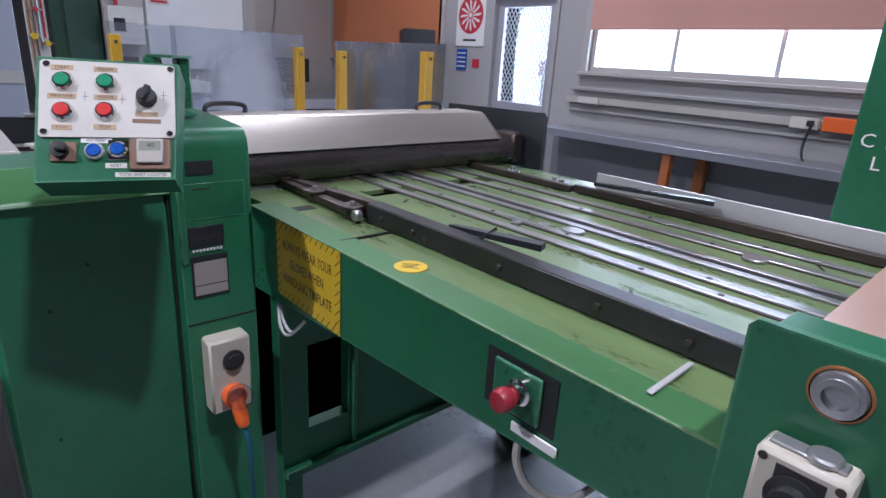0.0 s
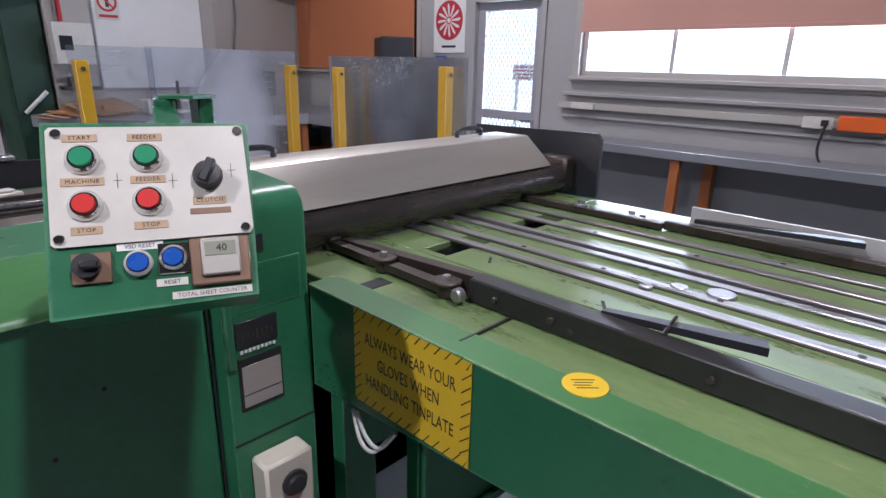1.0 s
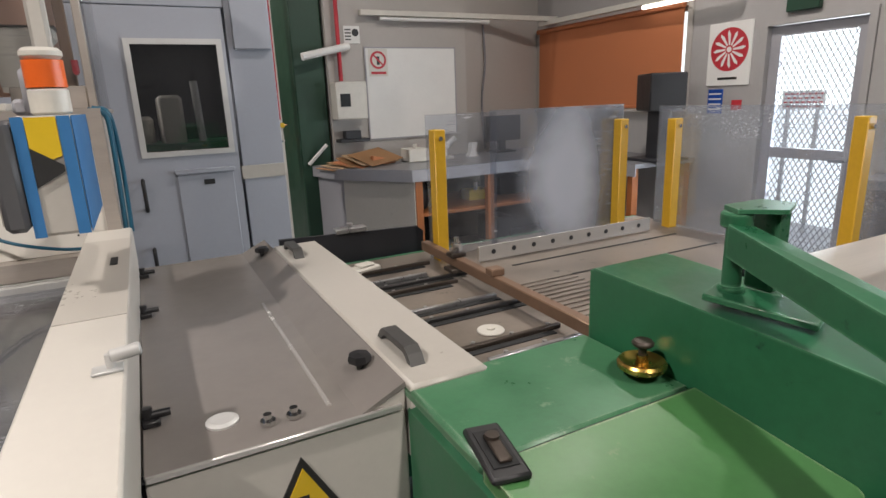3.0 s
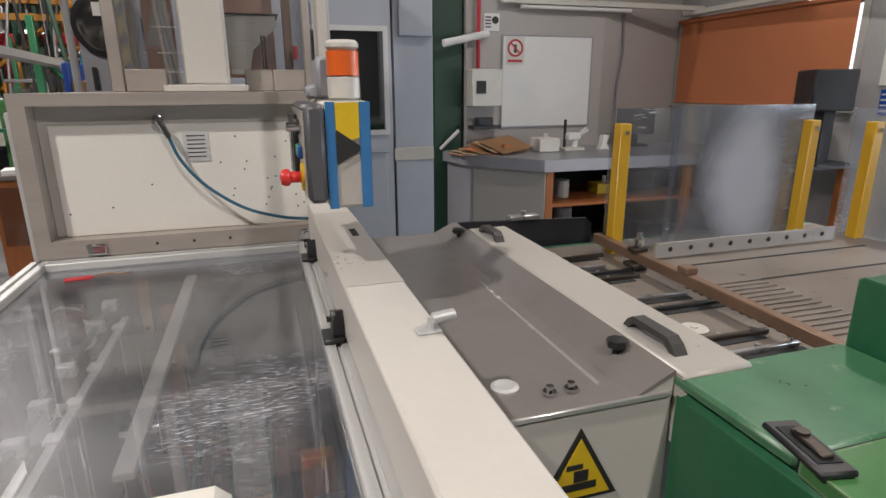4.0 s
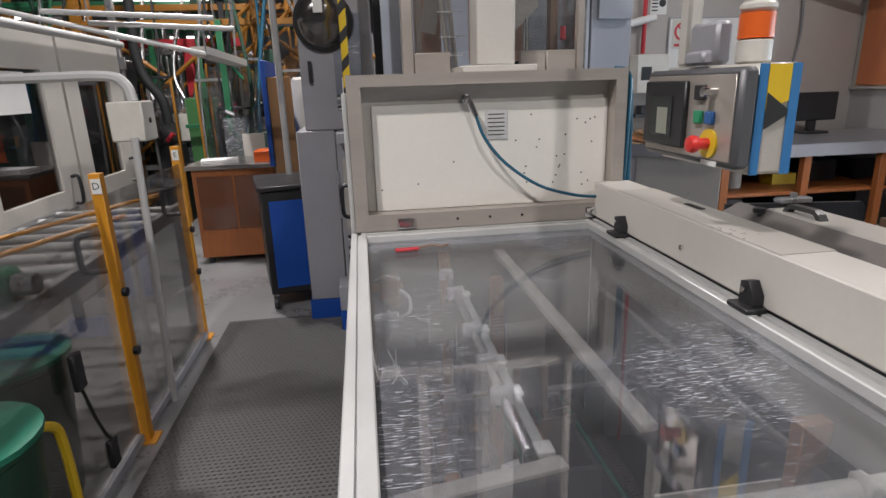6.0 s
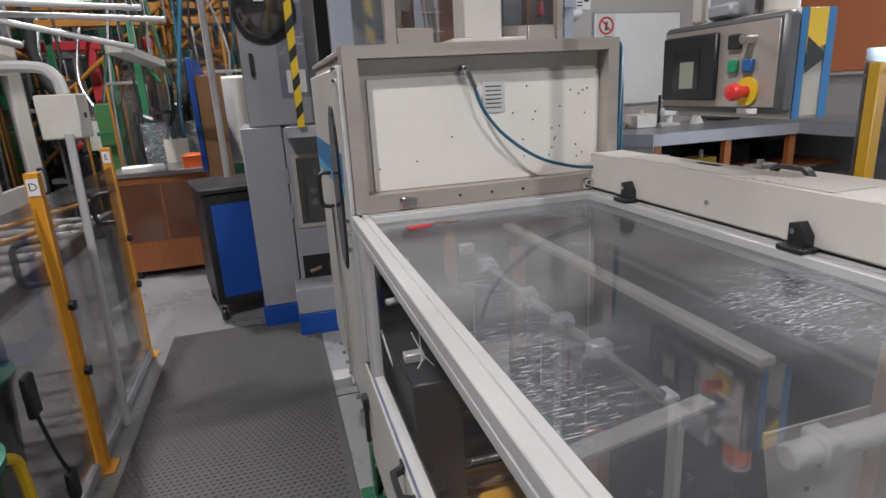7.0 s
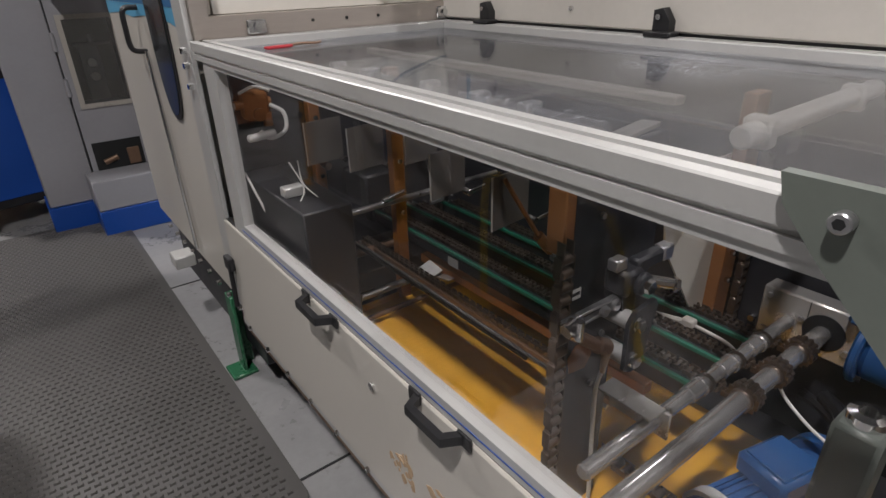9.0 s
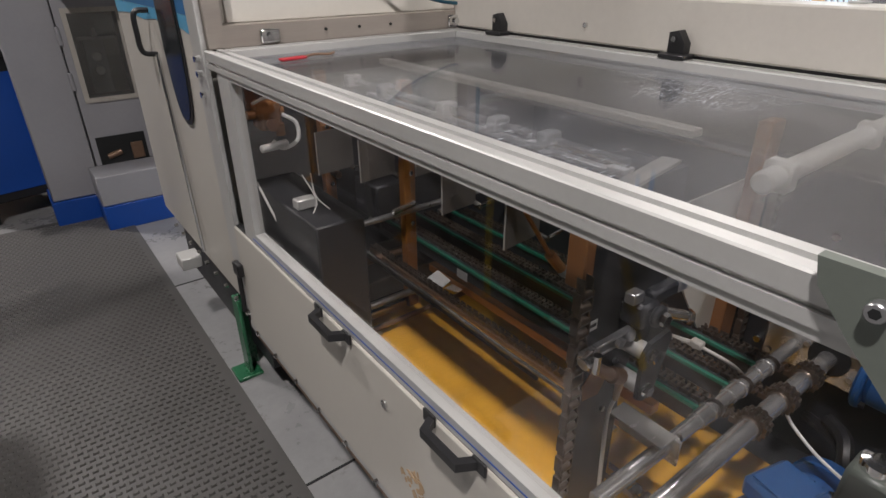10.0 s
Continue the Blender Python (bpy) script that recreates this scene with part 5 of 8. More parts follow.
    for k in range(12):
        part("base_bolt", Mesh().cyl((X0 + 0.002, 1.40 + k * 0.135, 0.305), (X0 - 0.006, 1.40 + k * 0.135, 0.305), 0.007, 6), CHROME, t)
    part("base_strip", Mesh().box(X0 + 0.002, X0 + 0.012, Y0, 2.95, 0.292, 0.316), ALU, t)
    lt = part("side_latch", Mesh().box(X0 - 0.02, X0 - 0.003, 2.90, 2.945, 0.49, 0.53, 0.003).cyl((X0 - 0.01, 2.93, 0.50), (X0 - 0.01, 2.94, 0.36), 0.007, 8), BLACK, t, "black side latch")
    g = part("gusset", Mesh().prism([(1.20, 1.118), (1.557, 1.118), (1.552, 1.098), (1.526, 1.068), (1.474, 1.016), (1.38, 0.90), (1.20, 0.86)], "x", X0 - 0.012, X0 - 0.001), GREYGREEN, t, "grey-green corner gusset plate")
    part("gusset_bolt", Mesh().cyl((X0 - 0.012, 1.516, 1.098), (X0 - 0.022, 1.516, 1.098), 0.0068, 20, c=0.001), STEEL, g)
    part("socket_hole", Mesh().cyl((X0 - 0.022, 1.516, 1.098), (X0 - 0.0223, 1.516, 1.098), 0.0038, 6), VOID, g)
    for y in (3.13, 1.30):
        part("foot", Mesh().box(X0 + 0.01, X0 + 0.022, y - 0.03, y + 0.03, 0.01, 0.30).box(X0 + 0.022, X0 + 0.06, y + 0.02, y + 0.03, 0.01, 0.30).box(X0 - 0.035, X0 + 0.05, y - 0.045, y + 0.045, 0, 0.012), GREEN, t, "green machine foot")
    part("far_wall", Mesh().box(X1 - 0.01, X1 + 0.0, Y0, Y1, 0.30, 1.058, 0), BLACKSTEEL, t)
    part("end_wall", Mesh().box(X0 + 0.03, X1 - 0.02, Y1 - 0.01, Y1, 0.36, 1.058, 0), BLACKSTEEL, t)
    part("belly", Mesh().box(X0 + 0.03, X1 - 0.02, Y0, Y1, 0.34, 0.35, 0), BLACKSTEEL, t)
    part("near_wall", Mesh().box(X0, X1, Y0 - 0.02, Y0 - 0.001, 0.27, 1.055, 0), WHITE, t)
    interior(t)
    tall_box(t)


def chain_run(x, y, za, zb, w=0.011):
    """An upright roller chain with its pins along x."""
    ch = Mesh()
    z, k = za, 0
    while z < zb:
        ch.cyl((x - w, y, z), (x + w, y, z), 0.0085, 10, c=0.002)
        s = w + (0.001 if k % 2 else -0.003)
        for e in (-s, s):
            ch.box(x + e - 0.0012, x + e + 0.0012, y - 0.007, y + 0.007, z - 0.005, z + 0.0255, 0.001)
        z += 0.0205
        k += 1
    return ch


def lane_chain(x, z, y0, y1, w=0.013):
    """A level duplex chain lying beside a belt."""
    lk = Mesh()
    for k in range(int((y1 - y0) / 0.0115)):
        y = y0 + k * 0.0115
        for q, e in enumerate((0, 0.5, 1.0)):
            yy = y + (0.0045 if (k + q) % 2 else 0)
            lk.box(x + e * w * 2 - 0.001, x + e * w * 2 + 0.001, yy, yy + 0.010, z - 0.005, z + 0.005, 0)
        lk.cyl((x, y + 0.005, z), (x + 2 * w, y + 0.005, z), 0.0032, 6)
    return lk


def interior(t):
    part("drip_tray", Mesh().box(-1.15, -0.60, 1.22, 2.62, 0.385, 0.40, 0.004), TRAY, t, "yellow drip tray")
    part("tray_lip", Mesh().box(-1.15, -0.60, 2.62, 2.63, 0.385, 0.412, 0.002), TRAY, t)
    # lift columns and chains
    for x, y, w, za, zb in ((-1.075, 1.838, 0.037, 0.41, 0.905), (-0.485, 1.872, 0.05, 0.56, 0.93), (-0.945, 2.852, 0.032, 0.45, 0.86), (-0.845, 2.60, 0.034, 0.42, 0.9)):
        a = x + 0.002 if w == 0.037 else x - w - 0.016 if w == 0.05 else x
        c = part("lift_column", Mesh().box(a, a + (0.02 if w == 0.037 else w), y + (0.003 if w == 0.037 else 0.008), y + 0.034, 0.90 if w == 0.037 else 0.36, 1.03, 0.002), COPPERCOL, t, "amber painted lift column")
        if w > 0.035:
            part("roller_chain", chain_run(x, y - 0.002, za, zb), CHAINSTEEL, c, "oily roller chain")
        for z in (0.885, 0.80, 0.72, 0.66):
            if w != 0.037:
                part("column_bolt", Mesh().cyl((a + w * 0.5, y + 0.008, z), (a + w * 0.5, y - 0.002, z), 0.007, 8, c=0.002), CHROME, c)
    part("column_knob", Mesh().cyl((-0.93, 2.85, 0.815), (-0.93, 2.82, 0.815), 0.018, 14, c=0.004).cyl((-0.925, 2.85, 0.76), (-0.925, 2.815, 0.755), 0.011, 12, c=0.003), BROWNSTEEL, t)
    # black upright with its standoffs and linkage
    up = part("black_upright", Mesh().prism([(-1.06, 0.36), (-0.945, 0.36), (-0.945, 0.70), (-0.915, 0.78), (-0.868, 0.82), (-0.868, 1.03), (-1.052, 1.03), (-1.052, 0.90), (-1.06, 0.89)], "y", 1.843, 1.853), BLACKSTEEL, t, "black steel upright plate")
    part("upright_return", Mesh().box(-0.876, -0.868, 1.854, 1.95, 0.83, 1.03, 0.001), BLACKSTEEL, up)
    part("paper_tag", Mesh().box(-1.052, -1.030, 1.8415, 1.8425, 0.827, 0.843, 0), PAPER, up)
    part("tag_print", Mesh().box(-1.049, -1.033, 1.8408, 1.8414, 0.833, 0.838, 0), INK, up)
    part("rust_patch", Mesh().prism([(-1.04, 0.70), (-1.005, 0.695), (-0.992, 0.715), (-0.998, 0.742), (-1.03, 0.745), (-1.045, 0.728)], "y", 1.8418, 1.8428), COPPERCOL, up, "rust coloured patch")
    for x, z in ((-1.0, 0.94), (-0.94, 0.945), (-0.99, 0.66), (-0.975, 0.745)):
        part("plate_bolt", Mesh().cyl((x, 1.8425, z), (x, 1.8375, z), 0.005, 6), STEEL, up)
    j = part("link_plate", Mesh().prism([(-0.987, 0.712), (-0.972, 0.703), (-0.955, 0.704), (-0.945, 0.722), (-0.924, 0.80), (-0.932, 0.812), (-0.975, 0.806), (-0.988, 0.79)], "y", 1.787, 1.794), BLACKSTEEL, t, "black link plate")
    part("link_return", Mesh().prism([(-0.930, 0.745), (-0.924, 0.80), (-0.9225, 0.80), (-0.9285, 0.745)], "y", 1.7945, 1.84), BLACKSTEEL, j)
    for z in (0.785, 0.724):
        part("standoff", Mesh().cyl((-0.970, 1.8425, z), (-0.970, 1.7945, z), 0.0135, 20, c=0.002), ALU, j, "bare aluminium standoff")
        part("hex_bolt", Mesh().cyl((-0.970, 1.7865, z), (-0.970, 1.777, z), 0.0095, 6, c=0.001), CHROME, j)
        part("washer", Mesh().cyl((-0.970, 1.7869, z), (-0.970, 1.7855, z), 0.0115, 16), CHROME, j)
    part("top_arm", Mesh().box(-0.985, -0.945, 1.80, 1.8425, 0.822, 0.862, 0.006).cyl((-0.958, 1.80, 0.842), (-0.958, 1.79, 0.842), 0.017, 18, c=0.003).box(-0.955, -0.895, 1.806, 1.826, 0.850, 0.872, 0.004).prism([(-0.975, 0.79), (-0.95, 0.78), (-0.945, 0.825), (-0.98, 0.825)], "y", 1.81, 1.842), BLACKSTEEL, j)
    part("arm_bolt", Mesh().cyl((-0.958, 1.7895, 0.842), (-0.958, 1.779, 0.842), 0.0105, 6, c=0.001), CHROME, j)
    part("arm_pad", Mesh().box(-0.995, -0.972, 1.812, 1.83, 0.8625, 0.880, 0.002), STEEL, j)
    part("arm_pad", Mesh().box(-0.8945, -0.872, 1.806, 1.826, 0.850, 0.872, 0.002), STEEL, j)
    part("arm_pin", Mesh().cyl((-0.938, 1.80, 0.838), (-0.905, 1.782, 0.828), 0.0085, 14, c=0.002).cyl((-0.905, 1.782, 0.828), (-0.899, 1.779, 0.826), 0.0115, 6), CHROME, j)
    bar = Mesh(pose(-1.03, 1.822, 0.808, 0, 0, 0)).box(-0.055, 0.052, -0.005, 0.005, 0.007, 0.012, 0.001).box(-0.055, 0.052, -0.005, 0.005, -0.008, -0.003, 0.001).box(-0.055, -0.02, -0.005, 0.005, -0.0031, 0.0071, 0).box(0.040, 0.052, -0.005, 0.005, -0.0031, 0.0071, 0)
    part("slotted_link", bar, STEEL, j, "slotted steel link")
    part("link_bolt", Mesh().cyl((-1.012, 1.817, 0.810), (-1.012, 1.809, 0.810), 0.008, 6, c=0.001).cyl((-0.983, 1.82, 0.809), (-0.983, 1.812, 0.809), 0.010, 16, c=0.002), STEEL, j)
    part("knurled_nut", Mesh().cyl((-1.088, 1.815, 0.808), (-1.068, 1.815, 0.812), 0.0115, 12, c=0.002).cyl((-1.078, 1.80, 0.800), (-1.078, 1.80, 0.828), 0.006, 10), CHROME, j)
    part("clamp_stem", Mesh().cyl((-1.075, 1.82, 0.800), (-1.025, 1.812, 0.762), 0.0095, 12).cyl((-1.025, 1.812, 0.762), (-1.0, 1.81, 0.748), 0.0125, 12, c=0.003), BROWNSTEEL, j, "rusty brown stem")
    part("cable_boot", Mesh().cyl((-1.0, 1.81, 0.748), (-0.998, 1.815, 0.70), 0.0075, 10, 0.004), LABEL, j)
    part("white_cable", Mesh().tube([(-0.998, 1.815, 0.705), (-0.995, 1.825, 0.66), (-0.985, 1.83, 0.58), (-0.975, 1.832, 0.47), (-0.97, 1.832, 0.385)], 0.0035), PAPER, t)
    # plates behind the upright
    part("pale_plate", Mesh().prism([(-0.755, 0.92), (-0.542, 0.92), (-0.532, 0.57), (-0.60, 0.61), (-0.725, 0.78)], "y", 1.905, 1.909), PLATE, t, "pale bare metal plate")
    part("plate_hole", Mesh().cyl((-0.66, 1.905, 0.80), (-0.66, 1.9035, 0.80), 0.005, 10), VOID, t)
    part("black_cabinet", Mesh().box(-1.15, -1.03, 2.49, 2.87, 0.41, 0.775, 0.004), BLACKSTEEL, t, "black inner cabinet")
    part("black_block", Mesh().box(-0.90, -0.80, 2.66, 2.78, 0.66, 0.76, 0.006), BLACKSTEEL, t)
    # belt lanes
    for x, z, y1 in ((-0.803, 0.600, 2.82), (-0.707, 0.600, 2.80), (-0.613, 0.602, 2.74)):
        y0 = 1.758
        b = part("belt_rail", Mesh().box(x + 0.0045, x + 0.012, y0 + 0.03, y1, z - 0.040, z + 0.004, 0.001).box(x + 0.0125, x + 0.046, y0 + 0.03, y1, z - 0.018, z - 0.008, 0.001), BLACKSTEEL, t)
        part("green_belt", Mesh().box(x - 0.004, x + 0.004, y0, y1, z - 0.004, z + 0.0045, 0.001), GREENBELT, b, "green conveyor belt")
        part("belt_chain", lane_chain(x + 0.016, z + 0.004, 1.70, y1 - 0.05), CHAINSTEEL, b, "oily duplex roller chain")
        part("rail_block", Mesh().box(x - 0.01, x + 0.03, y1 - 0.02, y1 + 0.02, z - 0.04, z + 0.02, 0.004), BLACKSTEEL, b)
        part("rail_pin", Mesh().cyl((x - 0.05, y1 - 0.03, z + 0.012), (x + 0.0, y1 - 0.03, z + 0.014), 0.008, 12, c=0.002), STEEL, b)
    part("lane_tag", Mesh().box(-0.8085, -0.8075, 2.395, 2.435, 0.566, 0.590, 0), ALU, t)
    part("lane_tag", Mesh().box(-0.6185, -0.6175, 2.185, 2.21, 0.588, 0.600, 0), PAPER, t)
    part("lane_clamp", Mesh().box(-0.665, -0.625, 2.19, 2.23, 0.610, 0.632, 0.004).cyl((-0.645, 2.21, 0.632), (-0.645, 2.21, 0.650), 0.008, 10, c=0.002), STEEL, t, "small steel clamp block")
    part("lane_sensor", Mesh().box(-0.665, -0.645, 1.86, 1.885, 0.605, 0.622, 0.003).tube([(-0.655, 1.872, 0.612), (-0.66, 1.95, 0.60), (-0.665, 2.05, 0.59)], 0.006).tube([(-0.655, 1.86, 0.612), (-0.645, 1.80, 0.60), (-0.64, 1.765, 0.575)], 0.0035), GREYWHITE, t)
    part("guide_rod", Mesh().cyl((-0.907, 1.86, 0.55), (-0.907, 2.90, 0.55), 0.0055, 10), POLISHED, t, "bright guide rod")
    part("guide_rod", Mesh().cyl((-0.965, 2.0, 0.60), (-0.965, 2.86, 0.60), 0.004, 10), DARKSTEEL, t)
    part("feed_chain", lane_chain(-0.862, 0.535, 1.90, 2.78, 0.008), CHAINSTEEL, t, "oily roller chain")
    part("feed_rail", Mesh().box(-0.866, -0.840, 1.88, 2.78, 0.515, 0.527, 0.001), BROWNSTEEL, t)
    part("amber_bar", Mesh().box(-0.78, -0.755, 1.87, 2.6, 0.50, 0.525, 0.002), COPPERCOL, t)
    for y, z, r, m in ((2.60, 0.455, 0.010, STEEL), (2.66, 0.47, 0.012, STEEL), (2.54, 0.425, 0.007, BROWNSTEEL), (2.72, 0.52, 0.012, BROWNSTEEL)):
        part("cross_bar", Mesh().cyl((-1.02, y, z), (-0.62, y, z), r, 12, c=0.002), m, t)
    part("end_tray", Mesh().box(-1.0, -0.72, 2.64, 2.84, 0.44, 0.50, 0.004), DARKSTEEL, t)
    part("loose_plate", Mesh(pose(-0.80, 2.52, 0.515, 8, 0, 20)).box(-0.03, 0.03, -0.028, 0.028, 0, 0.003, 0.001), PAPER, t)
    part("loose_plate", Mesh(pose(-0.775, 2.47, 0.505, -6, 4, 10)).box(-0.03, 0.03, -0.022, 0.022, 0, 0.003, 0.001), BOXFRAME, t)
    # cross shafts
    for y, z, r, xa, xb in ((1.757, 0.613, 0.0125, -1.10, -0.505), (1.699, 0.612, 0.0160, -1.16, -0.47)):
        s = part("shaft", Mesh().cyl((xa, y, z), (xb, y, z), r, 24, c=0.003), POLISHED, t, "polished round shaft")
        for x in (-0.803, -0.707, -0.613):
            if r < 0.014:
                part("collar", Mesh().cyl((x - 0.045, y, z), (x - 0.006, y, z), r + 0.0025, 20, c=0.001).cyl((x - 0.011, y, z), (x - 0.006, y, z), r + 0.0045, 20, c=0.001), POLISHED, s)
                part("pulley", Mesh().cyl((x + 0.005, y, z - 0.002), (x + 0.014, y, z - 0.002), r + 0.004, 20), DARKSTEEL, s)
            else:
                sp = Mesh().cyl((x + 0.010, y, z), (x + 0.048, y, z), r + 0.003, 20, c=0.002)
                for row in (0.017, 0.030):
                    for q in range(13):
                        a = q * 2 * math.pi / 13
                        cy, cz = y + 0.0212 * math.cos(a), z + 0.0212 * math.sin(a)
                        sp.cyl((x + row, cy, cz), (x + row + 0.011, cy, cz), 0.0046, 6)
                        sp.box(x + row - 0.001, x + row + 0.0005, cy - 0.0045, cy + 0.0045, cz - 0.0045, cz + 0.0045, 0)
                part("sprocket", sp, CHAINSTEEL, s, "chain-wrapped duplex sprocket")
    br = part("shaft_bracket", Mesh().box(-0.968, -0.928, 1.745, 1.842, 0.634, 0.639, 0.001).box(-0.932, -0.927, 1.735, 1.842, 0.585, 0.6335, 0.001), BRUSHED, t, "folded sheet shaft bracket")
    for y, z in ((1.78, 0.60), (1.745, 0.632)):
        part("bracket_bolt", Mesh().cyl((-0.9268, y, z), (-0.918, y, z), 0.0065, 6, c=0.001), CHROME, br)
    # drive
    g = part("gearbox", Mesh().box(-0.50, -0.457, 1.642, 1.815, 0.560, 0.668, 0.004), BRUSHED, t, "stainless gearbox housing")
    part("gear_seam", Mesh().box(-0.5012, -0.5003, 1.728, 1.7295, 0.562, 0.666, 0), VOID, g)
    part("bore", Mesh().lathe((-0.501, 1.697, 0.614), (-1, 0, 0), [(0.036, 0), (0.036, 0.0015), (0, 0.0015)], 28), VOID, g)
    for y, z in ((1.655, 0.59), (1.738, 0.625), (1.80, 0.575), (1.80, 0.65)):
        part("gear_bolt", Mesh().cyl((-0.5005, y, z), (-0.506, y, z), 0.006, 6), STEEL, g)
    m = part("motor", Mesh().cyl((-0.49, 1.640, 0.612), (-0.49, 1.625, 0.612), 0.066, 28, c=0.004).cyl((-0.49, 1.625, 0.612), (-0.49, 1.48, 0.612), 0.052, 28, c=0.008).box(-0.535, -0.46, 1.58, 1.66, 0.668, 0.70, 0.006), BLUEMOTOR, t, "blue electric drive motor")
    for q in range(4):
        part("flange_bolt", Mesh().cyl((-0.49 + 0.055 * math.cos(q * 1.57 + 0.8), 1.625, 0.612 + 0.055 * math.sin(q * 1.57 + 0.8)), (-0.49 + 0.055 * math.cos(q * 1.57 + 0.8), 1.615, 0.612 + 0.055 * math.sin(q * 1.57 + 0.8)), 0.007, 6), CHROME, m)
    at = pose(-0.775, 1.632, 0.432, 0, 0, -14)
    low = Mesh(at).cyl((-0.15, 0, 0), (0.13, 0, 0), 0.052, 28, c=0.012)
    for q in range(22):
        a = q * 2 * math.pi / 22
        low.box(-0.10, 0.10, 0.050 * math.cos(a) - 0.002, 0.050 * math.cos(a) + 0.002, 0.050 * math.sin(a) - 0.008, 0.050 * math.sin(a) + 0.008, 0)
    m2 = part("motor", low, BLUEMOTOR, t, "blue finned electric motor")
    part("terminal_box", Mesh(at).box(-0.035, 0.065, -0.045, 0.045, 0.05, 0.092, 0.008).box(-0.025, 0.055, -0.035, 0.035, 0.092, 0.096, 0.003), BLUEMOTOR, m2)
    part("motor_band", Mesh(at).cyl((-0.118, 0, 0), (-0.096, 0, 0), 0.060, 28), PAPER, m2)
    part("cable_gland", Mesh().cyl((-0.715, 1.580, 0.505), (-0.69, 1.545, 0.510), 0.011, 8).cyl((-0.69, 1.545, 0.510), (-0.68, 1.53, 0.512), 0.008, 10), CHROME, m2)
    part("motor_foot", Mesh().box(-0.88, -0.68, 1.57, 1.70, 0.352, 0.385), BLUEMOTOR, m2)
    part("motor_flange", Mesh().cyl((-0.65, 1.60, 0.432), (-0.62, 1.595, 0.432), 0.07, 24, c=0.004), BLUEMOTOR, m2)
    part("white_hose", Mesh().tube([(-0.655, 1.70, 0.585), (-0.66, 1.68, 0.56), (-0.67, 1.63, 0.535), (-0.675, 1.58, 0.52), (-0.68, 1.54, 0.515)], 0.003), PAPER, t)
    part("black_hose", Mesh().tube([(-0.52, 1.66, 0.50), (-0.55, 1.62, 0.50), (-0.58, 1.60, 0.47), (-0.57, 1.58, 0.42)], 0.014).tube([(-0.50, 1.70, 0.47), (-0.53, 1.65, 0.48), (-0.55, 1.60, 0.46), (-0.55, 1.57, 0.41)], 0.011), BLACK, t)
    part("air_cylinder", Mesh().box(-1.028, -0.98, 1.485, 1.53, 0.36, 0.83, 0.005), GREYGREEN, t, "grey-green square strut")
    part("cylinder_cap", Mesh().lathe((-1.004, 1.508, 0.830), (0, 0, 1), [(0.018, 0), (0.018, 0.010), (0.010, 0.012), (0.010, 0.006), (0, 0.006)], 18), CHROME, t)
    for y, z in ((1.76, 0.83), (1.72, 0.80), (1.66, 0.75), (1.84, 0.56)):
        part("wall_bolt", Mesh().cyl((-0.45, y, z), (-0.465, y, z), 0.009, 8, c=0.002), CHROME, t)
    low_chain = chain_run(0, 0, 0, 0.36, 0.012)
    low_chain.v = [(-0.90 + p[0], 1.50 + p[2], 0.44 + p[1]) for p in low_chain.v]
    part("return_chain", low_chain, CHAINSTEEL, t, "oily roller chain")
    # thin plates hanging across the lanes
    for x, y, z in ((-0.99, 2.80, 0.775), (-0.925, 2.69, 0.770), (-0.85, 2.44, 0.745), (-0.872, 2.20, 0.755), (-0.80, 2.62, 0.78)):
        f = part("metal_flag", Mesh(pose(x, y, z, 0, 0, 6)).box(0, 0.112, -0.0015, 0.0015, 0, 0.115, 0.0005), FLAG, t, "thin metal flag plate")
        part("flag_edge", Mesh(pose(x, y, z, 0, 0, 6)).box(-0.0016, 0.0, -0.002, 0.002, 0, 0.115, 0), ALU, f)
        part("flag_bolt", Mesh().cyl((x + 0.10, y - 0.004, z + 0.006), (x + 0.10, y - 0.026, z + 0.004), 0.009, 10, c=0.002).cyl((x + 0.10, y - 0.02, z + 0.004), (x + 0.15, y - 0.02, z + 0.010), 0.005, 8), CHROME, f)
    part("flag_rod", Mesh().cyl((-0.85, 2.19, 0.865), (-0.79, 2.15, 0.74), 0.005, 8).cyl((-0.79, 2.15, 0.74), (-0.76, 2.14, 0.70), 0.012, 10), COPPERCOL, t)
    part("cross_rod", Mesh().cyl((-0.98, 2.60, 0.70), (-0.5, 2.60, 0.70), 0.008, 10), STEEL, t)
    part("rod_end", Mesh().cyl((-0.90, 2.585, 0.715), (-0.83, 2.585, 0.725), 0.009, 12, c=0.002).cyl((-1.0, 2.70, 0.665), (-0.93, 2.70, 0.675), 0.010, 12, c=0.003), CHROME, t)
    # valve group and loose wires by the end wall
    part("valve", Mesh().box(-1.13, -1.07, 2.80, 2.85, 0.915, 0.985, 0.008).cyl((-1.10, 2.79, 0.93), (-1.10, 2.86, 0.93), 0.016, 12).cyl((-1.15, 2.82, 0.955), (-1.06, 2.82, 0.955), 0.011, 10).cyl((-1.08, 2.80, 0.90), (-1.08, 2.80, 0.93), 0.012, 10), COPPERCOL, t, "copper coloured valve group")
    part("valve_hose", Mesh().tube([(-1.07, 2.80, 0.95), (-1.045, 2.78, 0.93), (-1.05, 2.77, 0.89), (-1.09, 2.77, 0.875), (-1.11, 2.78, 0.895)], 0.005).tube([(-1.14, 2.80, 0.985), (-1.11, 2.78, 1.0), (-1.07, 2.79, 0.985)], 0.004), PAPER, t)
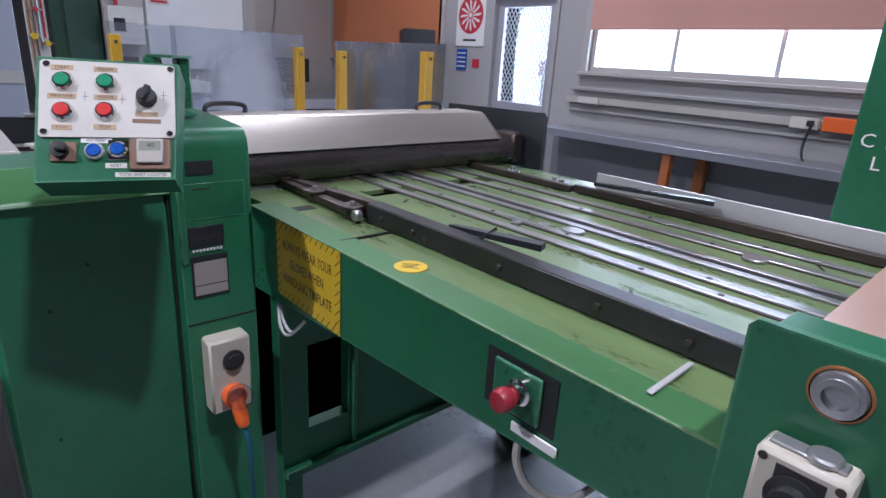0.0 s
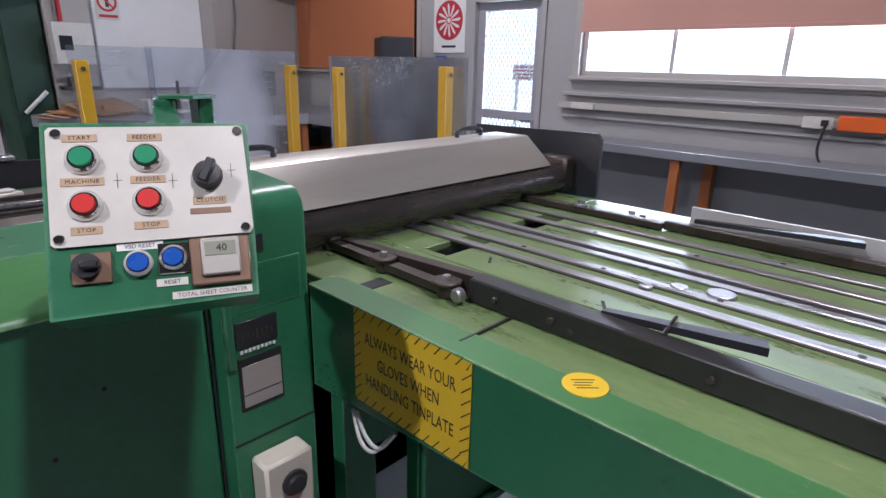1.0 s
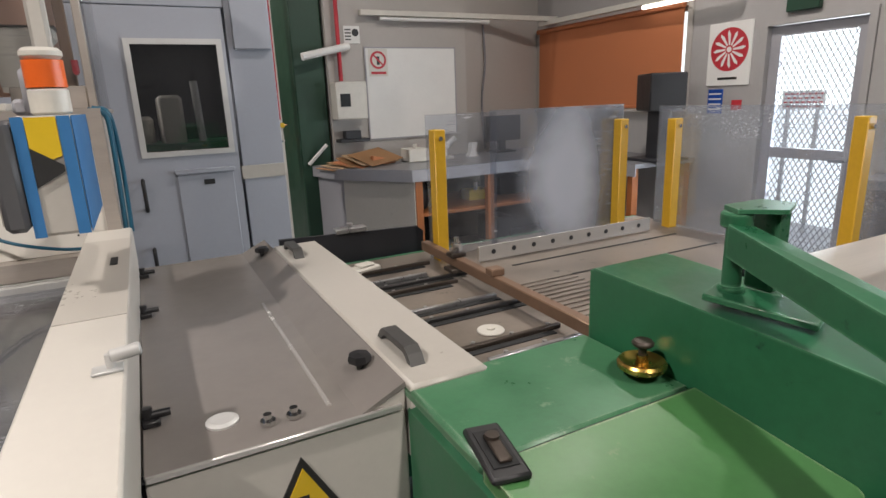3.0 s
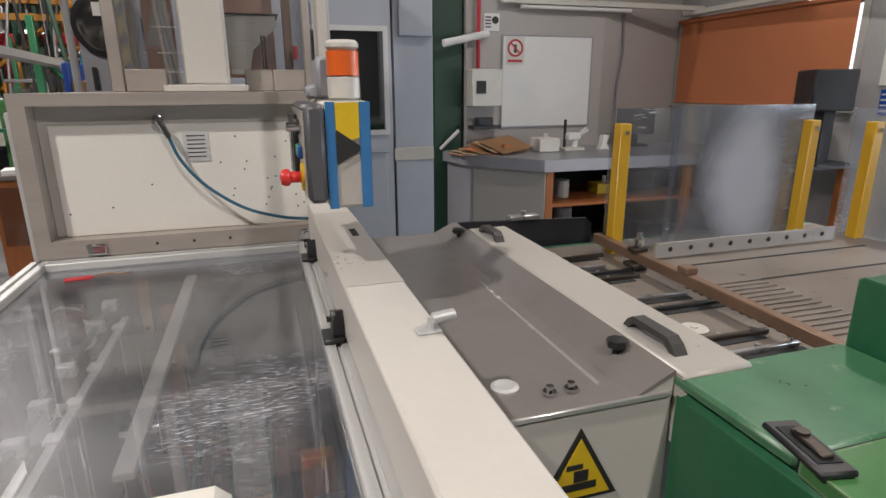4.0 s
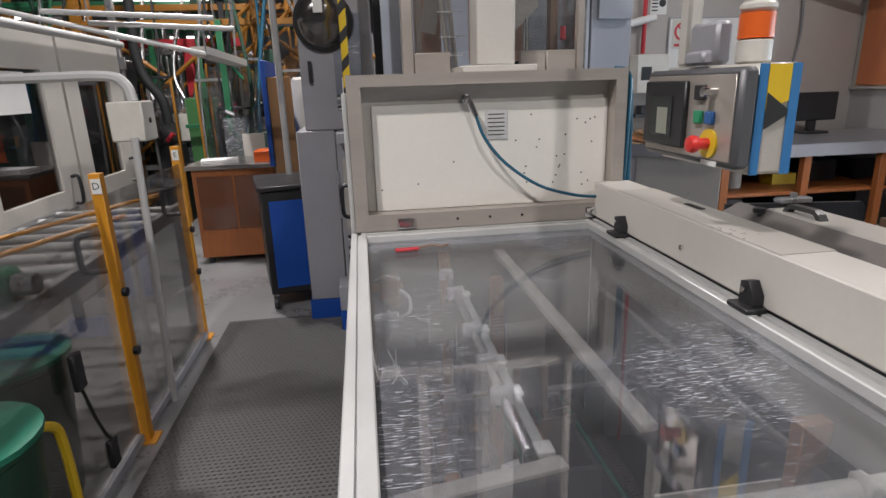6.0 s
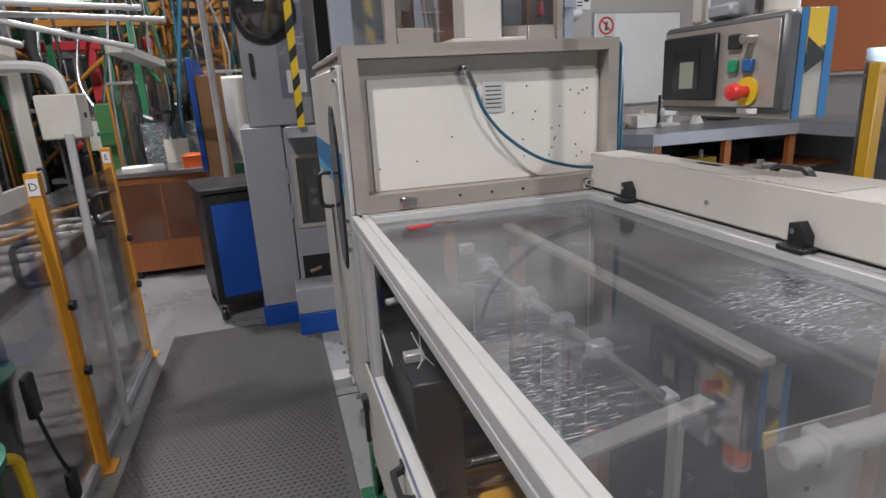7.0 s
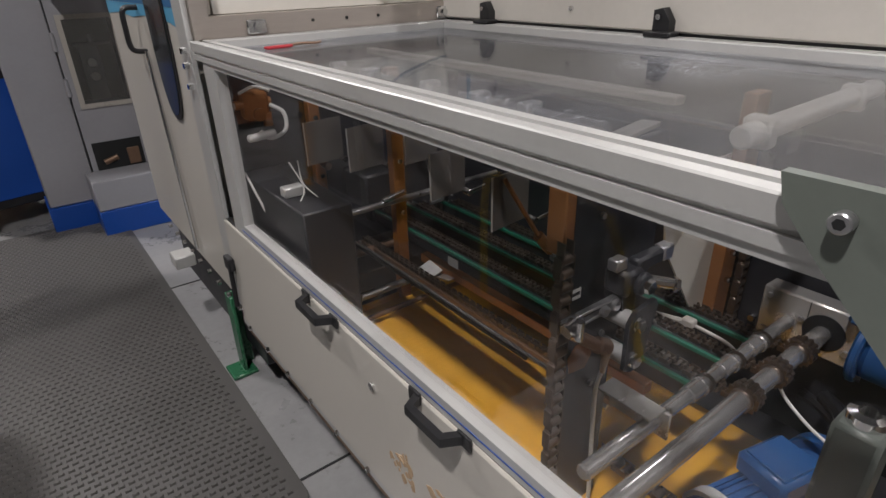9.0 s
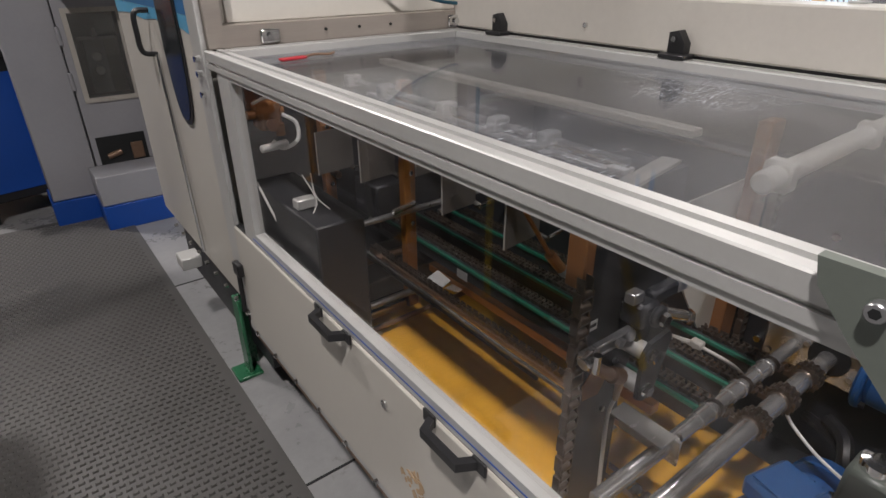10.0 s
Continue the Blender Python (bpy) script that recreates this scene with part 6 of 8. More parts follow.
    part("loose_wire", Mesh().tube([(-1.165, 2.78, 0.80), (-1.155, 2.74, 0.74), (-1.14, 2.72, 0.68)], 0.003).tube([(-1.12, 2.60, 0.86), (-1.10, 2.585, 0.80), (-1.12, 2.57, 0.77)], 0.0015).tube([(-1.10, 2.60, 0.86), (-1.10, 2.585, 0.81), (-1.075, 2.57, 0.775)], 0.0015), PAPER, t)
    part("wire_block", Mesh().cyl((-1.15, 2.76, 0.885), (-1.08, 2.76, 0.89), 0.010, 12, c=0.004).box(-1.14, -1.09, 2.60, 2.63, 0.776, 0.80, 0.003), ALU, t)
    # stiffeners below the lid
    part("lid_stay", Mesh().box(-0.798, -0.770, 1.885, 2.78, 1.045, 1.058, 0.002), GREYWHITE, t, "pale stiffening bar below the lid")
    for y0, y1 in ((1.878, 2.01), (2.04, 2.125), (2.155, 2.265), (2.30, 2.48), (2.51, 2.62)):
        part("lid_stay", Mesh().cyl((-0.957, y0, 1.042), (-0.957, y1, 1.042), 0.007, 8), POLISHED, t)
        part("stay_block", Mesh().box(-0.975, -0.94, y1 + 0.002, y1 + 0.026, 1.030, 1.055, 0.003), ALU, t)
        part("stay_tab", Mesh().box(-0.938, -0.912, y0 + 0.02, y0 + 0.05, 1.015, 1.022, 0.001), PAPER, t)
    part("stay_rail", Mesh().box(-0.933, -0.917, 1.90, 2.62, 1.008, 1.0145, 0.001), ALU, t)
    part("lid_strip", Mesh(pose(-1.03, 1.82, 1.05, 0, 0, 10)).box(-0.11, 0.11, -0.013, 0.013, -0.003, 0.003, 0.001), GREYWHITE, t)
    part("side_rod", Mesh().cyl((-0.515, 1.86, 0.955), (-0.515, 2.70, 0.955), 0.0075, 10), POLISHED, t)
    part("rod_foot", Mesh().box(-0.54, -0.49, 1.82, 1.87, 0.93, 0.975, 0.004), BLACKSTEEL, t)
    part("red_tag", Mesh(pose(-1.045, 2.745, 1.083, 0, 0, 8)).box(-0.035, 0.03, -0.010, 0.010, 0, 0.006, 0.002), REDPRINT, t)
    part("tag_cord", Mesh().tube([(-1.015, 2.75, 1.087), (-0.98, 2.765, 1.087), (-0.95, 2.755, 1.086), (-0.93, 2.77, 1.086)], 0.003), BROWNSTEEL, t)


def tall_box(t):
    """The tall white enclosure behind the lid, with its recessed panel and side door."""
    part("enclosure_core", Mesh().box(-1.17, -0.37, 3.0, 3.93, 0.36, 1.53, 0.004), WHITE, t)
    fr = Mesh().plate_with_hole(-1.185, -0.36, 1.10, 1.548, -1.145, -0.395, 1.150, 1.515, "y", 2.905, 3.0, 0.003)
    part("enclosure_frame", fr, BOXFRAME, t, "brown-grey metal enclosure frame")
    bp = part("back_panel", Mesh().box(-1.118, -0.397, 2.955, 2.962, 1.151, 1.462, 0.001), PANELWHITE, t, "white panel with drilled holes")
    part("panel_back", Mesh().box(-1.144, -0.396, 2.963, 2.999, 1.151, 1.514, 0), GREYWHITE, t)
    rnd = random.Random(4)
    for k in range(26):
        x, z = rnd.uniform(-0.70, -0.42), rnd.uniform(1.19, 1.44)
        if k < 5:
            x = -1.10 + 0.11 * k
        part("drilled_hole", Mesh().cyl((x, 2.955, z), (x, 2.9535, z), 0.0026, 8), VOID, bp)
    pl = part("maker_plate", Mesh().box(-0.783, -0.713, 2.952, 2.9548, 1.352, 1.440, 0.0005), ALU, bp, "metal maker's plate with fine print")
    ink = Mesh()
    for k in range(6):
        ink.box(-0.773, -0.723, 2.9514, 2.952, 1.425 - k * 0.012, 1.428 - k * 0.012, 0)
    part("print", ink, INK, pl)
    part("hose_fitting", Mesh().lathe((-0.84, 2.955, 1.475), (0, -1, 0), [(0.014, 0), (0.014, 0.012), (0.009, 0.014), (0.009, 0.03), (0, 0.031)], 14).cyl((-0.835, 2.93, 1.47), (-0.815, 2.925, 1.425), 0.009, 10), CHROME, t)
    part("teal_hose", Mesh().tube([(-0.815, 2.925, 1.425), (-0.79, 2.92, 1.36), (-0.73, 2.91, 1.285), (-0.63, 2.90, 1.215), (-0.52, 2.895, 1.18), (-0.43, 2.90, 1.168)], 0.0048, 10), TEAL, t, "teal air hose")
    part("hose_riser", Mesh().tube([(-0.39, 2.93, 1.545), (-0.352, 2.92, 1.53), (-0.345, 2.92, 1.46), (-0.35, 2.92, 1.2)], 0.007, 8).tube([(-0.38, 2.96, 1.55), (-0.342, 2.94, 1.53), (-0.332, 2.93, 1.40), (-0.336, 2.92, 1.2)], 0.006, 8), TEAL, t)
    for x in (-1.035, -0.455):
        part("catch", Mesh().box(x - 0.025, x + 0.025, 2.893, 2.904, 1.105, 1.138, 0.003).cyl((x, 2.893, 1.122), (x, 2.886, 1.122), 0.009, 10), CHROME, t, "bright toggle catch")
    for k in range(3):
        part("rivet", Mesh().cyl((-0.88 + k * 0.1, 2.9045, 1.126), (-0.88 + k * 0.1, 2.901, 1.126), 0.004, 8), VOID, t)
    # side door with oval window
    sd = part("enclosure_door", Mesh().box(-1.195, -1.172, 3.005, 3.925, 0.365, 1.50, 0.006), WHITE, t, "white enclosure door with an oval window")
    ov = []
    for k in range(32):
        a = 2 * math.pi * k / 32
        c, s = math.cos(a), math.sin(a)
        ov.append((3.20 + 0.105 * math.copysign(abs(c) ** 0.75, c), 1.13 + 0.265 * math.copysign(abs(s) ** 0.75, s)))
    part("oval_seal", Mesh().prism(ov, "x", -1.200, -1.1955), BLACK, sd)
    part("oval_window", Mesh().prism([(3.20 + (y - 3.20) * 0.86, 1.13 + (z - 1.13) * 0.95) for y, z in ov], "x", -1.2025, -1.2005), SCREEN, sd, "dark oval window")
    part("blue_band", Mesh().box(-1.1965, -1.1955, 3.01, 3.92, 1.17, 1.26, 0), BLUETAPE, sd)
    part("pale_band", Mesh().prism([(3.01, 1.125), (3.08, 1.135), (3.2, 1.128), (3.35, 1.14), (3.5, 1.13), (3.7, 1.138), (3.92, 1.128), (3.92, 1.169), (3.01, 1.169)], "x", -1.1965, -1.1955), PALEBLUE, sd, "worn pale blue band")
    part("door_pull", Mesh().tube([(-1.195, 3.42, 1.16), (-1.235, 3.42, 1.155), (-1.24, 3.42, 1.10), (-1.235, 3.42, 1.045), (-1.195, 3.42, 1.035)], 0.008), BLACK, sd)
    part("door_rod", Mesh().cyl((-1.205, 3.38, 1.04), (-1.205, 3.33, 0.40), 0.006, 8), CHROME, sd)
    part("bottom_catch", Mesh().box(-1.27, -1.20, 3.42, 3.50, 0.30, 0.345, 0.004), ALU, sd)
    part("hinge_strip", Mesh().box(-1.20, -1.186, 2.92, 3.0, 0.36, 1.50, 0.002), ALU, t)
    for z in (0.99, 1.04, 1.075, 1.46, 1.49):
        part("hinge_bolt", Mesh().cyl((-1.20, 2.955, z), (-1.212, 2.955, z), 0.008, 8), CHROME, t)
    for k in range(9):
        y = 2.95 + k * 0.1
        part("skirt_bolt", Mesh().cyl((-1.195, y, 0.345), (-1.207, y, 0.345), 0.008, 8), CHROME, t)
    part("base_frame", Mesh().box(-1.15, -0.40, 2.96, 3.9, 0.1, 0.36), BLACKSTEEL, t)
    # top works
    part("enclosure_top", Mesh().box(-1.18, -0.36, 3.001, 3.94, 1.531, 1.548), BOXFRAME, t)
    ps = part("post", Mesh().box(-0.775, -0.645, 3.12, 3.22, 1.57, 2.6, 0.006), WHITE, t, "white hollow post")
    part("post_base", Mesh().box(-0.83, -0.59, 3.06, 3.28, 1.5485, 1.570, 0.003), WHITE, ps)
    gd = part("tower_sheet", Mesh().box(-0.995, -0.401, 3.25, 3.254, 1.62, 2.55, 0), TOWERPANE, t, "clear plastic tower guard")
    for x in (-1.0, -0.40):
        part("tower_sheet", Mesh().box(x, x + 0.004, 3.255, 3.9, 1.55, 2.55, 0), TOWERPANE, t)
    for x0, x1 in ((-1.0, -0.962), (-0.402, -0.378)):
        part("tower_post", Mesh().box(x0, x1, 3.22, 3.249, 1.549, 2.55, 0.003), BOXFRAME, gd)
    part("tower_edge", Mesh().box(-0.3775, -0.370, 3.222, 3.9, 1.549, 2.55, 0.001), TOWERPANE, gd)
    for x0, x1 in ((-0.961, -0.84), (-0.60, -0.51), (-0.508, -0.403)):
        part("tower_skirt", Mesh().box(x0, x1, 3.225, 3.245, 1.549, 1.619, 0.003), BOXFRAME, gd, "folded metal skirt")
    part("inner_post", Mesh().box(-0.945, -0.925, 3.30, 3.33, 1.549, 2.5, 0.002), BOXFRAME, t)
    part("inner_post", Mesh().box(-0.46, -0.43, 3.34, 3.38, 1.549, 2.5, 0.002), BROWNSTEEL, t)
    part("copper_panel", Mesh().box(-0.93, -0.83, 3.5, 3.52, 1.60, 2.4), PINK, t, "pinkish brown panel behind the clear tower")
    part("copper_panel", Mesh().box(-0.70, -0.48, 3.62, 3.64, 1.60, 2.4), PINK, t)
    ch = part("chute", Mesh().prism([(-0.645, 1.61), (-0.585, 1.61), (-0.565, 1.70), (-0.48, 1.78), (-0.48, 1.81), (-0.66, 1.81), (-0.655, 1.72)], "y", 3.42, 3.56), PLATE, t, "pale sheet chute inside the tower")
    part("chute_flap", Mesh(pose(-0.885, 3.46, 1.72, 0, 14, 0)).box(-0.03, 0.03, -0.01, 0.01, -0.02, 0.10, 0.002), GREYWHITE, t)
    part("chute_lip", Mesh().box(-0.66, -0.47, 3.41, 3.57, 1.811, 1.816, 0.001), DARKSTEEL, ch)
    part("red_fitting", Mesh().cyl((-0.425, 3.30, 1.66), (-0.425, 3.30, 1.70), 0.010, 10).cyl((-0.425, 3.28, 1.66), (-0.425, 3.32, 1.66), 0.006, 8), REDPRINT, t)
    for k, x in enumerate((-0.865, -0.850, -0.836)):
        part("cable", Mesh().tube([(x + 0.03, 3.30, 1.56), (x + 0.018, 3.30, 1.68), (x + 0.004, 3.31, 1.85), (x - 0.012, 3.33, 2.2), (x - 0.03, 3.35, 2.5)], 0.0075), GREYWHITE if k != 1 else CABGREY, t)
    for z in (1.61, 1.67, 1.75, 1.86):
        part("cable_tie", Mesh().box(-0.888 + (1.9 - z) * 0.10, -0.815 + (1.9 - z) * 0.10, 3.287, 3.290, z, z + 0.004, 0), PAPER, t)
    for x in (-0.555, -0.545):
        part("tower_rod", Mesh().cyl((x + 0.02, 3.40, 1.55), (x + 0.02, 3.40, 1.74), 0.004, 8), CHROME, t)


white_machine()


def hmi():
    t = thing("operator_terminal", (-0.42, 2.37, 1.35), "grey operator terminal on a post, taped in blue and hazard stripes", "control terminal")
    y0, y1, z0, z1, xf = 2.19, 2.528, 1.350, 1.530, -0.49
    part("housing", Mesh().box(xf, xf + 0.035, y0, y1, z0, z1, 0.008), HMIGREY, t, "dark grey housing")
    part("fascia", Mesh().box(xf - 0.003, xf - 0.0005, y0 + 0.012, y1 - 0.012, z0 + 0.012, z1 - 0.012, 0.001), BOXFRAME, t)
    s = part("screen_frame", Mesh().box(xf - 0.014, xf - 0.0035, y0 + 0.155, y1 - 0.018, z0 + 0.025, z1 - 0.022, 0.003), BLACK, t)
    part("screen", Mesh().box(xf - 0.0155, xf - 0.0145, y0 + 0.20, y1 - 0.055, z0 + 0.045, z1 - 0.05, 0), SCREEN, s, "dark touch screen")
    part("screen_page", Mesh().box(xf - 0.0162, xf - 0.0157, y0 + 0.215, y1 - 0.08, z0 + 0.05, z1 - 0.075, 0), LCD, s)
    part("key_switch", Mesh().box(xf - 0.012, xf - 0.0035, y0 + 0.095, y0 + 0.128, z1 - 0.058, z1 - 0.03, 0.002), BLACK, t)
    part("key", Mesh().cyl((xf - 0.003, y0 + 0.07, z1 - 0.042), (xf - 0.03, y0 + 0.07, z1 - 0.042), 0.009, 12), CHROME, t)
    part("green_key", Mesh().box(xf - 0.012, xf - 0.0035, y0 + 0.10, y0 + 0.125, z0 + 0.078, z0 + 0.102, 0.002), GREENBTN, t)
    part("blue_key", Mesh().box(xf - 0.012, xf - 0.0035, y0 + 0.062, y0 + 0.087, z0 + 0.078, z0 + 0.102, 0.002), BLUEMOTOR, t)
    part("stop_ring", Mesh().cyl((xf - 0.003, y0 + 0.075, z0 + 0.042), (xf - 0.008, y0 + 0.075, z0 + 0.042), 0.027, 24), SIGNYELLOW, t)
    part("emergency_stop", Mesh().lathe((xf - 0.008, y0 + 0.075, z0 + 0.042), (-1, 0, 0), [(0.011, 0), (0.011, 0.02), (0.016, 0.023), (0.017, 0.03), (0.014, 0.038), (0, 0.041)], 20), RED, t, "red emergency stop")
    part("label_strip", Mesh().box(xf - 0.002, xf - 0.0005, y0 + 0.05, y0 + 0.10, z0 - 0.0, z0 + 0.010, 0), PAPER, t)
    bk = part("rear_case", Mesh().box(xf + 0.036, xf + 0.118, y0 + 0.01, y1 - 0.01, z0 - 0.012, z1 + 0.005, 0.006), GREYWHITE, t)
    ya = y0 + 0.0085
    for x0, x1 in ((xf + 0.037, xf + 0.054), (xf + 0.099, xf + 0.1175)):
        part("tape", Mesh().box(x0, x1, ya - 0.0015, ya, z0 - 0.012, z1 + 0.004, 0), BLUETAPE, bk, "scuffed blue tape")
    part("tape", Mesh().box(xf + 0.1185, xf + 0.120, y0 + 0.012, y1 - 0.012, z0 - 0.01, z1 + 0.004, 0), BLUETAPE, bk)
    part("hazard_yellow", Mesh().prism([(xf + 0.055, z1 - 0.075), (xf + 0.055, z1 + 0.003), (xf + 0.098, z1 + 0.003), (xf + 0.098, z1 - 0.06)], "y", ya - 0.0022, ya - 0.0006), SIGNYELLOW, bk)
    part("hazard_black", Mesh().prism([(xf + 0.055, z1 - 0.045), (xf + 0.098, z1 - 0.075), (xf + 0.098, z1 - 0.085), (xf + 0.055, z1 - 0.11)], "y", ya - 0.0030, ya - 0.0024), INK, bk)
    part("swivel", Mesh().box(xf + 0.040, xf + 0.076, 2.34, 2.44, 1.537, 1.620, 0.008).box(xf + 0.02, xf + 0.05, 2.35, 2.42, 1.537, 1.565, 0.006), CABGREY, t)
    part("arm", Mesh().box(xf + 0.055, xf + 0.088, 2.47, 2.51, 1.537, 2.7, 0.006), WHITE, t)
    bx, by = -0.404, 2.29
    b = part("beacon_base", Mesh().cyl((bx, by, 1.536), (bx, by, 1.580), 0.031, 24, c=0.004), PLATE, t)
    part("beacon_lens", Mesh().cyl((bx, by, 1.581), (bx, by, 1.626), 0.031, 24), ORANGE, t, "orange beacon lens")
    part("beacon_cap", Mesh().cyl((bx, by, 1.627), (bx, by, 1.646), 0.032, 24, c=0.006), PLATE, t)


hmi()

# ---------------------------------------------------------------- east side of the room


def screens():
    def post(parent, x, y, z1):
        p = part("post", Mesh().box(x - 0.022, x + 0.022, y - 0.022, y + 0.022, 0, z1, 0.003), YELLOW, parent, "yellow guard post")
        part("post_bolt", Mesh().cyl((x, y - 0.022, z1 - 0.03), (x, y - 0.03, z1 - 0.03), 0.008, 8), CHROME, p)
    a = thing("guard_screen", (1.07, 2.87, 0), "clouded clear guard screen on yellow posts", "guard screen", "guard screens")
    part("sheet", Mesh().box(0.61, 0.90, 2.895, 2.900, 0.55, 1.485, 0.001), SCREENPANE, a, "clear plastic sheet")
    part("sheet", Mesh().box(0.88, 1.545, 2.902, 2.908, 0.55, 1.49, 0.001), CLOUDPANE, a, "clouded plastic sheet")
    post(a, 0.64, 2.87, 1.435)
    post(a, 1.50, 2.87, 1.43)
    b = thing("guard_screen", (1.72, 2.4, 0), "scratched clear guard screen on yellow posts", "guard screen", "guard screens")
    part("sheet", Mesh().box(1.715, 1.721, 1.96, 2.87, 0.5, 1.475, 0.001), SCREENPANE, b, "scratched plastic sheet")
    post(b, 1.69, 2.76, 1.425)
    post(b, 1.69, 2.05, 1.44)


def benches():
    t = thing("east_bench", (3.95, 1.8, 0), "long zinc-topped wall bench on wooden legs", "bench")
    part("top", Mesh().box(3.75, 4.125, 0.2, 3.15, 0.885, 0.945, 0.004), BENCHTOP, t)
    for y in (0.5, 2.0):
        part("leg", Mesh().box(3.78, 3.84, y - 0.09, y - 0.03, 0, 0.884), WOOD, t)
        part("leg", Mesh().box(4.05, 4.11, y - 0.22, y - 0.15, 0, 0.884), WOOD, t)
    c = thing("corner_bench", (2.8, 6.3, 0), "L-shaped steel-topped bench with wooden frame and clutter below", "bench")
    part("top", Mesh().prism([(1.14, 7.0), (1.41, 7.0), (1.41, 6.655), (4.10, 6.655), (4.10, 4.6), (3.38, 4.6), (3.38, 5.62), (1.78, 5.62), (1.31, 6.24)], "z", 0.905, 0.945), BENCHTOP, c)
    part("edge", Mesh().prism([(1.13, 7.0), (1.30, 6.235), (1.775, 5.61), (3.37, 5.61), (3.37, 4.59), (3.378, 4.59), (3.378, 5.618), (1.779, 5.618), (1.308, 6.24), (1.138, 7.0)], "z", 0.84, 0.940), CABGREY, c)
    part("end_panel", Mesh().prism([(1.35, 6.24), (1.80, 5.64), (1.84, 5.67), (1.39, 6.27)], "z", 0.0, 0.904), GREYWHITE, c)
    part("end_panel", Mesh().prism([(1.18, 7.0), (1.35, 6.245), (1.39, 6.275), (1.22, 7.0)], "z", 0, 0.904), CABGREY, c)
    part("shelf", Mesh().box(1.80, 4.05, 5.70, 6.64, 0.50, 0.53), WOOD, c)
    # near-black board: the shade below the bench is put into its colour
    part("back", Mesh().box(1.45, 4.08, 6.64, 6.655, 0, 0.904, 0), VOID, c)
    for x, y in ((1.85, 5.67), (2.60, 5.67), (3.34, 5.67), (3.42, 4.66), (4.05, 4.66)):
        part("leg", Mesh().box(x - 0.035, x + 0.035, y - 0.03, y + 0.03, 0, 0.904), WOOD, c)


def wall_fittings():
    t = thing("sign_board", (EX, 4.37, 1.4), "white notice with a red fan-shaped wheel emblem", "sign", kind="")
    part("board", Mesh().box(EX - 0.012, EX - 0.003, 4.17, 4.57, 1.56, 2.06, 0.001), PAPER, t)
    part("disc", Mesh().cyl((EX - 0.012, 4.37, 1.845), (EX - 0.0145, 4.37, 1.845), 0.172, 40), REDPRINT, t)
    for k in range(12):
        a = math.radians(30 * k)
        m = Matrix.Translation((EX - 0.0147, 4.37, 1.845)) @ Matrix.Rotation(a, 4, "X")
        part("blade", Mesh(m).prism([(-0.006, 0.035), (0.006, 0.035), (0.022, 0.13), (0.012, 0.15), (-0.006, 0.12)], "x", -0.001, 0.001), PAPER, t)
    part("hub", Mesh().cyl((EX - 0.0145, 4.37, 1.845), (EX - 0.0165, 4.37, 1.845), 0.022, 20), PAPER, t)
    part("caption", Mesh().box(EX - 0.0135, EX - 0.0125, 4.28, 4.46, 1.605, 1.625, 0), INK, t)
    solid("blue_notice", Mesh().box(EX - 0.012, EX - 0.003, 4.40, 4.54, 1.33, 1.53, 0.001), BLUE, "small blue lined notice", "notice")
    ln = bpy.data.objects["blue_notice"]
    for k in range(4):
        part("line", Mesh().box(EX - 0.0135, EX - 0.0125, 4.41, 4.53, 1.36 + k * 0.042, 1.372 + k * 0.042, 0), PAPER, ln)
    solid("red_notice", Mesh().box(EX - 0.012, EX - 0.003, 4.22, 4.31, 1.36, 1.44, 0.001), REDPRINT, "small red printed notice", "notice")
    e = solid("exit_sign", Mesh().box(EX - 0.05, EX - 0.003, 3.66, 3.90, 2.065, 2.19, 0.004), DARKGREEN, "dark green exit sign above the door", "exit sign")
    tk = thing("trunking", (EX, 2.1, 1.17), "grey wall trunking with power outlets", "trunking")
    part("duct", Mesh().box(EX - 0.055, EX - 0.004, -0.5, 3.08, 1.14, 1.19, 0.003), GREYWHITE, tk)
    part("outlet", Mesh().box(EX - 0.075, EX - 0.056, 1.16, 1.32, 1.13, 1.20, 0.003), PLATE, tk)
    part("outlet", Mesh().box(EX - 0.075, EX - 0.056, 2.75, 2.95, 1.14, 1.19, 0.003), PLATE, tk)
    part("plug", Mesh().box(EX - 0.11, EX - 0.076, 1.18, 1.215, 1.15, 1.185, 0.004), BLACK, tk)
    part("cord", Mesh().tube([(EX - 0.1, 1.19, 1.15), (EX - 0.12, 1.20, 1.0), (EX - 0.2, 1.12, 0.92), (EX - 0.3, 0.9, 0.91)], 0.008), BLACK, tk)
    solid("orange_box", Mesh().box(EX - 0.11, EX - 0.057, 0.88, 1.13, 1.13, 1.215, 0.006), ORANGE, "orange junction box on the trunking", "junction box")
    # pier with whiteboard on the north side
    solid("pier_north", Mesh().box(1.42, 2.949, 6.665, 8.5, 0, ROOF, 0), WALLWHITE, "pale boxed-out wall pier", "wall", kind="structure")
    wb = thing("whiteboard", (2.3, 6.65, 1.17), "blank whiteboard with a no-entry notice", "whiteboard")
    part("board", Mesh().box(1.80, 2.80, 6.648, 6.663, 1.17, 2.05, 0.003), PAPER, wb)
    part("rim", Mesh().plate_with_hole(1.79, 2.81, 1.16, 2.06, 1.802, 2.798, 1.172, 2.048, "y", 6.642, 6.647, 0.001), CABGREY, wb)
    n = thing("no_entry_notice", (1.93, 6.64, 1.8), "prohibition notice with a red ring", "notice")
    part("card", Mesh().box(1.83, 2.03, 6.640, 6.6415, 1.78, 2.04, 0), PLATE, n)
    ring = Mesh()
    for k in range(28):
        a, b2 = 2 * math.pi * k / 28, 2 * math.pi * (k + 1) / 28
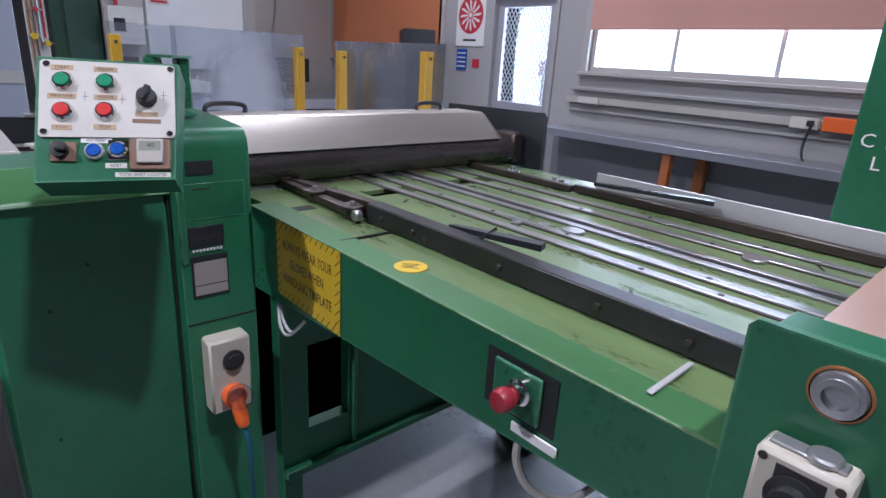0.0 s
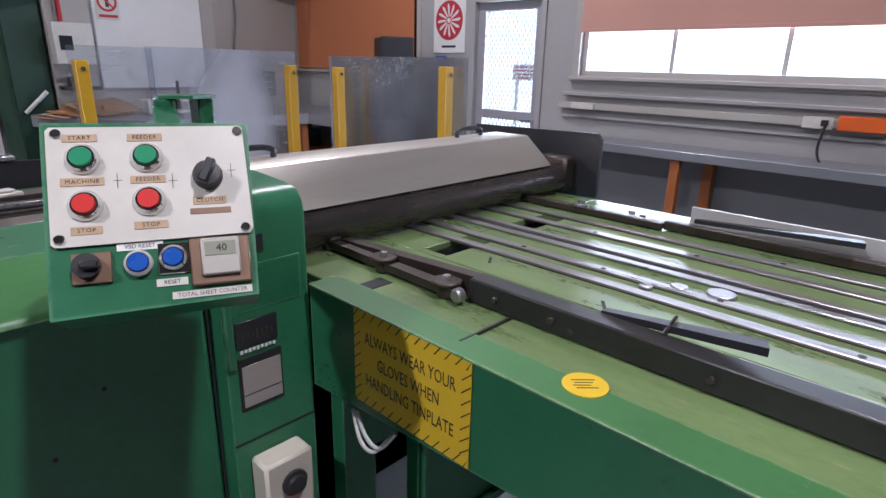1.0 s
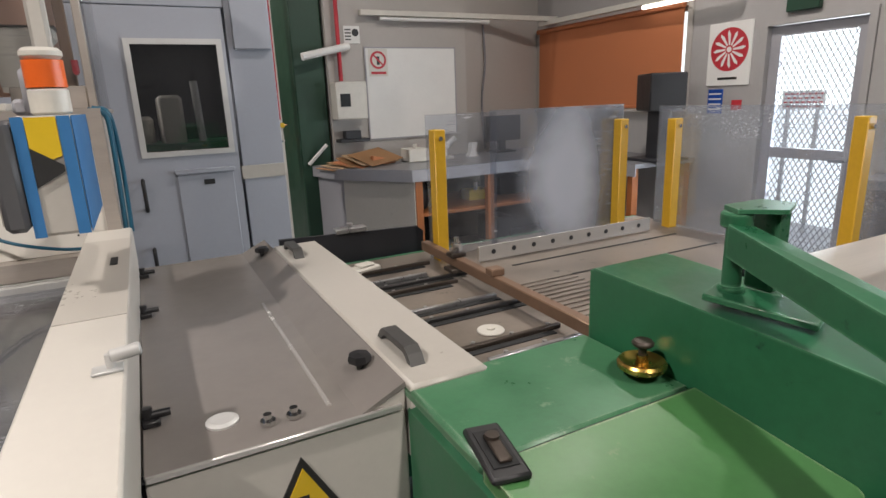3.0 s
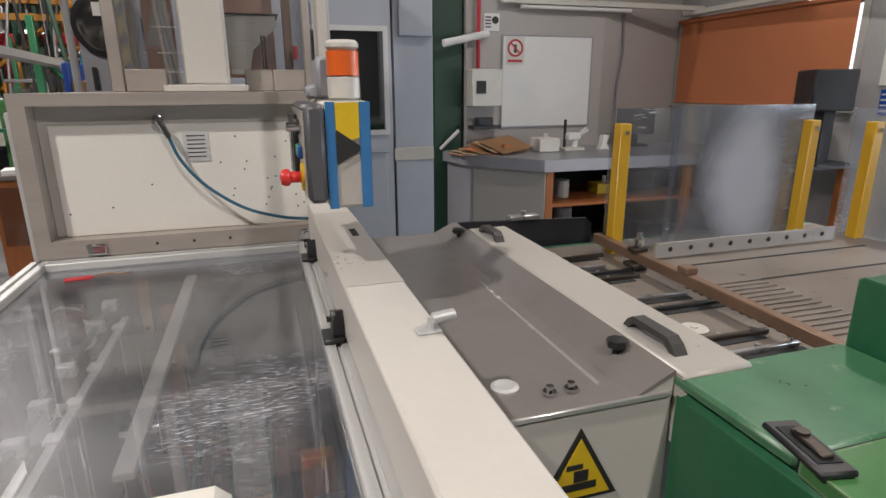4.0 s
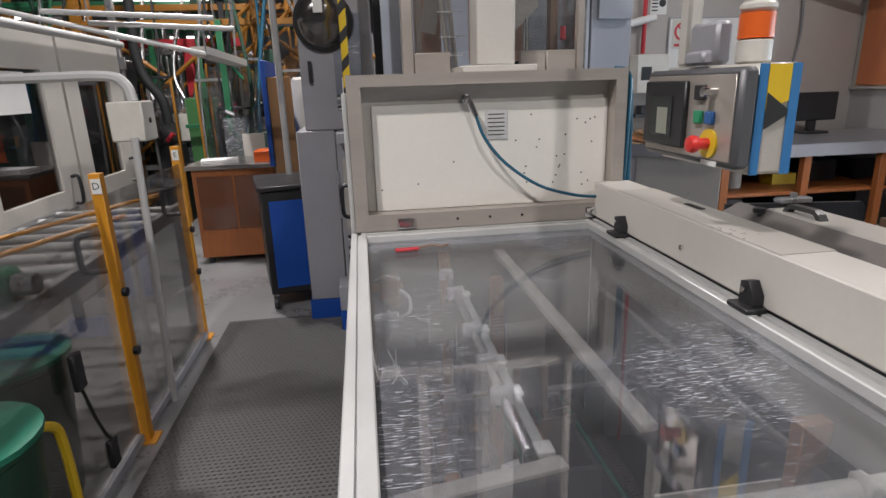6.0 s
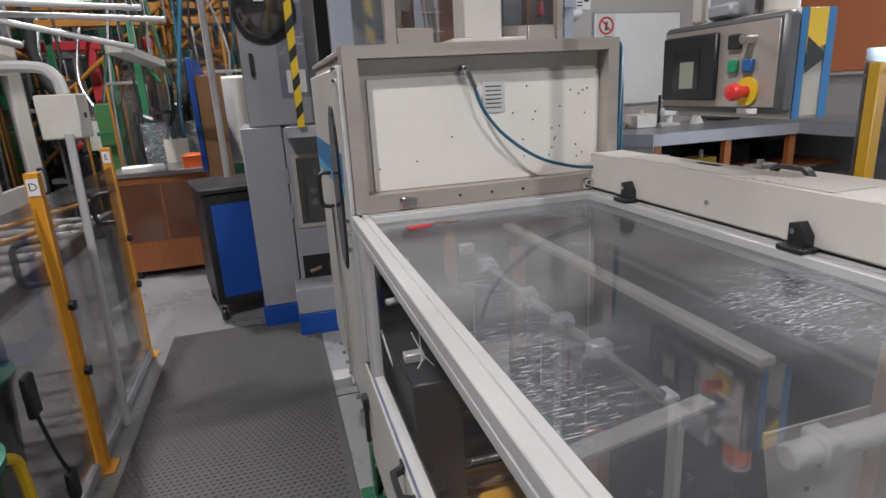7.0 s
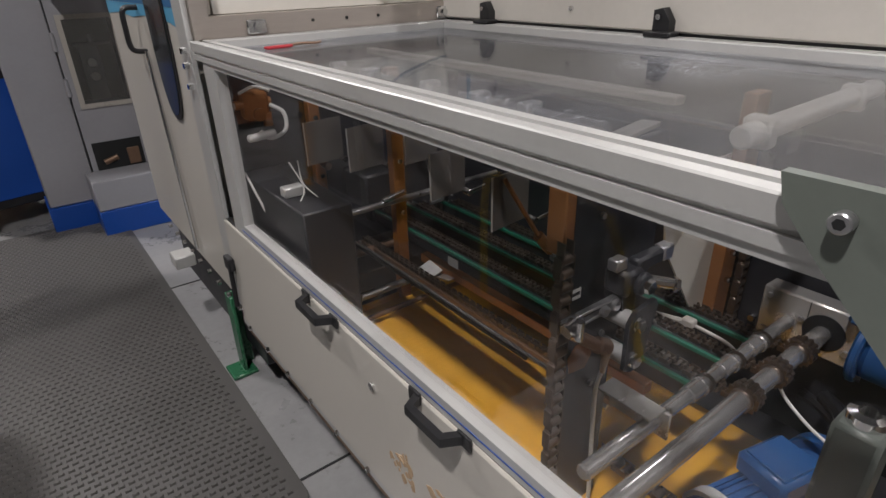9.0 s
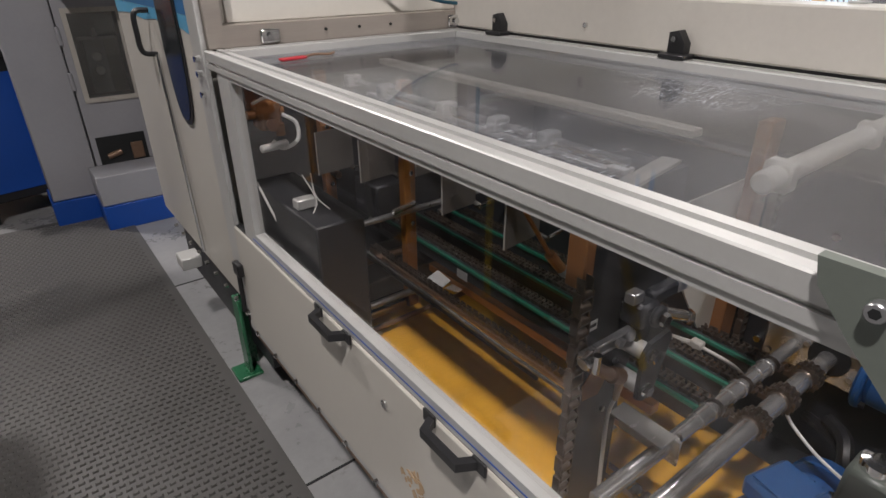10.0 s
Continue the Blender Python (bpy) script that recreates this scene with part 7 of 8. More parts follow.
        ring.add([(1.93 + r * math.cos(x), y, 1.935 + r * math.sin(x)) for y in (6.6365, 6.6395) for r, x in ((0.065, a), (0.085, a), (0.085, b2), (0.065, b2))],
                 [(0, 1, 2, 3), (7, 6, 5, 4), (0, 3, 7, 4), (1, 5, 6, 2)])
    part("ring", ring, REDPRINT, n)
    part("bar", Mesh(pose(1.93, 6.638, 1.935, 0, 45, 0)).box(-0.07, 0.07, -0.0012, 0.0012, -0.008, 0.008, 0), REDPRINT, n)
    part("symbol", Mesh().box(1.915, 1.945, 6.6388, 6.6396, 1.89, 1.97, 0), INK, n)
    part("print", Mesh().box(1.85, 2.01, 6.6386, 6.6396, 1.80, 1.825, 0), REDPRINT, n)
    bx = thing("wall_box", (1.56, 6.6, 1.4), "white wall-mounted control box with a dark window", "control box")
    part("case", Mesh().box(1.42, 1.73, 6.48, 6.66, 1.38, 1.73, 0.008), PLATE, bx)
    part("window", Mesh().box(1.46, 1.56, 6.474, 6.479, 1.50, 1.62, 0.001), SCREEN, bx)
    solid("green_column", Mesh().box(1.10, 1.40, 6.72, 7.5, 0, ROOF, 0.01), DARKGREEN, "dark green painted steel column", "column", kind="structure")
    pp = Mesh().cyl((1.52, 6.60, 1.74), (1.52, 6.60, ROOF), 0.02, 12)
    solid("red_pipe", pp, REDPRINT, "red painted sprinkler riser pipe", "pipe")
    solid("wall_conduit", Mesh().tube([(3.2, 6.71, 2.3), (3.22, 6.71, 1.9), (3.17, 6.71, 1.5), (3.2, 6.71, 0.97)], 0.012), DADO, "dark conduit down the wall", "conduit")
    for nm, p0, p1 in (("n", (2.3, 6.60, 2.40), (4.05, 6.60, 2.31)),):
        lt = thing("batten_light", (3.2, 6.6, 2.33), "white fluorescent batten along the wall, unlit", "light")
        part("rail", Mesh().box(1.75, 4.1, 6.56, 6.62, 2.34, 2.39), PLATE, lt)
        part("tube", Mesh().cyl((1.95, 6.59, 2.315), (3.2, 6.59, 2.315), 0.018, 12), PAPER, lt)
    lt = thing("batten_light", (4.0, 5.5, 2.3), "white fluorescent batten above the blind", "light")
    part("rail", Mesh().box(3.97, 4.03, 4.2, 6.75, 2.30, 2.35), PLATE, lt)
    part("tube", Mesh().cyl((4.0, 4.3, 2.28), (4.0, 5.2, 2.28), 0.018, 12), TUBEGLOW, lt)
    m = thing("monitor", (3.6, 4.7, 0.9), "black boxed monitor on a stand on the bench", "monitor")
    part("case", Mesh(pose(3.72, 4.68, 1.52, 0, 0, -30)).box(-0.15, 0.15, -0.20, 0.20, -0.15, 0.16, 0.012), BLACK, m)
    part("stand", Mesh().box(3.66, 3.78, 4.6, 4.76, 0.96, 1.37).box(3.55, 3.9, 4.5, 4.9, 0.946, 0.97), BLACKSTEEL, m)


def bench_things():
    Z = 0.946
    m = thing("flat_monitor", (3.25, 6.45, Z), "small black flat monitor on the bench", "monitor")
    part("panel", Mesh().box(3.02, 3.48, 6.40, 6.44, 1.07, 1.34, 0.008), BLACK, m)
    part("stand", Mesh().box(3.21, 3.29, 6.42, 6.47, Z + 0.02, 1.07).box(3.12, 3.38, 6.35, 6.55, Z, Z + 0.02), BLACK, m)
    c = thing("microscope", (2.42, 6.3, Z), "white bench microscope on a stand", "microscope")
    part("base", Mesh().box(2.30, 2.52, 6.2, 6.4, Z, Z + 0.03, 0.006), PLATE, c)
    part("pillar", Mesh().cyl((2.36, 6.33, Z), (2.36, 6.33, Z + 0.30), 0.015, 10), BLACK, c)
    part("head", Mesh().box(2.36, 2.50, 6.25, 6.35, Z + 0.10, Z + 0.17, 0.01).cyl((2.50, 6.28, Z + 0.15), (2.56, 6.24, Z + 0.21), 0.025, 12).cyl((2.46, 6.30, Z + 0.03), (2.46, 6.30, Z + 0.1), 0.03, 12), PAPER, c)
    solid("instrument_box", Mesh().box(2.02, 2.24, 6.2, 6.42, Z, Z + 0.13, 0.008).cyl((2.13, 6.3, Z + 0.13), (2.13, 6.3, Z + 0.17), 0.02, 10), PLATE, "cream bench instrument box", "instrument")
    solid("tape_holder", Mesh().prism([(2.72, Z), (2.84, Z), (2.80, Z + 0.06), (2.83, Z + 0.14), (2.76, Z + 0.14), (2.75, Z + 0.06)], "y", 6.25, 6.32), PAPER, "white gauge block on the bench", "gauge")
    cp = thing("card_pile", (1.55, 6.42, Z), "pile of brown card sheets slumped on the bench end", "card pile")
    for k in range(7):
        part("card_sheet", Mesh(pose(1.45 + 0.045 * k, 6.45 - 0.02 * k, Z + 0.012 * k, 3 * k, -4 + 2 * (k % 3), 12 + 9 * (k % 4))).box(-0.24, 0.24, -0.16, 0.16, 0, 0.006, 0.001), (CARD, LABEL, CARD, WOODPALE)[k % 4], cp)
    solid("orange_folder", Mesh(pose(1.78, 6.30, Z, 0, 12, 25)).box(-0.16, 0.16, -0.02, 0.02, 0, 0.06, 0.002), WOODPALE, "faded orange card folder leaning on the bench", "folder")
    solid("steel_pipe_pieces", Mesh().cyl((1.16, 6.7, Z + 0.015), (1.33, 6.62, Z + 0.20), 0.018, 10), PAPER, "white tube leaning on the bench end", "tube")
    k = thing("yellow_caddy", (2.69, 6.1, 0.53), "yellow plastic caddy on the lower shelf", "caddy")
    part("tray", Mesh().plate_with_hole(2.58, 2.82, 6.02, 6.2, 2.60, 2.80, 6.04, 6.18, "z", 0.532, 0.63, 0.003).box(2.59, 2.81, 6.03, 6.19, 0.531, 0.545), SIGNYELLOW, k)
    part("spray", Mesh().cyl((2.70, 6.1, 0.545), (2.70, 6.1, 0.70), 0.02, 10), PAPER, k)
    solid("black_bag", Mesh().lathe((1.98, 6.0, 0.531), (0, 0, 1), [(0.10, 0), (0.13, 0.08), (0.11, 0.2), (0.05, 0.29), (0, 0.30)], 14), BLACK, "black bag slumped on the shelf", "bag")
    solid("grey_tin", Mesh().cyl((2.17, 6.0, 0.531), (2.17, 6.0, 0.70), 0.07, 16, c=0.006), GREYWHITE, "grey tin on the lower shelf", "tin")
    solid("grey_drum", Mesh().cyl((2.25, 6.1, 0), (2.25, 6.1, 0.42), 0.09, 16, c=0.01), CABGREY, "grey drum under the bench", "drum")
    for x, w in ((3.0, 0.3), (3.5, 0.35), (2.95, 0.2)):
        solid("stored_box", Mesh().box(x, x + w, 6.1, 6.5, 0.531 if x > 2.97 else 0.0, 0.72 if x > 2.97 else 0.3, 0.006), BLACKSTEEL, "dark storage box under the bench", "box", "stored boxes")
    solid("insulated_pipe", Mesh().cyl((1.15, 6.55, 1.96), (1.62, 6.6, 2.06), 0.035, 12), PAPER, "white lagged pipe across the column", "pipe")
    p = solid("safety_notice", Mesh().box(1.60, 1.76, 6.655, 6.663, 2.09, 2.25, 0.001), PAPER, "small blue and white safety notice", "notice")
    part("emblem", Mesh().cyl((1.715, 6.655, 2.19), (1.715, 6.652, 2.19), 0.035, 16), BLACK, p)
    for j in range(4):
        part("line", Mesh().box(1.61, 1.67, 6.652, 6.6545, 2.12 + j * 0.03, 2.132 + j * 0.03, 0), INK, p)
    w = solid("meter_shelf", Mesh().box(1.44, 1.74, 6.5, 6.66, 1.16, 1.19, 0.003).box(1.50, 1.66, 6.52, 6.62, 1.19, 1.27, 0.006), BLACKSTEEL, "black meter on a small wall shelf", "meter")
    # panel of coloured services beside the column
    s = thing("service_riser", (0.95, 6.75, 0), "cluster of copper and coloured service pipes on a cream board", "pipes")
    part("board", Mesh().box(0.80, 0.96, 6.78, 6.82, 0.0, 2.8, 0.003), PLATE, s)
    rnd = random.Random(8)
    for j in range(4):
        x = 0.83 + j * 0.035
        part("riser", Mesh().cyl((x, 6.765, 1.1 + 0.1 * j), (x, 6.765, 2.7), 0.009, 8), (COPPERCOL, BROWNSTEEL, STEEL, REDPRINT)[j], s)
    for j in range(9):
        x, z = rnd.uniform(0.83, 0.94), rnd.uniform(1.1, 2.3)
        part("valve", Mesh().cyl((x, 6.75, z), (x, 6.70, z), rnd.uniform(0.014, 0.03), 12), (BRASS, TEAL, SIGNYELLOW, REDPRINT, ALU)[j % 5], s)
        part("branch", Mesh().cyl((x - 0.04, 6.74, z), (x + 0.05, 6.74, z), 0.008, 8), (COPPERCOL, STEEL)[j % 2], s)
    g = solid("bench_floor_grid", Mesh().box(0.55, 1.1, 5.4, 6.6, 0.0, 0.03, 0.004), STEEL, "ribbed metal floor plate by the booth", "floor plate")


screens()
benches()
bench_things()
wall_fittings()


def booth():
    t = thing("machine_booth", (-0.2, 5.2, 0), "blue-grey steel machine booth with a windowed door", "booth")
    Y = 4.72
    part("door", Mesh().plate_with_hole(-0.62, 0.235, 0.05, 2.08, -0.26, 0.19, 1.30, 1.89, "y", Y, Y + 0.05, 0.004), BOOTH, t, "blue-grey door with a window")
    part("window_frame", Mesh().plate_with_hole(-0.285, 0.215, 1.275, 1.915, -0.255, 0.185, 1.305, 1.885, "y", Y - 0.012, Y - 0.001, 0.002), ALU, t)
    part("pane", Mesh().box(-0.26, 0.19, Y + 0.02, Y + 0.025, 1.30, 1.89, 0), DARKGLASS, t)
    part("flap", Mesh().box(-0.12, 0.19, Y - 0.01, Y - 0.001, 0.55, 1.17, 0.003).box(-0.13, 0.20, Y - 0.03, Y - 0.001, 1.17, 1.195, 0.003), BOOTH, t)
    part("flap_hole", Mesh().box(0.02, 0.08, Y - 0.012, Y - 0.0105, 1.10, 1.13, 0), VOID, t)
    part("corner_post", Mesh().box(0.25, 0.50, Y + 0.0, Y + 0.3, 0, 2.6, 0.004), BOOTH, t)
    part("hinge_plate", Mesh().box(0.24, 0.50, Y - 0.008, Y - 0.001, 1.11, 1.19, 0.002), GREYWHITE, t)
    part("upper_cover", Mesh().box(0.28, 0.49, Y - 0.03, Y - 0.001, 1.86, 2.3, 0.004), BOOTH, t)
    part("header", Mesh().box(-1.0, 0.249, Y, Y + 0.3, 2.085, 2.6, 0.004), BOOTH, t)
    part("side", Mesh().box(0.46, 0.50, Y + 0.301, 6.3, 0, 2.6, 0.004), BOOTH, t)
    part("left_panel", Mesh().box(-1.0, -0.625, Y, Y + 0.05, 0.05, 2.08, 0.004), BOOTH, t)
    # near-black back: the darkness inside the booth is put into its colour
    part("inside_shade_back", Mesh().box(-1.0, 0.45, 6.2, 6.25, 0, 2.6, 0), VOID, t)
    part("inside_machine", Mesh().box(-0.16, -0.02, 4.95, 5.2, 0, 1.62, 0.02), GREYWHITE, t)
    part("inside_tank", Mesh().cyl((-0.28, 5.1, 0), (-0.28, 5.1, 1.5), 0.09, 20, c=0.02), PLATE, t)
    part("inside_pipe", Mesh().cyl((0.10, 5.0, 0.5), (0.06, 5.0, 1.7), 0.022, 12), ALU, t)
    part("inside_shelf", Mesh().box(-0.5, 0.4, 4.85, 5.3, 1.30, 1.34), GREEN, t)
    for z in (0.75, 1.15):
        part("lever_handle", Mesh().tube([(-0.30, Y, z), (-0.30, Y - 0.05, z), (-0.30, Y - 0.055, z - 0.08), (-0.30, Y - 0.05, z - 0.16), (-0.30, Y, z - 0.16)], 0.011), BLACK, t)


booth()

# ---------------------------------------------------------------- aisle and the factory beyond


def aisle():
    mt = Mesh().prism([(-2.13, 5.02), (-2.13, 2.44), (-1.29, 2.44), (-1.255, 2.46), (-1.24, 2.50), (-1.24, 5.02)], "z", 0.0, 0.009)
    vs, fs = [], []
    nx, ny, p = 34, 100, 0.025
    for j in range(ny):
        for i in range(nx):
            x = -2.117 + i * p + (p / 2 if j % 2 else 0)
            y = 2.50 + j * p
            k = len(vs)
            a, b2 = 0.0085, 0.0055
            vs += [(x - a, y - b2, 0.009), (x + a, y - b2, 0.009), (x + a, y + b2, 0.009), (x - a, y + b2, 0.009), (x - a * 0.6, y - b2 * 0.5, 0.0135), (x + a * 0.6, y - b2 * 0.5, 0.0135), (x + a * 0.6, y + b2 * 0.5, 0.0135), (x - a * 0.6, y + b2 * 0.5, 0.0135)]
            fs += [(k + 4, k + 5, k + 6, k + 7), (k, k + 1, k + 5, k + 4), (k + 1, k + 2, k + 6, k + 5), (k + 2, k + 3, k + 7, k + 6), (k + 3, k, k + 4, k + 7)]
    mt.add(vs, fs)
    solid("rubber_mat", mt, RUBBER, "grey studded rubber anti-fatigue mat on the aisle", "mat")
    jn = Mesh()
    for y in (2.55, 3.9, 5.3):
        jn.box(-1.30, -0.9, y, y + 0.008, 0.0005, 0.002, 0)
    solid("floor_joints", jn, VOID, "dark joints between floor slabs", "floor joint", kind="structure")
    # fence of amber posts and smoked sheets
    for k, (x, y, tag) in enumerate(((-2.21, 3.68, "D"), (-2.24, 4.80, "E"))):
        f = thing("fence_post", (x, y, 0), "amber painted guard fence post with lettered tag", "fence post", "fence posts")
        part("post", Mesh().box(x - 0.022, x + 0.022, y - 0.022, y + 0.022, 0, 1.22, 0.003), AMBER, f)
        part("foot", Mesh().box(x - 0.05, x + 0.05, y - 0.05, y + 0.05, 0, 0.012), AMBER, f)
        tg = part("tag", Mesh().box(x - 0.015, x + 0.022, y - 0.026, y - 0.0225, 1.14, 1.20, 0), PAPER, f)
        text_mesh("letter", tag, 0.04, frame_matrix((x + 0.003, y - 0.0262, 1.17), (1, 0, 0), (0, 0, 1)), INK, tg)
        for z in (0.45, 0.72):
            part("clamp", Mesh().cyl((x + 0.02, y - 0.01, z), (x + 0.04, y - 0.01, z), 0.02, 10), BLACK, f)
        part("grab_handle", Mesh().tube([(x - 0.02, y - 0.02, 0.98), (x - 0.09, y - 0.05, 0.97), (x - 0.10, y - 0.05, 0.90), (x - 0.09, y - 0.05, 0.83), (x - 0.02, y - 0.02, 0.82)], 0.012), BLACK, f)
    for y0, y1 in ((2.3, 3.64), (3.72, 4.76)):
        s = thing("guard_fence", (-2.22, y0, 0), "smoked clear fence sheet beside the aisle", "guard fence", "guard fences")
        part("sheet", Mesh().box(-2.225, -2.219, y0, y1, 0.06, 1.12, 0.001), GUARDPANE, s)
        part("rail", Mesh().box(-2.24, -2.205, y0, y1, 0.02, 0.058), CABGREY, s)
    c = thing("tool_cart", (-1.78, 5.35, 0), "black tool cart with a bright blue side on castors", "cart")
    m = pose(-1.72, 5.5, 0, 0, 0, 12)
    part("body", Mesh(m).box(-0.20, 0.20, -0.30, 0.30, 0.12, 0.86, 0.008), BLACK, c)
    part("blue_side", Mesh(m).box(-0.155, 0.155, -0.306, -0.301, 0.17, 0.79, 0.004), BLUE, c, "bright blue end panel")
    part("top", Mesh(m).box(-0.225, 0.225, -0.325, 0.325, 0.861, 0.895, 0.008), BLACK, c)
    for sx in (-1, 1):
        for sy in (-1, 1):
            p = m @ Vector((sx * 0.17, sy * 0.26, 0.05))
            w = part("castor", Mesh().cyl((p.x - 0.015, p.y, 0.05), (p.x + 0.015, p.y, 0.05), 0.05, 16, c=0.005), BLACK, c)
            part("fork", Mesh().box(p.x - 0.022, p.x + 0.022, p.y - 0.01, p.y + 0.02, 0.05, 0.12), CHROME, w)
    k = thing("gauge_cabinet", (-1.3, 5.2, 0), "grey control cabinet with pressure gauges and blue plinth", "cabinet")
    part("lower_left", Mesh().box(-1.56, -1.32, 4.96, 5.6, 0.14, 1.26, 0.006), CABGREY, k)
    part("lower_right", Mesh().plate_with_hole(-1.315, -1.0, 0.14, 1.25, -1.262, -1.045, 0.655, 1.065, "y", 4.94, 5.6, 0.004), CABGREY, k)
    part("gauge_board", Mesh().box(-1.263, -1.044, 5.06, 5.07, 0.653, 1.067, 0), BLACKSTEEL, k)
    part("gauge_mount", Mesh().box(-1.215, -1.12, 5.03, 5.059, 0.66, 0.93, 0.004).box(-1.235, -1.06, 5.02, 5.059, 0.93, 0.945, 0.002), DADO, k)
    part("gauge_lamp", Mesh().cyl((-1.15, 5.04, 0.945), (-1.15, 5.04, 0.985), 0.014, 12, 0.008), ALU, k)
    for z in (0.70, 0.92):
        part("hinge", Mesh().cyl((-1.318, 4.935, z), (-1.318, 4.935, z + 0.09), 0.010, 8, c=0.002), CABGREY, k)
    part("cover_pane", Mesh().box(-1.263, -1.044, 4.946, 4.949, 0.653, 1.067, 0), DARKGLASS, k)
    part("gauge_rim", Mesh().plate_with_hole(-1.285, -1.022, 0.632, 1.088, -1.262, -1.045, 0.655, 1.065, "y", 4.932, 4.939, 0.001), GREYWHITE, k)
    for z in (0.78, 0.85):
        g = part("gauge", Mesh().cyl((-1.17, 5.03, z), (-1.17, 4.99, z), 0.026, 20, c=0.003), CHROME, k)
        part("dial", Mesh().cyl((-1.17, 4.9895, z), (-1.17, 4.988, z), 0.021, 20), PAPER, g)
    part("open_slot", Mesh().box(-1.29, -1.05, 4.937, 4.9395, 0.30, 0.45, 0), VOID, k)
    part("slot_fitting", Mesh().cyl((-1.25, 4.936, 0.34), (-1.18, 4.936, 0.36), 0.016, 10), BROWNSTEEL, k)
    part("slot_fitting", Mesh().box(-1.13, -1.07, 4.925, 4.936, 0.31, 0.40, 0.003), BROWNSTEEL, k)
    part("plinth", Mesh().box(-1.57, -0.99, 4.945, 5.6, 0.0, 0.139), BLUE, k)
    part("step", Mesh().box(-1.36, -1.02, 4.72, 4.94, 0.14, 0.30, 0.005), CABGREY, k)
    part("step_base", Mesh().box(-1.36, -1.02, 4.715, 4.94, 0.0, 0.139, 0.005), BLUE, k)
    part("upper_cabinet", Mesh().box(-1.50, -1.05, 5.0, 5.6, 1.262, 2.4, 0.006), CABGREY, k)
    part("upper_window", Mesh().box(-1.29, -1.12, 4.995, 4.999, 1.42, 1.95, 0), SCREENPANE, k)
    part("upper_handle", Mesh().box(-1.45, -1.43, 4.97, 4.999, 1.55, 1.68), BLACK, k)
    part("paper", Mesh().box(-1.25, -1.14, 4.990, 4.994, 1.45, 1.58, 0), PAPER, k)
    hz = thing("hazard_post", (-1.2, 4.7, 1.28), "black and yellow hazard striped post", "post")
    part("post", Mesh().box(-1.235, -1.195, 4.68, 4.72, 1.26, 2.5, 0.002), SIGNYELLOW, hz)
    for k2 in range(8):
        z = 1.30 + k2 * 0.15
        part("stripe", Mesh().prism([(-1.236, z), (-1.194, z + 0.045), (-1.194, z + 0.105), (-1.236, z + 0.06)], "y", 4.678, 4.6795), INK, hz)
    part("bracket", Mesh().box(-1.30, -1.1, 4.72, 4.95, 1.20, 1.262), CABGREY, hz)
    solid("grey_pipe", Mesh().cyl((-1.72, 5.72, 0), (-1.72, 5.72, ROOF), 0.024, 14), ALU, "upright pale grey pipe", "pipe")
    w = thing("wood_cabinet", (-2.4, 6.75, 0), "orange wooden cabinet with smoked sliding doors and papers on top", "cabinet")
    part("carcass", Mesh().box(-2.66, -1.95, 6.5, 7.1, 0.06, 0.86, 0.005), WOOD, w)
    for fx in (-2.62, -2.02):
        part("foot", Mesh().box(fx, fx + 0.04, 6.53, 6.58, 0, 0.06), BLACK, w)
        part("foot", Mesh().box(fx, fx + 0.04, 7.02, 7.07, 0, 0.06), BLACK, w)
    for x in (-2.62, -2.30):
        part("door", Mesh().box(x, x + 0.30, 6.485, 6.499, 0.32, 0.80, 0.003), GUARDPANE, w, "smoked door")
    part("top", Mesh().box(-2.70, -1.92, 6.46, 7.12, 0.861, 0.90, 0.004), HOODGREY, w)
    solid("paper_stack", Mesh(pose(-2.45, 6.7, 0.90, 0, 0, 12)).box(-0.16, 0.16, -0.11, 0.11, 0, 0.03, 0.002), PAPER, "stack of papers on the cabinet", "papers")
    solid("orange_tray", Mesh().box(-2.12, -1.92, 6.55, 6.8, 0.90, 1.0, 0.005), ORANGE, "orange plastic tray on the cabinet", "tray")
    solid("blue_board", Mesh().box(-1.93, -1.89, 6.2, 6.9, 0.9, 1.75, 0.004), BLUE, "blue upright board with brown back", "board")


aisle()

# ---------------------------------------------------------------- distant factory


def white_press():
    t = thing("white_press", (-3.8, 6.0, 0), "white enclosed press line with dark windowed doors", "machine")
    X = -3.3
    part("body", Mesh().box(-5.2, X - 0.03, 3.4, 7.06, 0.0, 1.92, 0.01), GREYWHITE, t)
    for y0, y1 in ((3.5, 4.66), (4.70, 5.93), (5.97, 7.05)):
        d = part("door", Mesh().plate_with_hole(y0, y1, 0.45, 1.94, y0 + 0.22, y1 - 0.26, 0.86, 1.70, "x", X - 0.028, X, 0.004), WHITE, t, "white door with a dark window")
        part("window", Mesh().box(X - 0.026, X - 0.02, y0 + 0.21, y1 - 0.25, 0.85, 1.71, 0), DARKGLASS, d)
        part("pull", Mesh().tube([(X, y1 - 0.14, 0.95), (X + 0.05, y1 - 0.14, 0.94), (X + 0.05, y1 - 0.14, 0.76), (X, y1 - 0.14, 0.75)], 0.013), BLACK, d, "black pull handle")
    part("notice", Mesh().box(X + 0.001, X + 0.003, 5.05, 5.45, 1.42, 1.68, 0), PAPER, t)
    part("roof_rail", Mesh().cyl((X + 0.05, 3.4, 1.97), (X + 0.05, 7.05, 1.95), 0.03, 10), ALU, t)


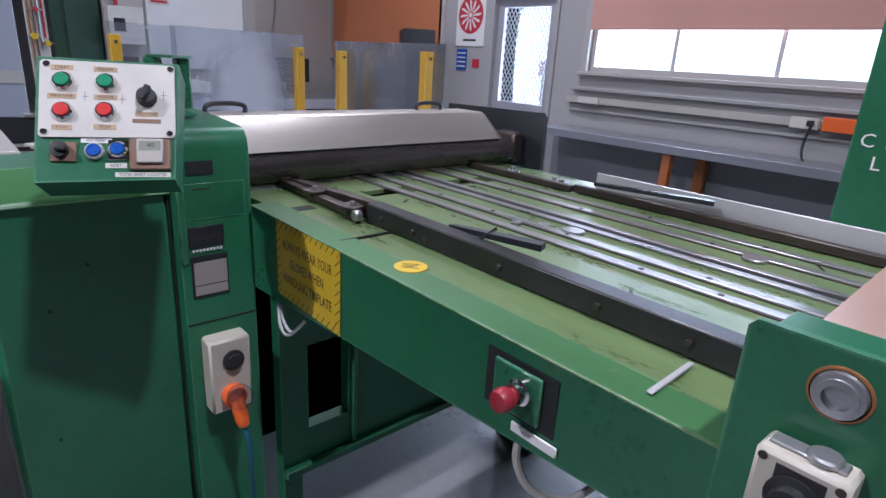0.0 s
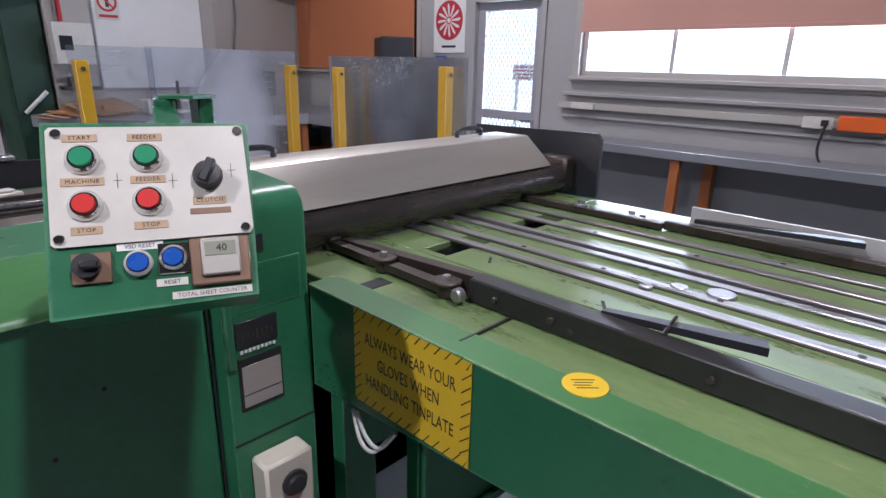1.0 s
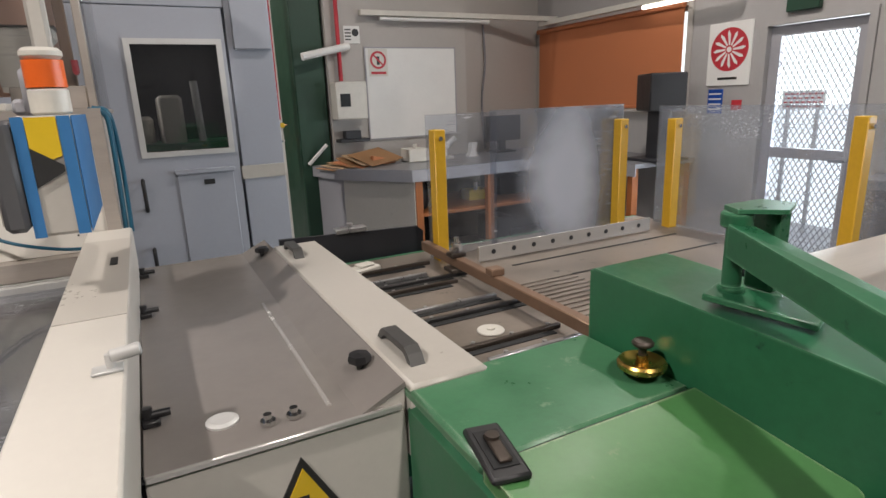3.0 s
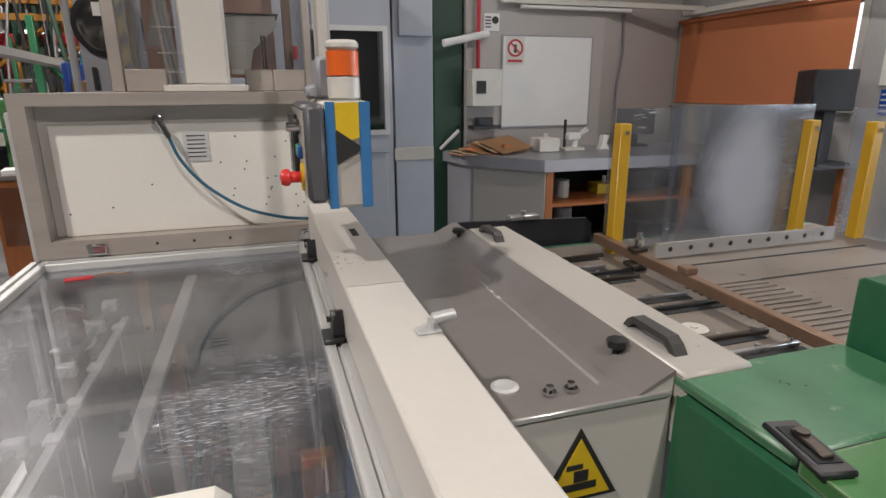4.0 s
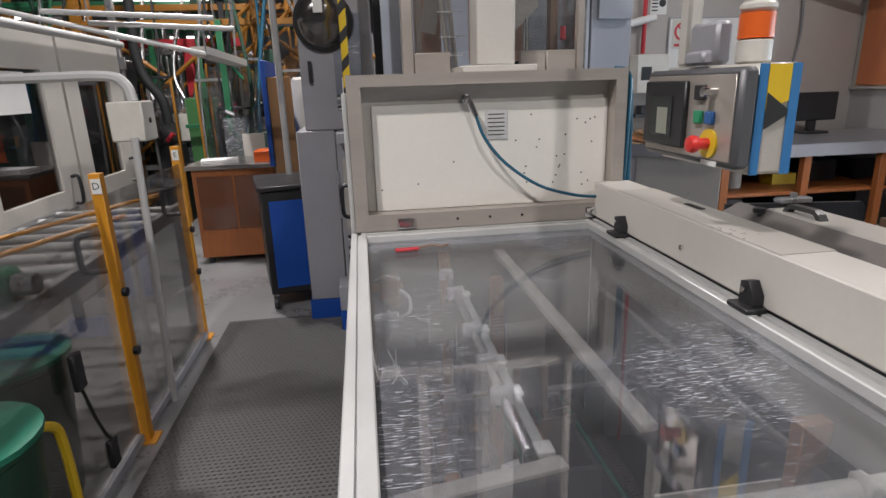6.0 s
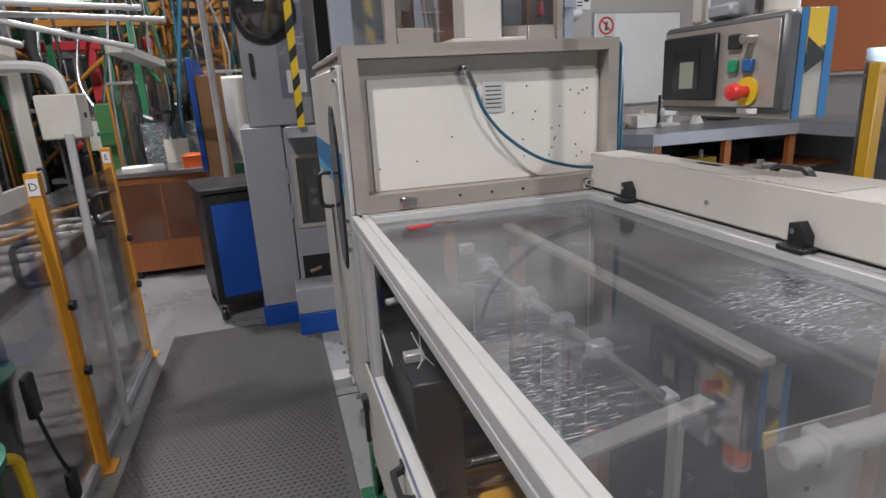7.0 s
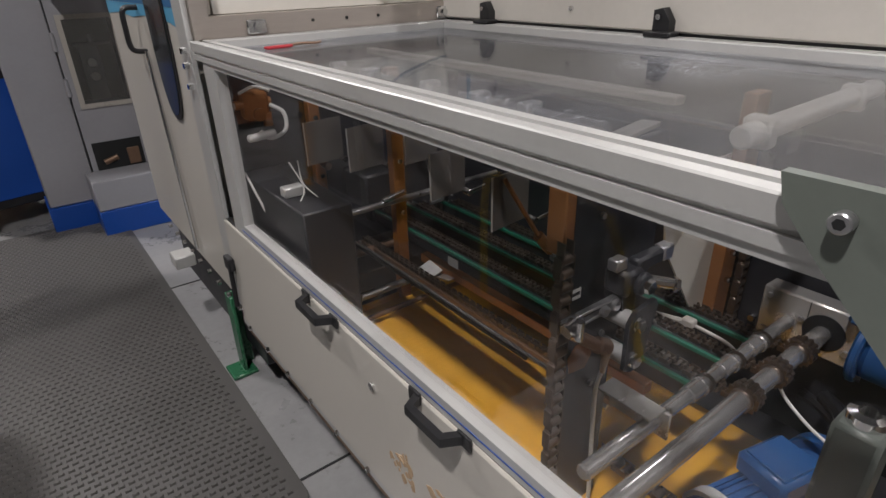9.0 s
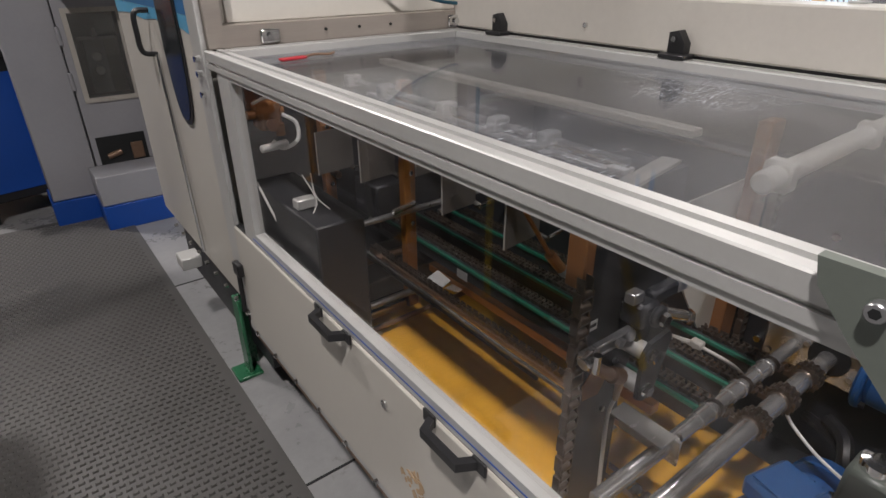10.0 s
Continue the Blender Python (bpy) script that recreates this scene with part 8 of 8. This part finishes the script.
def fence_line():
    t = thing("junction_post", (-2.18, 4.03, 0), "pale grey control box on a steel post behind the fence", "control box")
    part("box", Mesh().box(-2.27, -2.12, 4.04, 4.2, 1.31, 1.487, 0.006), PLATE, t)
    part("lock", Mesh().cyl((-2.12, 4.12, 1.40), (-2.115, 4.12, 1.40), 0.012, 12), BLACK, t)
    part("post", Mesh().cyl((-2.195, 4.02, 0), (-2.165, 4.02, 1.33), 0.017, 12), ALU, t)
    part("arm", Mesh().tube([(-2.18, 4.12, 1.487), (-2.20, 4.12, 1.56), (-2.28, 4.12, 1.60), (-2.6, 4.12, 1.60), (-3.2, 4.12, 1.60)], 0.024), ALU, t, "bent grey conduit arm")
    c = thing("roller_conveyor", (-2.75, 3.9, 0), "steel roller conveyor behind the fence", "conveyor")
    part("side", Mesh().box(-2.40, -2.36, 2.6, 5.2, 0.74, 0.82), STEEL, c)
    part("side", Mesh().box(-3.12, -3.08, 2.6, 5.2, 0.74, 0.82), STEEL, c)
    for k in range(12):
        y = 2.75 + k * 0.21
        part("roller", Mesh().cyl((-3.08, y, 0.80), (-2.40, y, 0.80), 0.022, 12), ALU, c)
    for x, y in ((-2.38, 2.7), (-2.38, 5.1), (-3.10, 2.7), (-3.10, 5.1)):
        part("leg", Mesh().box(x - 0.025, x + 0.025, y - 0.025, y + 0.025, 0, 0.74), STEEL, c)
    part("cross_bar", Mesh().cyl((-3.0, 3.1, 0.86), (-2.38, 4.3, 0.92), 0.012, 8).cyl((-3.0, 4.0, 0.86), (-2.38, 4.9, 0.93), 0.012, 8), AMBER, c)
    part("drive", Mesh().box(-2.62, -2.40, 3.28, 3.42, 0.82, 0.94, 0.02), GREEN, c)
    part("drive_shaft", Mesh().cyl((-2.62, 3.35, 0.88), (-2.33, 3.35, 0.88), 0.04, 14), STEEL, c)
    for x, y in ((-2.52, 3.35), (-2.34, 2.78)):
        b = thing("green_bin", (x, y, 0), "dark green plastic bin with a rolled rim", "bin", "green bins")
        part("shell", Mesh().lathe((x, y, 0), (0, 0, 1), [(0.17, 0), (0.21, 0.56), (0.22, 0.57), (0.22, 0.59), (0.20, 0.59), (0.16, 0.02), (0, 0.02)], 24), DARKGREEN, b)
        part("rim", Mesh().lathe((x, y, 0.585), (0, 0, 1), [(0.205, 0), (0.228, 0.004), (0.228, 0.022), (0.205, 0.026)], 24), GREENBELT, b)
    solid("yellow_hoop", Mesh().tube([(-2.17, 3.0, 0.0), (-2.17, 3.0, 0.42), (-2.18, 2.96, 0.53), (-2.22, 2.8, 0.56), (-2.26, 2.5, 0.50), (-2.28, 2.3, 0.0)], 0.016), SIGNYELLOW, "yellow tubular guard hoop", "guard rail")
    # small block sockets hanging at the fence
    s = solid("socket_block", Mesh().box(-2.205, -2.18, 3.18, 3.24, 0.52, 0.66, 0.006), BLACK, "black power socket block on the fence", "socket")
    solid("socket_block", Mesh().box(-2.205, -2.18, 3.30, 3.36, 0.12, 0.24, 0.006), BLACK, "black power socket block on the fence", "socket")
    solid("hanging_flex", Mesh().tube([(-2.19, 3.21, 0.52), (-2.185, 3.24, 0.40), (-2.19, 3.30, 0.28), (-2.19, 3.33, 0.24)], 0.006), BLACK, "black flexible cord on the fence", "cord")


def overhead():
    m = thing("convex_mirror", (-1.35, 5.0, 1.9), "round grey convex mirror with a lettered tag", "mirror")
    part("bowl", Mesh().lathe((-1.335, 4.97, 1.905), (0.1, -1, -0.15), [(0.165, -0.02), (0.165, 0.0), (0.14, 0.03), (0.09, 0.05), (0, 0.06)], 28), MIRRORGREY, m)
    part("rim", Mesh().lathe((-1.335, 4.97, 1.905), (0.1, -1, -0.15), [(0.16, -0.015), (0.178, -0.01), (0.178, 0.01), (0.162, 0.012)], 28), BLACK, m)
    part("tag", Mesh().box(-1.385, -1.33, 4.893, 4.896, 1.945, 2.015, 0), PAPER, m)
    for k, (p0, p1) in enumerate((((-2.9, 5.0, 1.985), (-1.97, 5.0, 1.935)), ((-2.7, 5.1, 1.93), (-1.86, 5.0, 1.873)), ((-3.1, 4.9, 1.99), (-2.05, 5.05, 1.737)))):
        t = thing("overhead_rail", p0, "slim grey overhead service rail", "rail", "overhead rails")
        part("rail", Mesh().cyl(p0, p1, 0.016, 10), ALU, t)
        for p in (p0, p1):
            part("dropper", Mesh().cyl(p, (p[0], p[1], ROOF), 0.005, 6), STEEL, t)
    t = thing("strip_light", (-2.375, 6.97, 1.8), "suspended strip light with white shade, unlit", "light", "strip lights")
    part("shade", Mesh(frame_matrix((-2.375, 6.97, 1.818), (0.09, 1.24, -0.055), (-1, 0.07, 0))).prism([(-0.62, -0.05), (-0.59, -0.075), (0.59, -0.075), (0.62, -0.05), (0.62, 0.05), (0.59, 0.075), (-0.59, 0.075), (-0.62, 0.05)], "z", -0.03, 0.03), PLATE, t)
    for x, y in ((-2.40, 6.5), (-2.34, 7.45)):
        part("chain", Mesh().cyl((x, y, 1.83), (x, y, ROOF), 0.004, 6), STEEL, t)
    rnd = random.Random(11)
    for k in range(9):
        x, y, z = rnd.uniform(-8.5, -2.2), rnd.uniform(8.5, 15.5), rnd.uniform(2.3, 3.3)
        t = thing("lit_strip", (x, y, z), "distant lit fluorescent strip", "light", "lit strips")
        part("tube", Mesh().box(x - 0.6, x + 0.6, y - 0.03, y + 0.03, z, z + 0.05), TUBEGLOW, t)
        part("hanger", Mesh().cyl((x - 0.4, y, z + 0.05), (x - 0.4, y, ROOF), 0.008, 6), STEEL, t)
        part("hanger", Mesh().cyl((x + 0.4, y, z + 0.05), (x + 0.4, y, ROOF), 0.008, 6), STEEL, t)


def stairway():
    t = thing("yellow_stair", (-2.6, 9, 0), "yellow steel access stair with tubular handrails", "stair")
    x0, x1 = -4.3, -1.3
    for y in (8.9, 9.7):
        part("stringer", Mesh().add([(x0, y, 0.0), (x0 + 0.25, y, 0.0), (x1, y, 2.3), (x1, y, 2.52), (x0, y + 0.05, 0.0), (x0 + 0.25, y + 0.05, 0.0), (x1, y + 0.05, 2.3), (x1, y + 0.05, 2.52)],
                                    [(0, 1, 2, 3), (7, 6, 5, 4), (0, 4, 5, 1), (1, 5, 6, 2), (2, 6, 7, 3), (3, 7, 4, 0)]), DIMAMBER, t)
        for h in (0.5, 0.95):
            part("handrail", Mesh().cyl((x0, y, h), (x1, y, 2.45 + h), 0.025, 8), DIMAMBER, t)
        for k in range(6):
            x = x0 + 0.1 + k * 0.56
            z = (x - x0) / (x1 - x0) * 2.45
            part("baluster", Mesh().cyl((x, y, z), (x, y, z + 0.95), 0.02, 8), DIMAMBER, t)
    for k in range(12):
        x, z = x0 + 0.2 + k * 0.235, 0.1 + k * 0.19
        part("tread", Mesh().box(x, x + 0.22, 8.95, 9.7, z, z + 0.03), STEEL, t)
    g = thing("gantry", (-3.5, 9, 2.2), "yellow overhead steel gantry with braces", "gantry")
    for z, y in ((2.46, 8.9), (2.26, 8.6), (3.0, 9.4)):
        part("beam", Mesh().box(-9, -1.2, y, y + 0.08, z, z + 0.07), DIMAMBER, g)
    for x in (-1.5, -2.35, -4.2, -6.0):
        part("upright", Mesh().box(x, x + 0.07, 8.7, 8.77, 0 if x < -4 else 1.6, 3.6), DIMAMBER, g)
        part("brace", Mesh().cyl((x, 8.73, 2.3), (x + 0.8, 8.73, 1.7), 0.025, 8), DIMAMBER, g)
    r = thing("red_portal", (-3.4, 9.5, 0), "red painted steel frame", "frame")
    part("beam", Mesh().box(-5.5, -2.6, 9.3, 9.5, 2.08, 2.18), REDPRINT, r)
    part("column", Mesh().box(-3.34, -3.24, 9.3, 9.4, 0, 2.08), REDPRINT, r)
    part("column", Mesh().box(-5.2, -5.12, 9.3, 9.4, 0, 2.08), REDPRINT, r)


def far_machines():
    rnd = random.Random(5)
    paints = [DARKGREEN, GREEN, BLACKSTEEL, DARKGREEN, CABGREY, BLACKSTEEL, GREEN]
    spots = [(-3.3, 9.1), (-2.7, 10.3), (-4.5, 8.6), (-4.0, 11.2), (-1.9, 11.6), (-5.6, 9.4), (-6.4, 10.8), (-3.0, 13.0), (-5.0, 13.4), (-7.4, 8.4), (-7.0, 12.6), (-1.6, 8.3), (-2.3, 7.9), (-8.4, 10.2), (-0.6, 12.4), (0.7, 11.0)]
    for k, (x, y) in enumerate(spots):
        t = thing("line_machine", (x, y, 0), "distant green can-line machine with guards and pipes", "machine", "line machines")
        w, d, h = rnd.uniform(0.35, 0.8), rnd.uniform(0.4, 0.9), rnd.uniform(0.8, 1.4)
        p = paints[k % len(paints)]
        part("base", Mesh().box(x - w / 2, x + w / 2, y - d / 2, y + d / 2, 0, h * 0.6, 0.02), p, t)
        part("head", Mesh().box(x - w * 0.35, x + w * 0.2, y - d * 0.4, y + d * 0.3, h * 0.6, h, 0.02), paints[(k + 1) % 4], t)
        part("column", Mesh().box(x + w * 0.3, x + w * 0.3 + 0.09, y - 0.05, y + 0.05, h * 0.6, rnd.uniform(1.8, 2.9)), (DARKGREEN, GREEN, DIMAMBER)[k % 3], t)
        part("column", Mesh().box(x - w * 0.45, x - w * 0.45 + 0.06, y - d * 0.4, y - d * 0.4 + 0.06, h * 0.6, rnd.uniform(1.6, 2.6)), (GREEN, DIMAMBER, STEEL)[k % 3], t)
        part("guard", Mesh().box(x - w * 0.5, x + w * 0.5, y - d * 0.52, y - d * 0.51, h * 0.55, h * 1.15, 0), SCREENPANE, t)
        for j in range(3):
            a = x + rnd.uniform(-w, w) * 0.5
            part("pipe", Mesh().tube([(a, y - d * 0.45, h * 0.4), (a + rnd.uniform(-0.1, 0.1), y - d * 0.5, h), (a + rnd.uniform(-0.3, 0.3), y - d * 0.3, h + 0.6), (a + rnd.uniform(-0.3, 0.3), y, ROOF - 1.2)], rnd.uniform(0.012, 0.03)), (STEEL, DARKGREEN, BLACK, DIMAMBER, TEAL, GREEN)[rnd.randrange(6)], t)
        part("tray", Mesh().box(x - w * 0.7, x + w * 0.7, y - d * 0.75, y - d * 0.55, h * 0.5, h * 0.54), (STEEL, ORANGE, ALU)[k % 3], t)
        part("box", Mesh().box(x - 0.1, x + 0.12, y - d * 0.6, y - d * 0.53, h * 0.75, h * 1.0), (PLATE, YELLOW, BLUE, ORANGE)[k % 4], t)
    for k in range(22):
        x, y, z = rnd.uniform(-8, -1.6), rnd.uniform(8.2, 15), rnd.uniform(2.0, 3.6)
        solid("roof_pipe", Mesh().cyl((x - rnd.uniform(0.8, 2.2), y, z), (x + rnd.uniform(0.8, 2.2), y + rnd.uniform(-0.6, 0.6), z + rnd.uniform(-0.3, 0.3)), rnd.uniform(0.02, 0.07), 8).cyl((x, y, z), (x, y, ROOF), 0.008, 6), (DARKGREEN, STEEL, DIMAMBER, GREEN, CABGREY, COPPERCOL)[k % 6], "overhead pipe run under the roof", "pipe", "overhead pipes")
    for k in range(7):
        x = -8.5 + k * 1.35
        solid("roof_column", Mesh().box(x, x + 0.16, 12.0, 12.16, 0, ROOF), DARKGREEN, "dark green steel roof column", "column", "roof columns")
    for k in range(34):
        x, y = rnd.uniform(-6.5, -1.9), rnd.uniform(7.6, 11.8)
        z0, h = rnd.choice((0.0, 0.0, 0.9, 1.3)), rnd.uniform(1.4, 2.9)
        r = rnd.uniform(0.012, 0.035)
        if k % 3 == 0:
            z0 = 0.0
        solid("stanchion", Mesh().box(x - r, x + r, y - r, y + r, 0, h).box(x - 0.25, x + 0.25, y - 0.02, y + 0.02, h * 0.55, h * 0.55 + 0.04).box(x - 0.05, x + 0.08, y - 0.06, y - 0.03, h * 0.7, h * 0.7 + 0.13), (DARKGREEN, BLACK, BLACKSTEEL, GREEN, STEEL, DARKGREEN, DIMAMBER)[k % 7], "steel stanchion carrying pipes and boxes", "post", "line stanchions")
    for k in range(34):
        x, y = rnd.uniform(-6.2, -1.75), rnd.uniform(7.7, 11.0)
        w, z0, z1 = rnd.uniform(0.18, 0.5), rnd.uniform(0.5, 1.0), rnd.uniform(1.2, 2.3)
        t = thing("line_station", (x, y, 0), "dark can-line station with guards, pipes and small boxes", "machine", "line stations")
        dark = (BLACKSTEEL, DARKGREEN, BLACKSTEEL, GREEN, DARKSTEEL)[k % 5]
        part("block", Mesh().box(x - w / 2, x + w / 2, y - 0.1, y + 0.15, 0, z0, 0.01).box(x - w * 0.3, x + w * 0.2, y - 0.12, y + 0.1, z0, z0 + 0.25, 0.01), dark, t)
        for q in (-1, 1):
            part("post", Mesh().box(x + q * w / 2 - 0.012, x + q * w / 2 + 0.012, y - 0.14, y - 0.11, 0, z1), (BLACKSTEEL, DIMAMBER, DARKGREEN, STEEL)[(k + q) % 4], t)
        part("top_bar", Mesh().box(x - w / 2, x + w / 2, y - 0.14, y - 0.115, z1, z1 + 0.03), (BLACKSTEEL, STEEL, DARKGREEN)[k % 3], t)
        part("guard", Mesh().box(x - w / 2 + 0.014, x + w / 2 - 0.014, y - 0.128, y - 0.124, z0 + 0.1, z1 - 0.05, 0), GUARDPANE, t)
        for q in range(3):
            a = x + rnd.uniform(-0.4, 0.4) * w
            z = rnd.uniform(z0, z1)
            part("fitting", Mesh().cyl((a, y - 0.15, z), (a + rnd.uniform(-0.12, 0.12), y - 0.16, z + rnd.uniform(-0.1, 0.14)), rnd.uniform(0.01, 0.03), 8), (CHROME, PAPER, DIMAMBER, TEAL, REDPRINT, STEEL, GREENBTN)[rnd.randrange(7)], t)
        part("hose", Mesh().tube([(x - w * 0.3, y - 0.13, z0), (x - w * 0.4, y - 0.18, z0 + 0.3), (x + rnd.uniform(-0.2, 0.2), y - 0.1, z1 + 0.2), (x + rnd.uniform(-0.3, 0.3), y, ROOF - 1.6)], 0.014), (BLACK, STEEL, DARKGREEN)[k % 3], t)
    yd = thing("yellow_hopper", (-2.75, 9.6, 1.5), "yellow sheet metal hopper", "hopper")
    part("cone", Mesh().add([(-2.95, 9.5, 1.52), (-2.35, 9.5, 1.52), (-2.65, 9.5, 1.85), (-2.95, 9.9, 1.52), (-2.35, 9.9, 1.52), (-2.65, 9.9, 1.85)], [(0, 1, 2), (5, 4, 3), (0, 3, 4, 1), (1, 4, 5, 2), (2, 5, 3, 0)]), YELLOW, yd)
    part("stand", Mesh().box(-2.7, -2.6, 9.65, 9.75, 0, 1.52), DARKGREEN, yd)
    k = thing("green_cabinet", (-3.3, 9, 0), "light green upright cabinet", "cabinet")
    part("case", Mesh().box(-3.10, -2.82, 8.2, 8.6, 0.0, 1.46, 0.01), GREEN_TOP, k)
    part("step", Mesh().box(-2.81, -2.60, 8.2, 8.6, 0.0, 1.22, 0.01), GREEN_TOP, k)
    # dark flexible duct hanging behind the press
    solid("flexible_duct", Mesh().tube([(-3.45, 8.0, ROOF), (-3.45, 8.0, 2.4), (-3.47, 8.0, 2.0), (-3.42, 8.0, 1.7), (-3.27, 8.0, 1.45), (-3.24, 8.0, 1.2)], 0.05, 10), VOID, "dark flexible duct hanging from the roof", "duct")
    solid("white_tank", Mesh().cyl((-1.55, 6.7, 0.9), (-1.55, 6.7, 1.62), 0.2, 20, c=0.02).cyl((-1.55, 6.7, 0), (-1.55, 6.7, 0.9), 0.03, 8), PLATE, "white upright tank on a stand", "tank")
    solid("brown_board", Mesh().box(-1.888, -1.70, 6.22, 6.26, 0.0, 1.62, 0.004), CARD, "brown board leaning by the tank", "board")


white_press()
fence_line()
overhead()
stairway()
far_machines()


def motions():
    """Nothing in the place moves; only the camera does."""


motions()
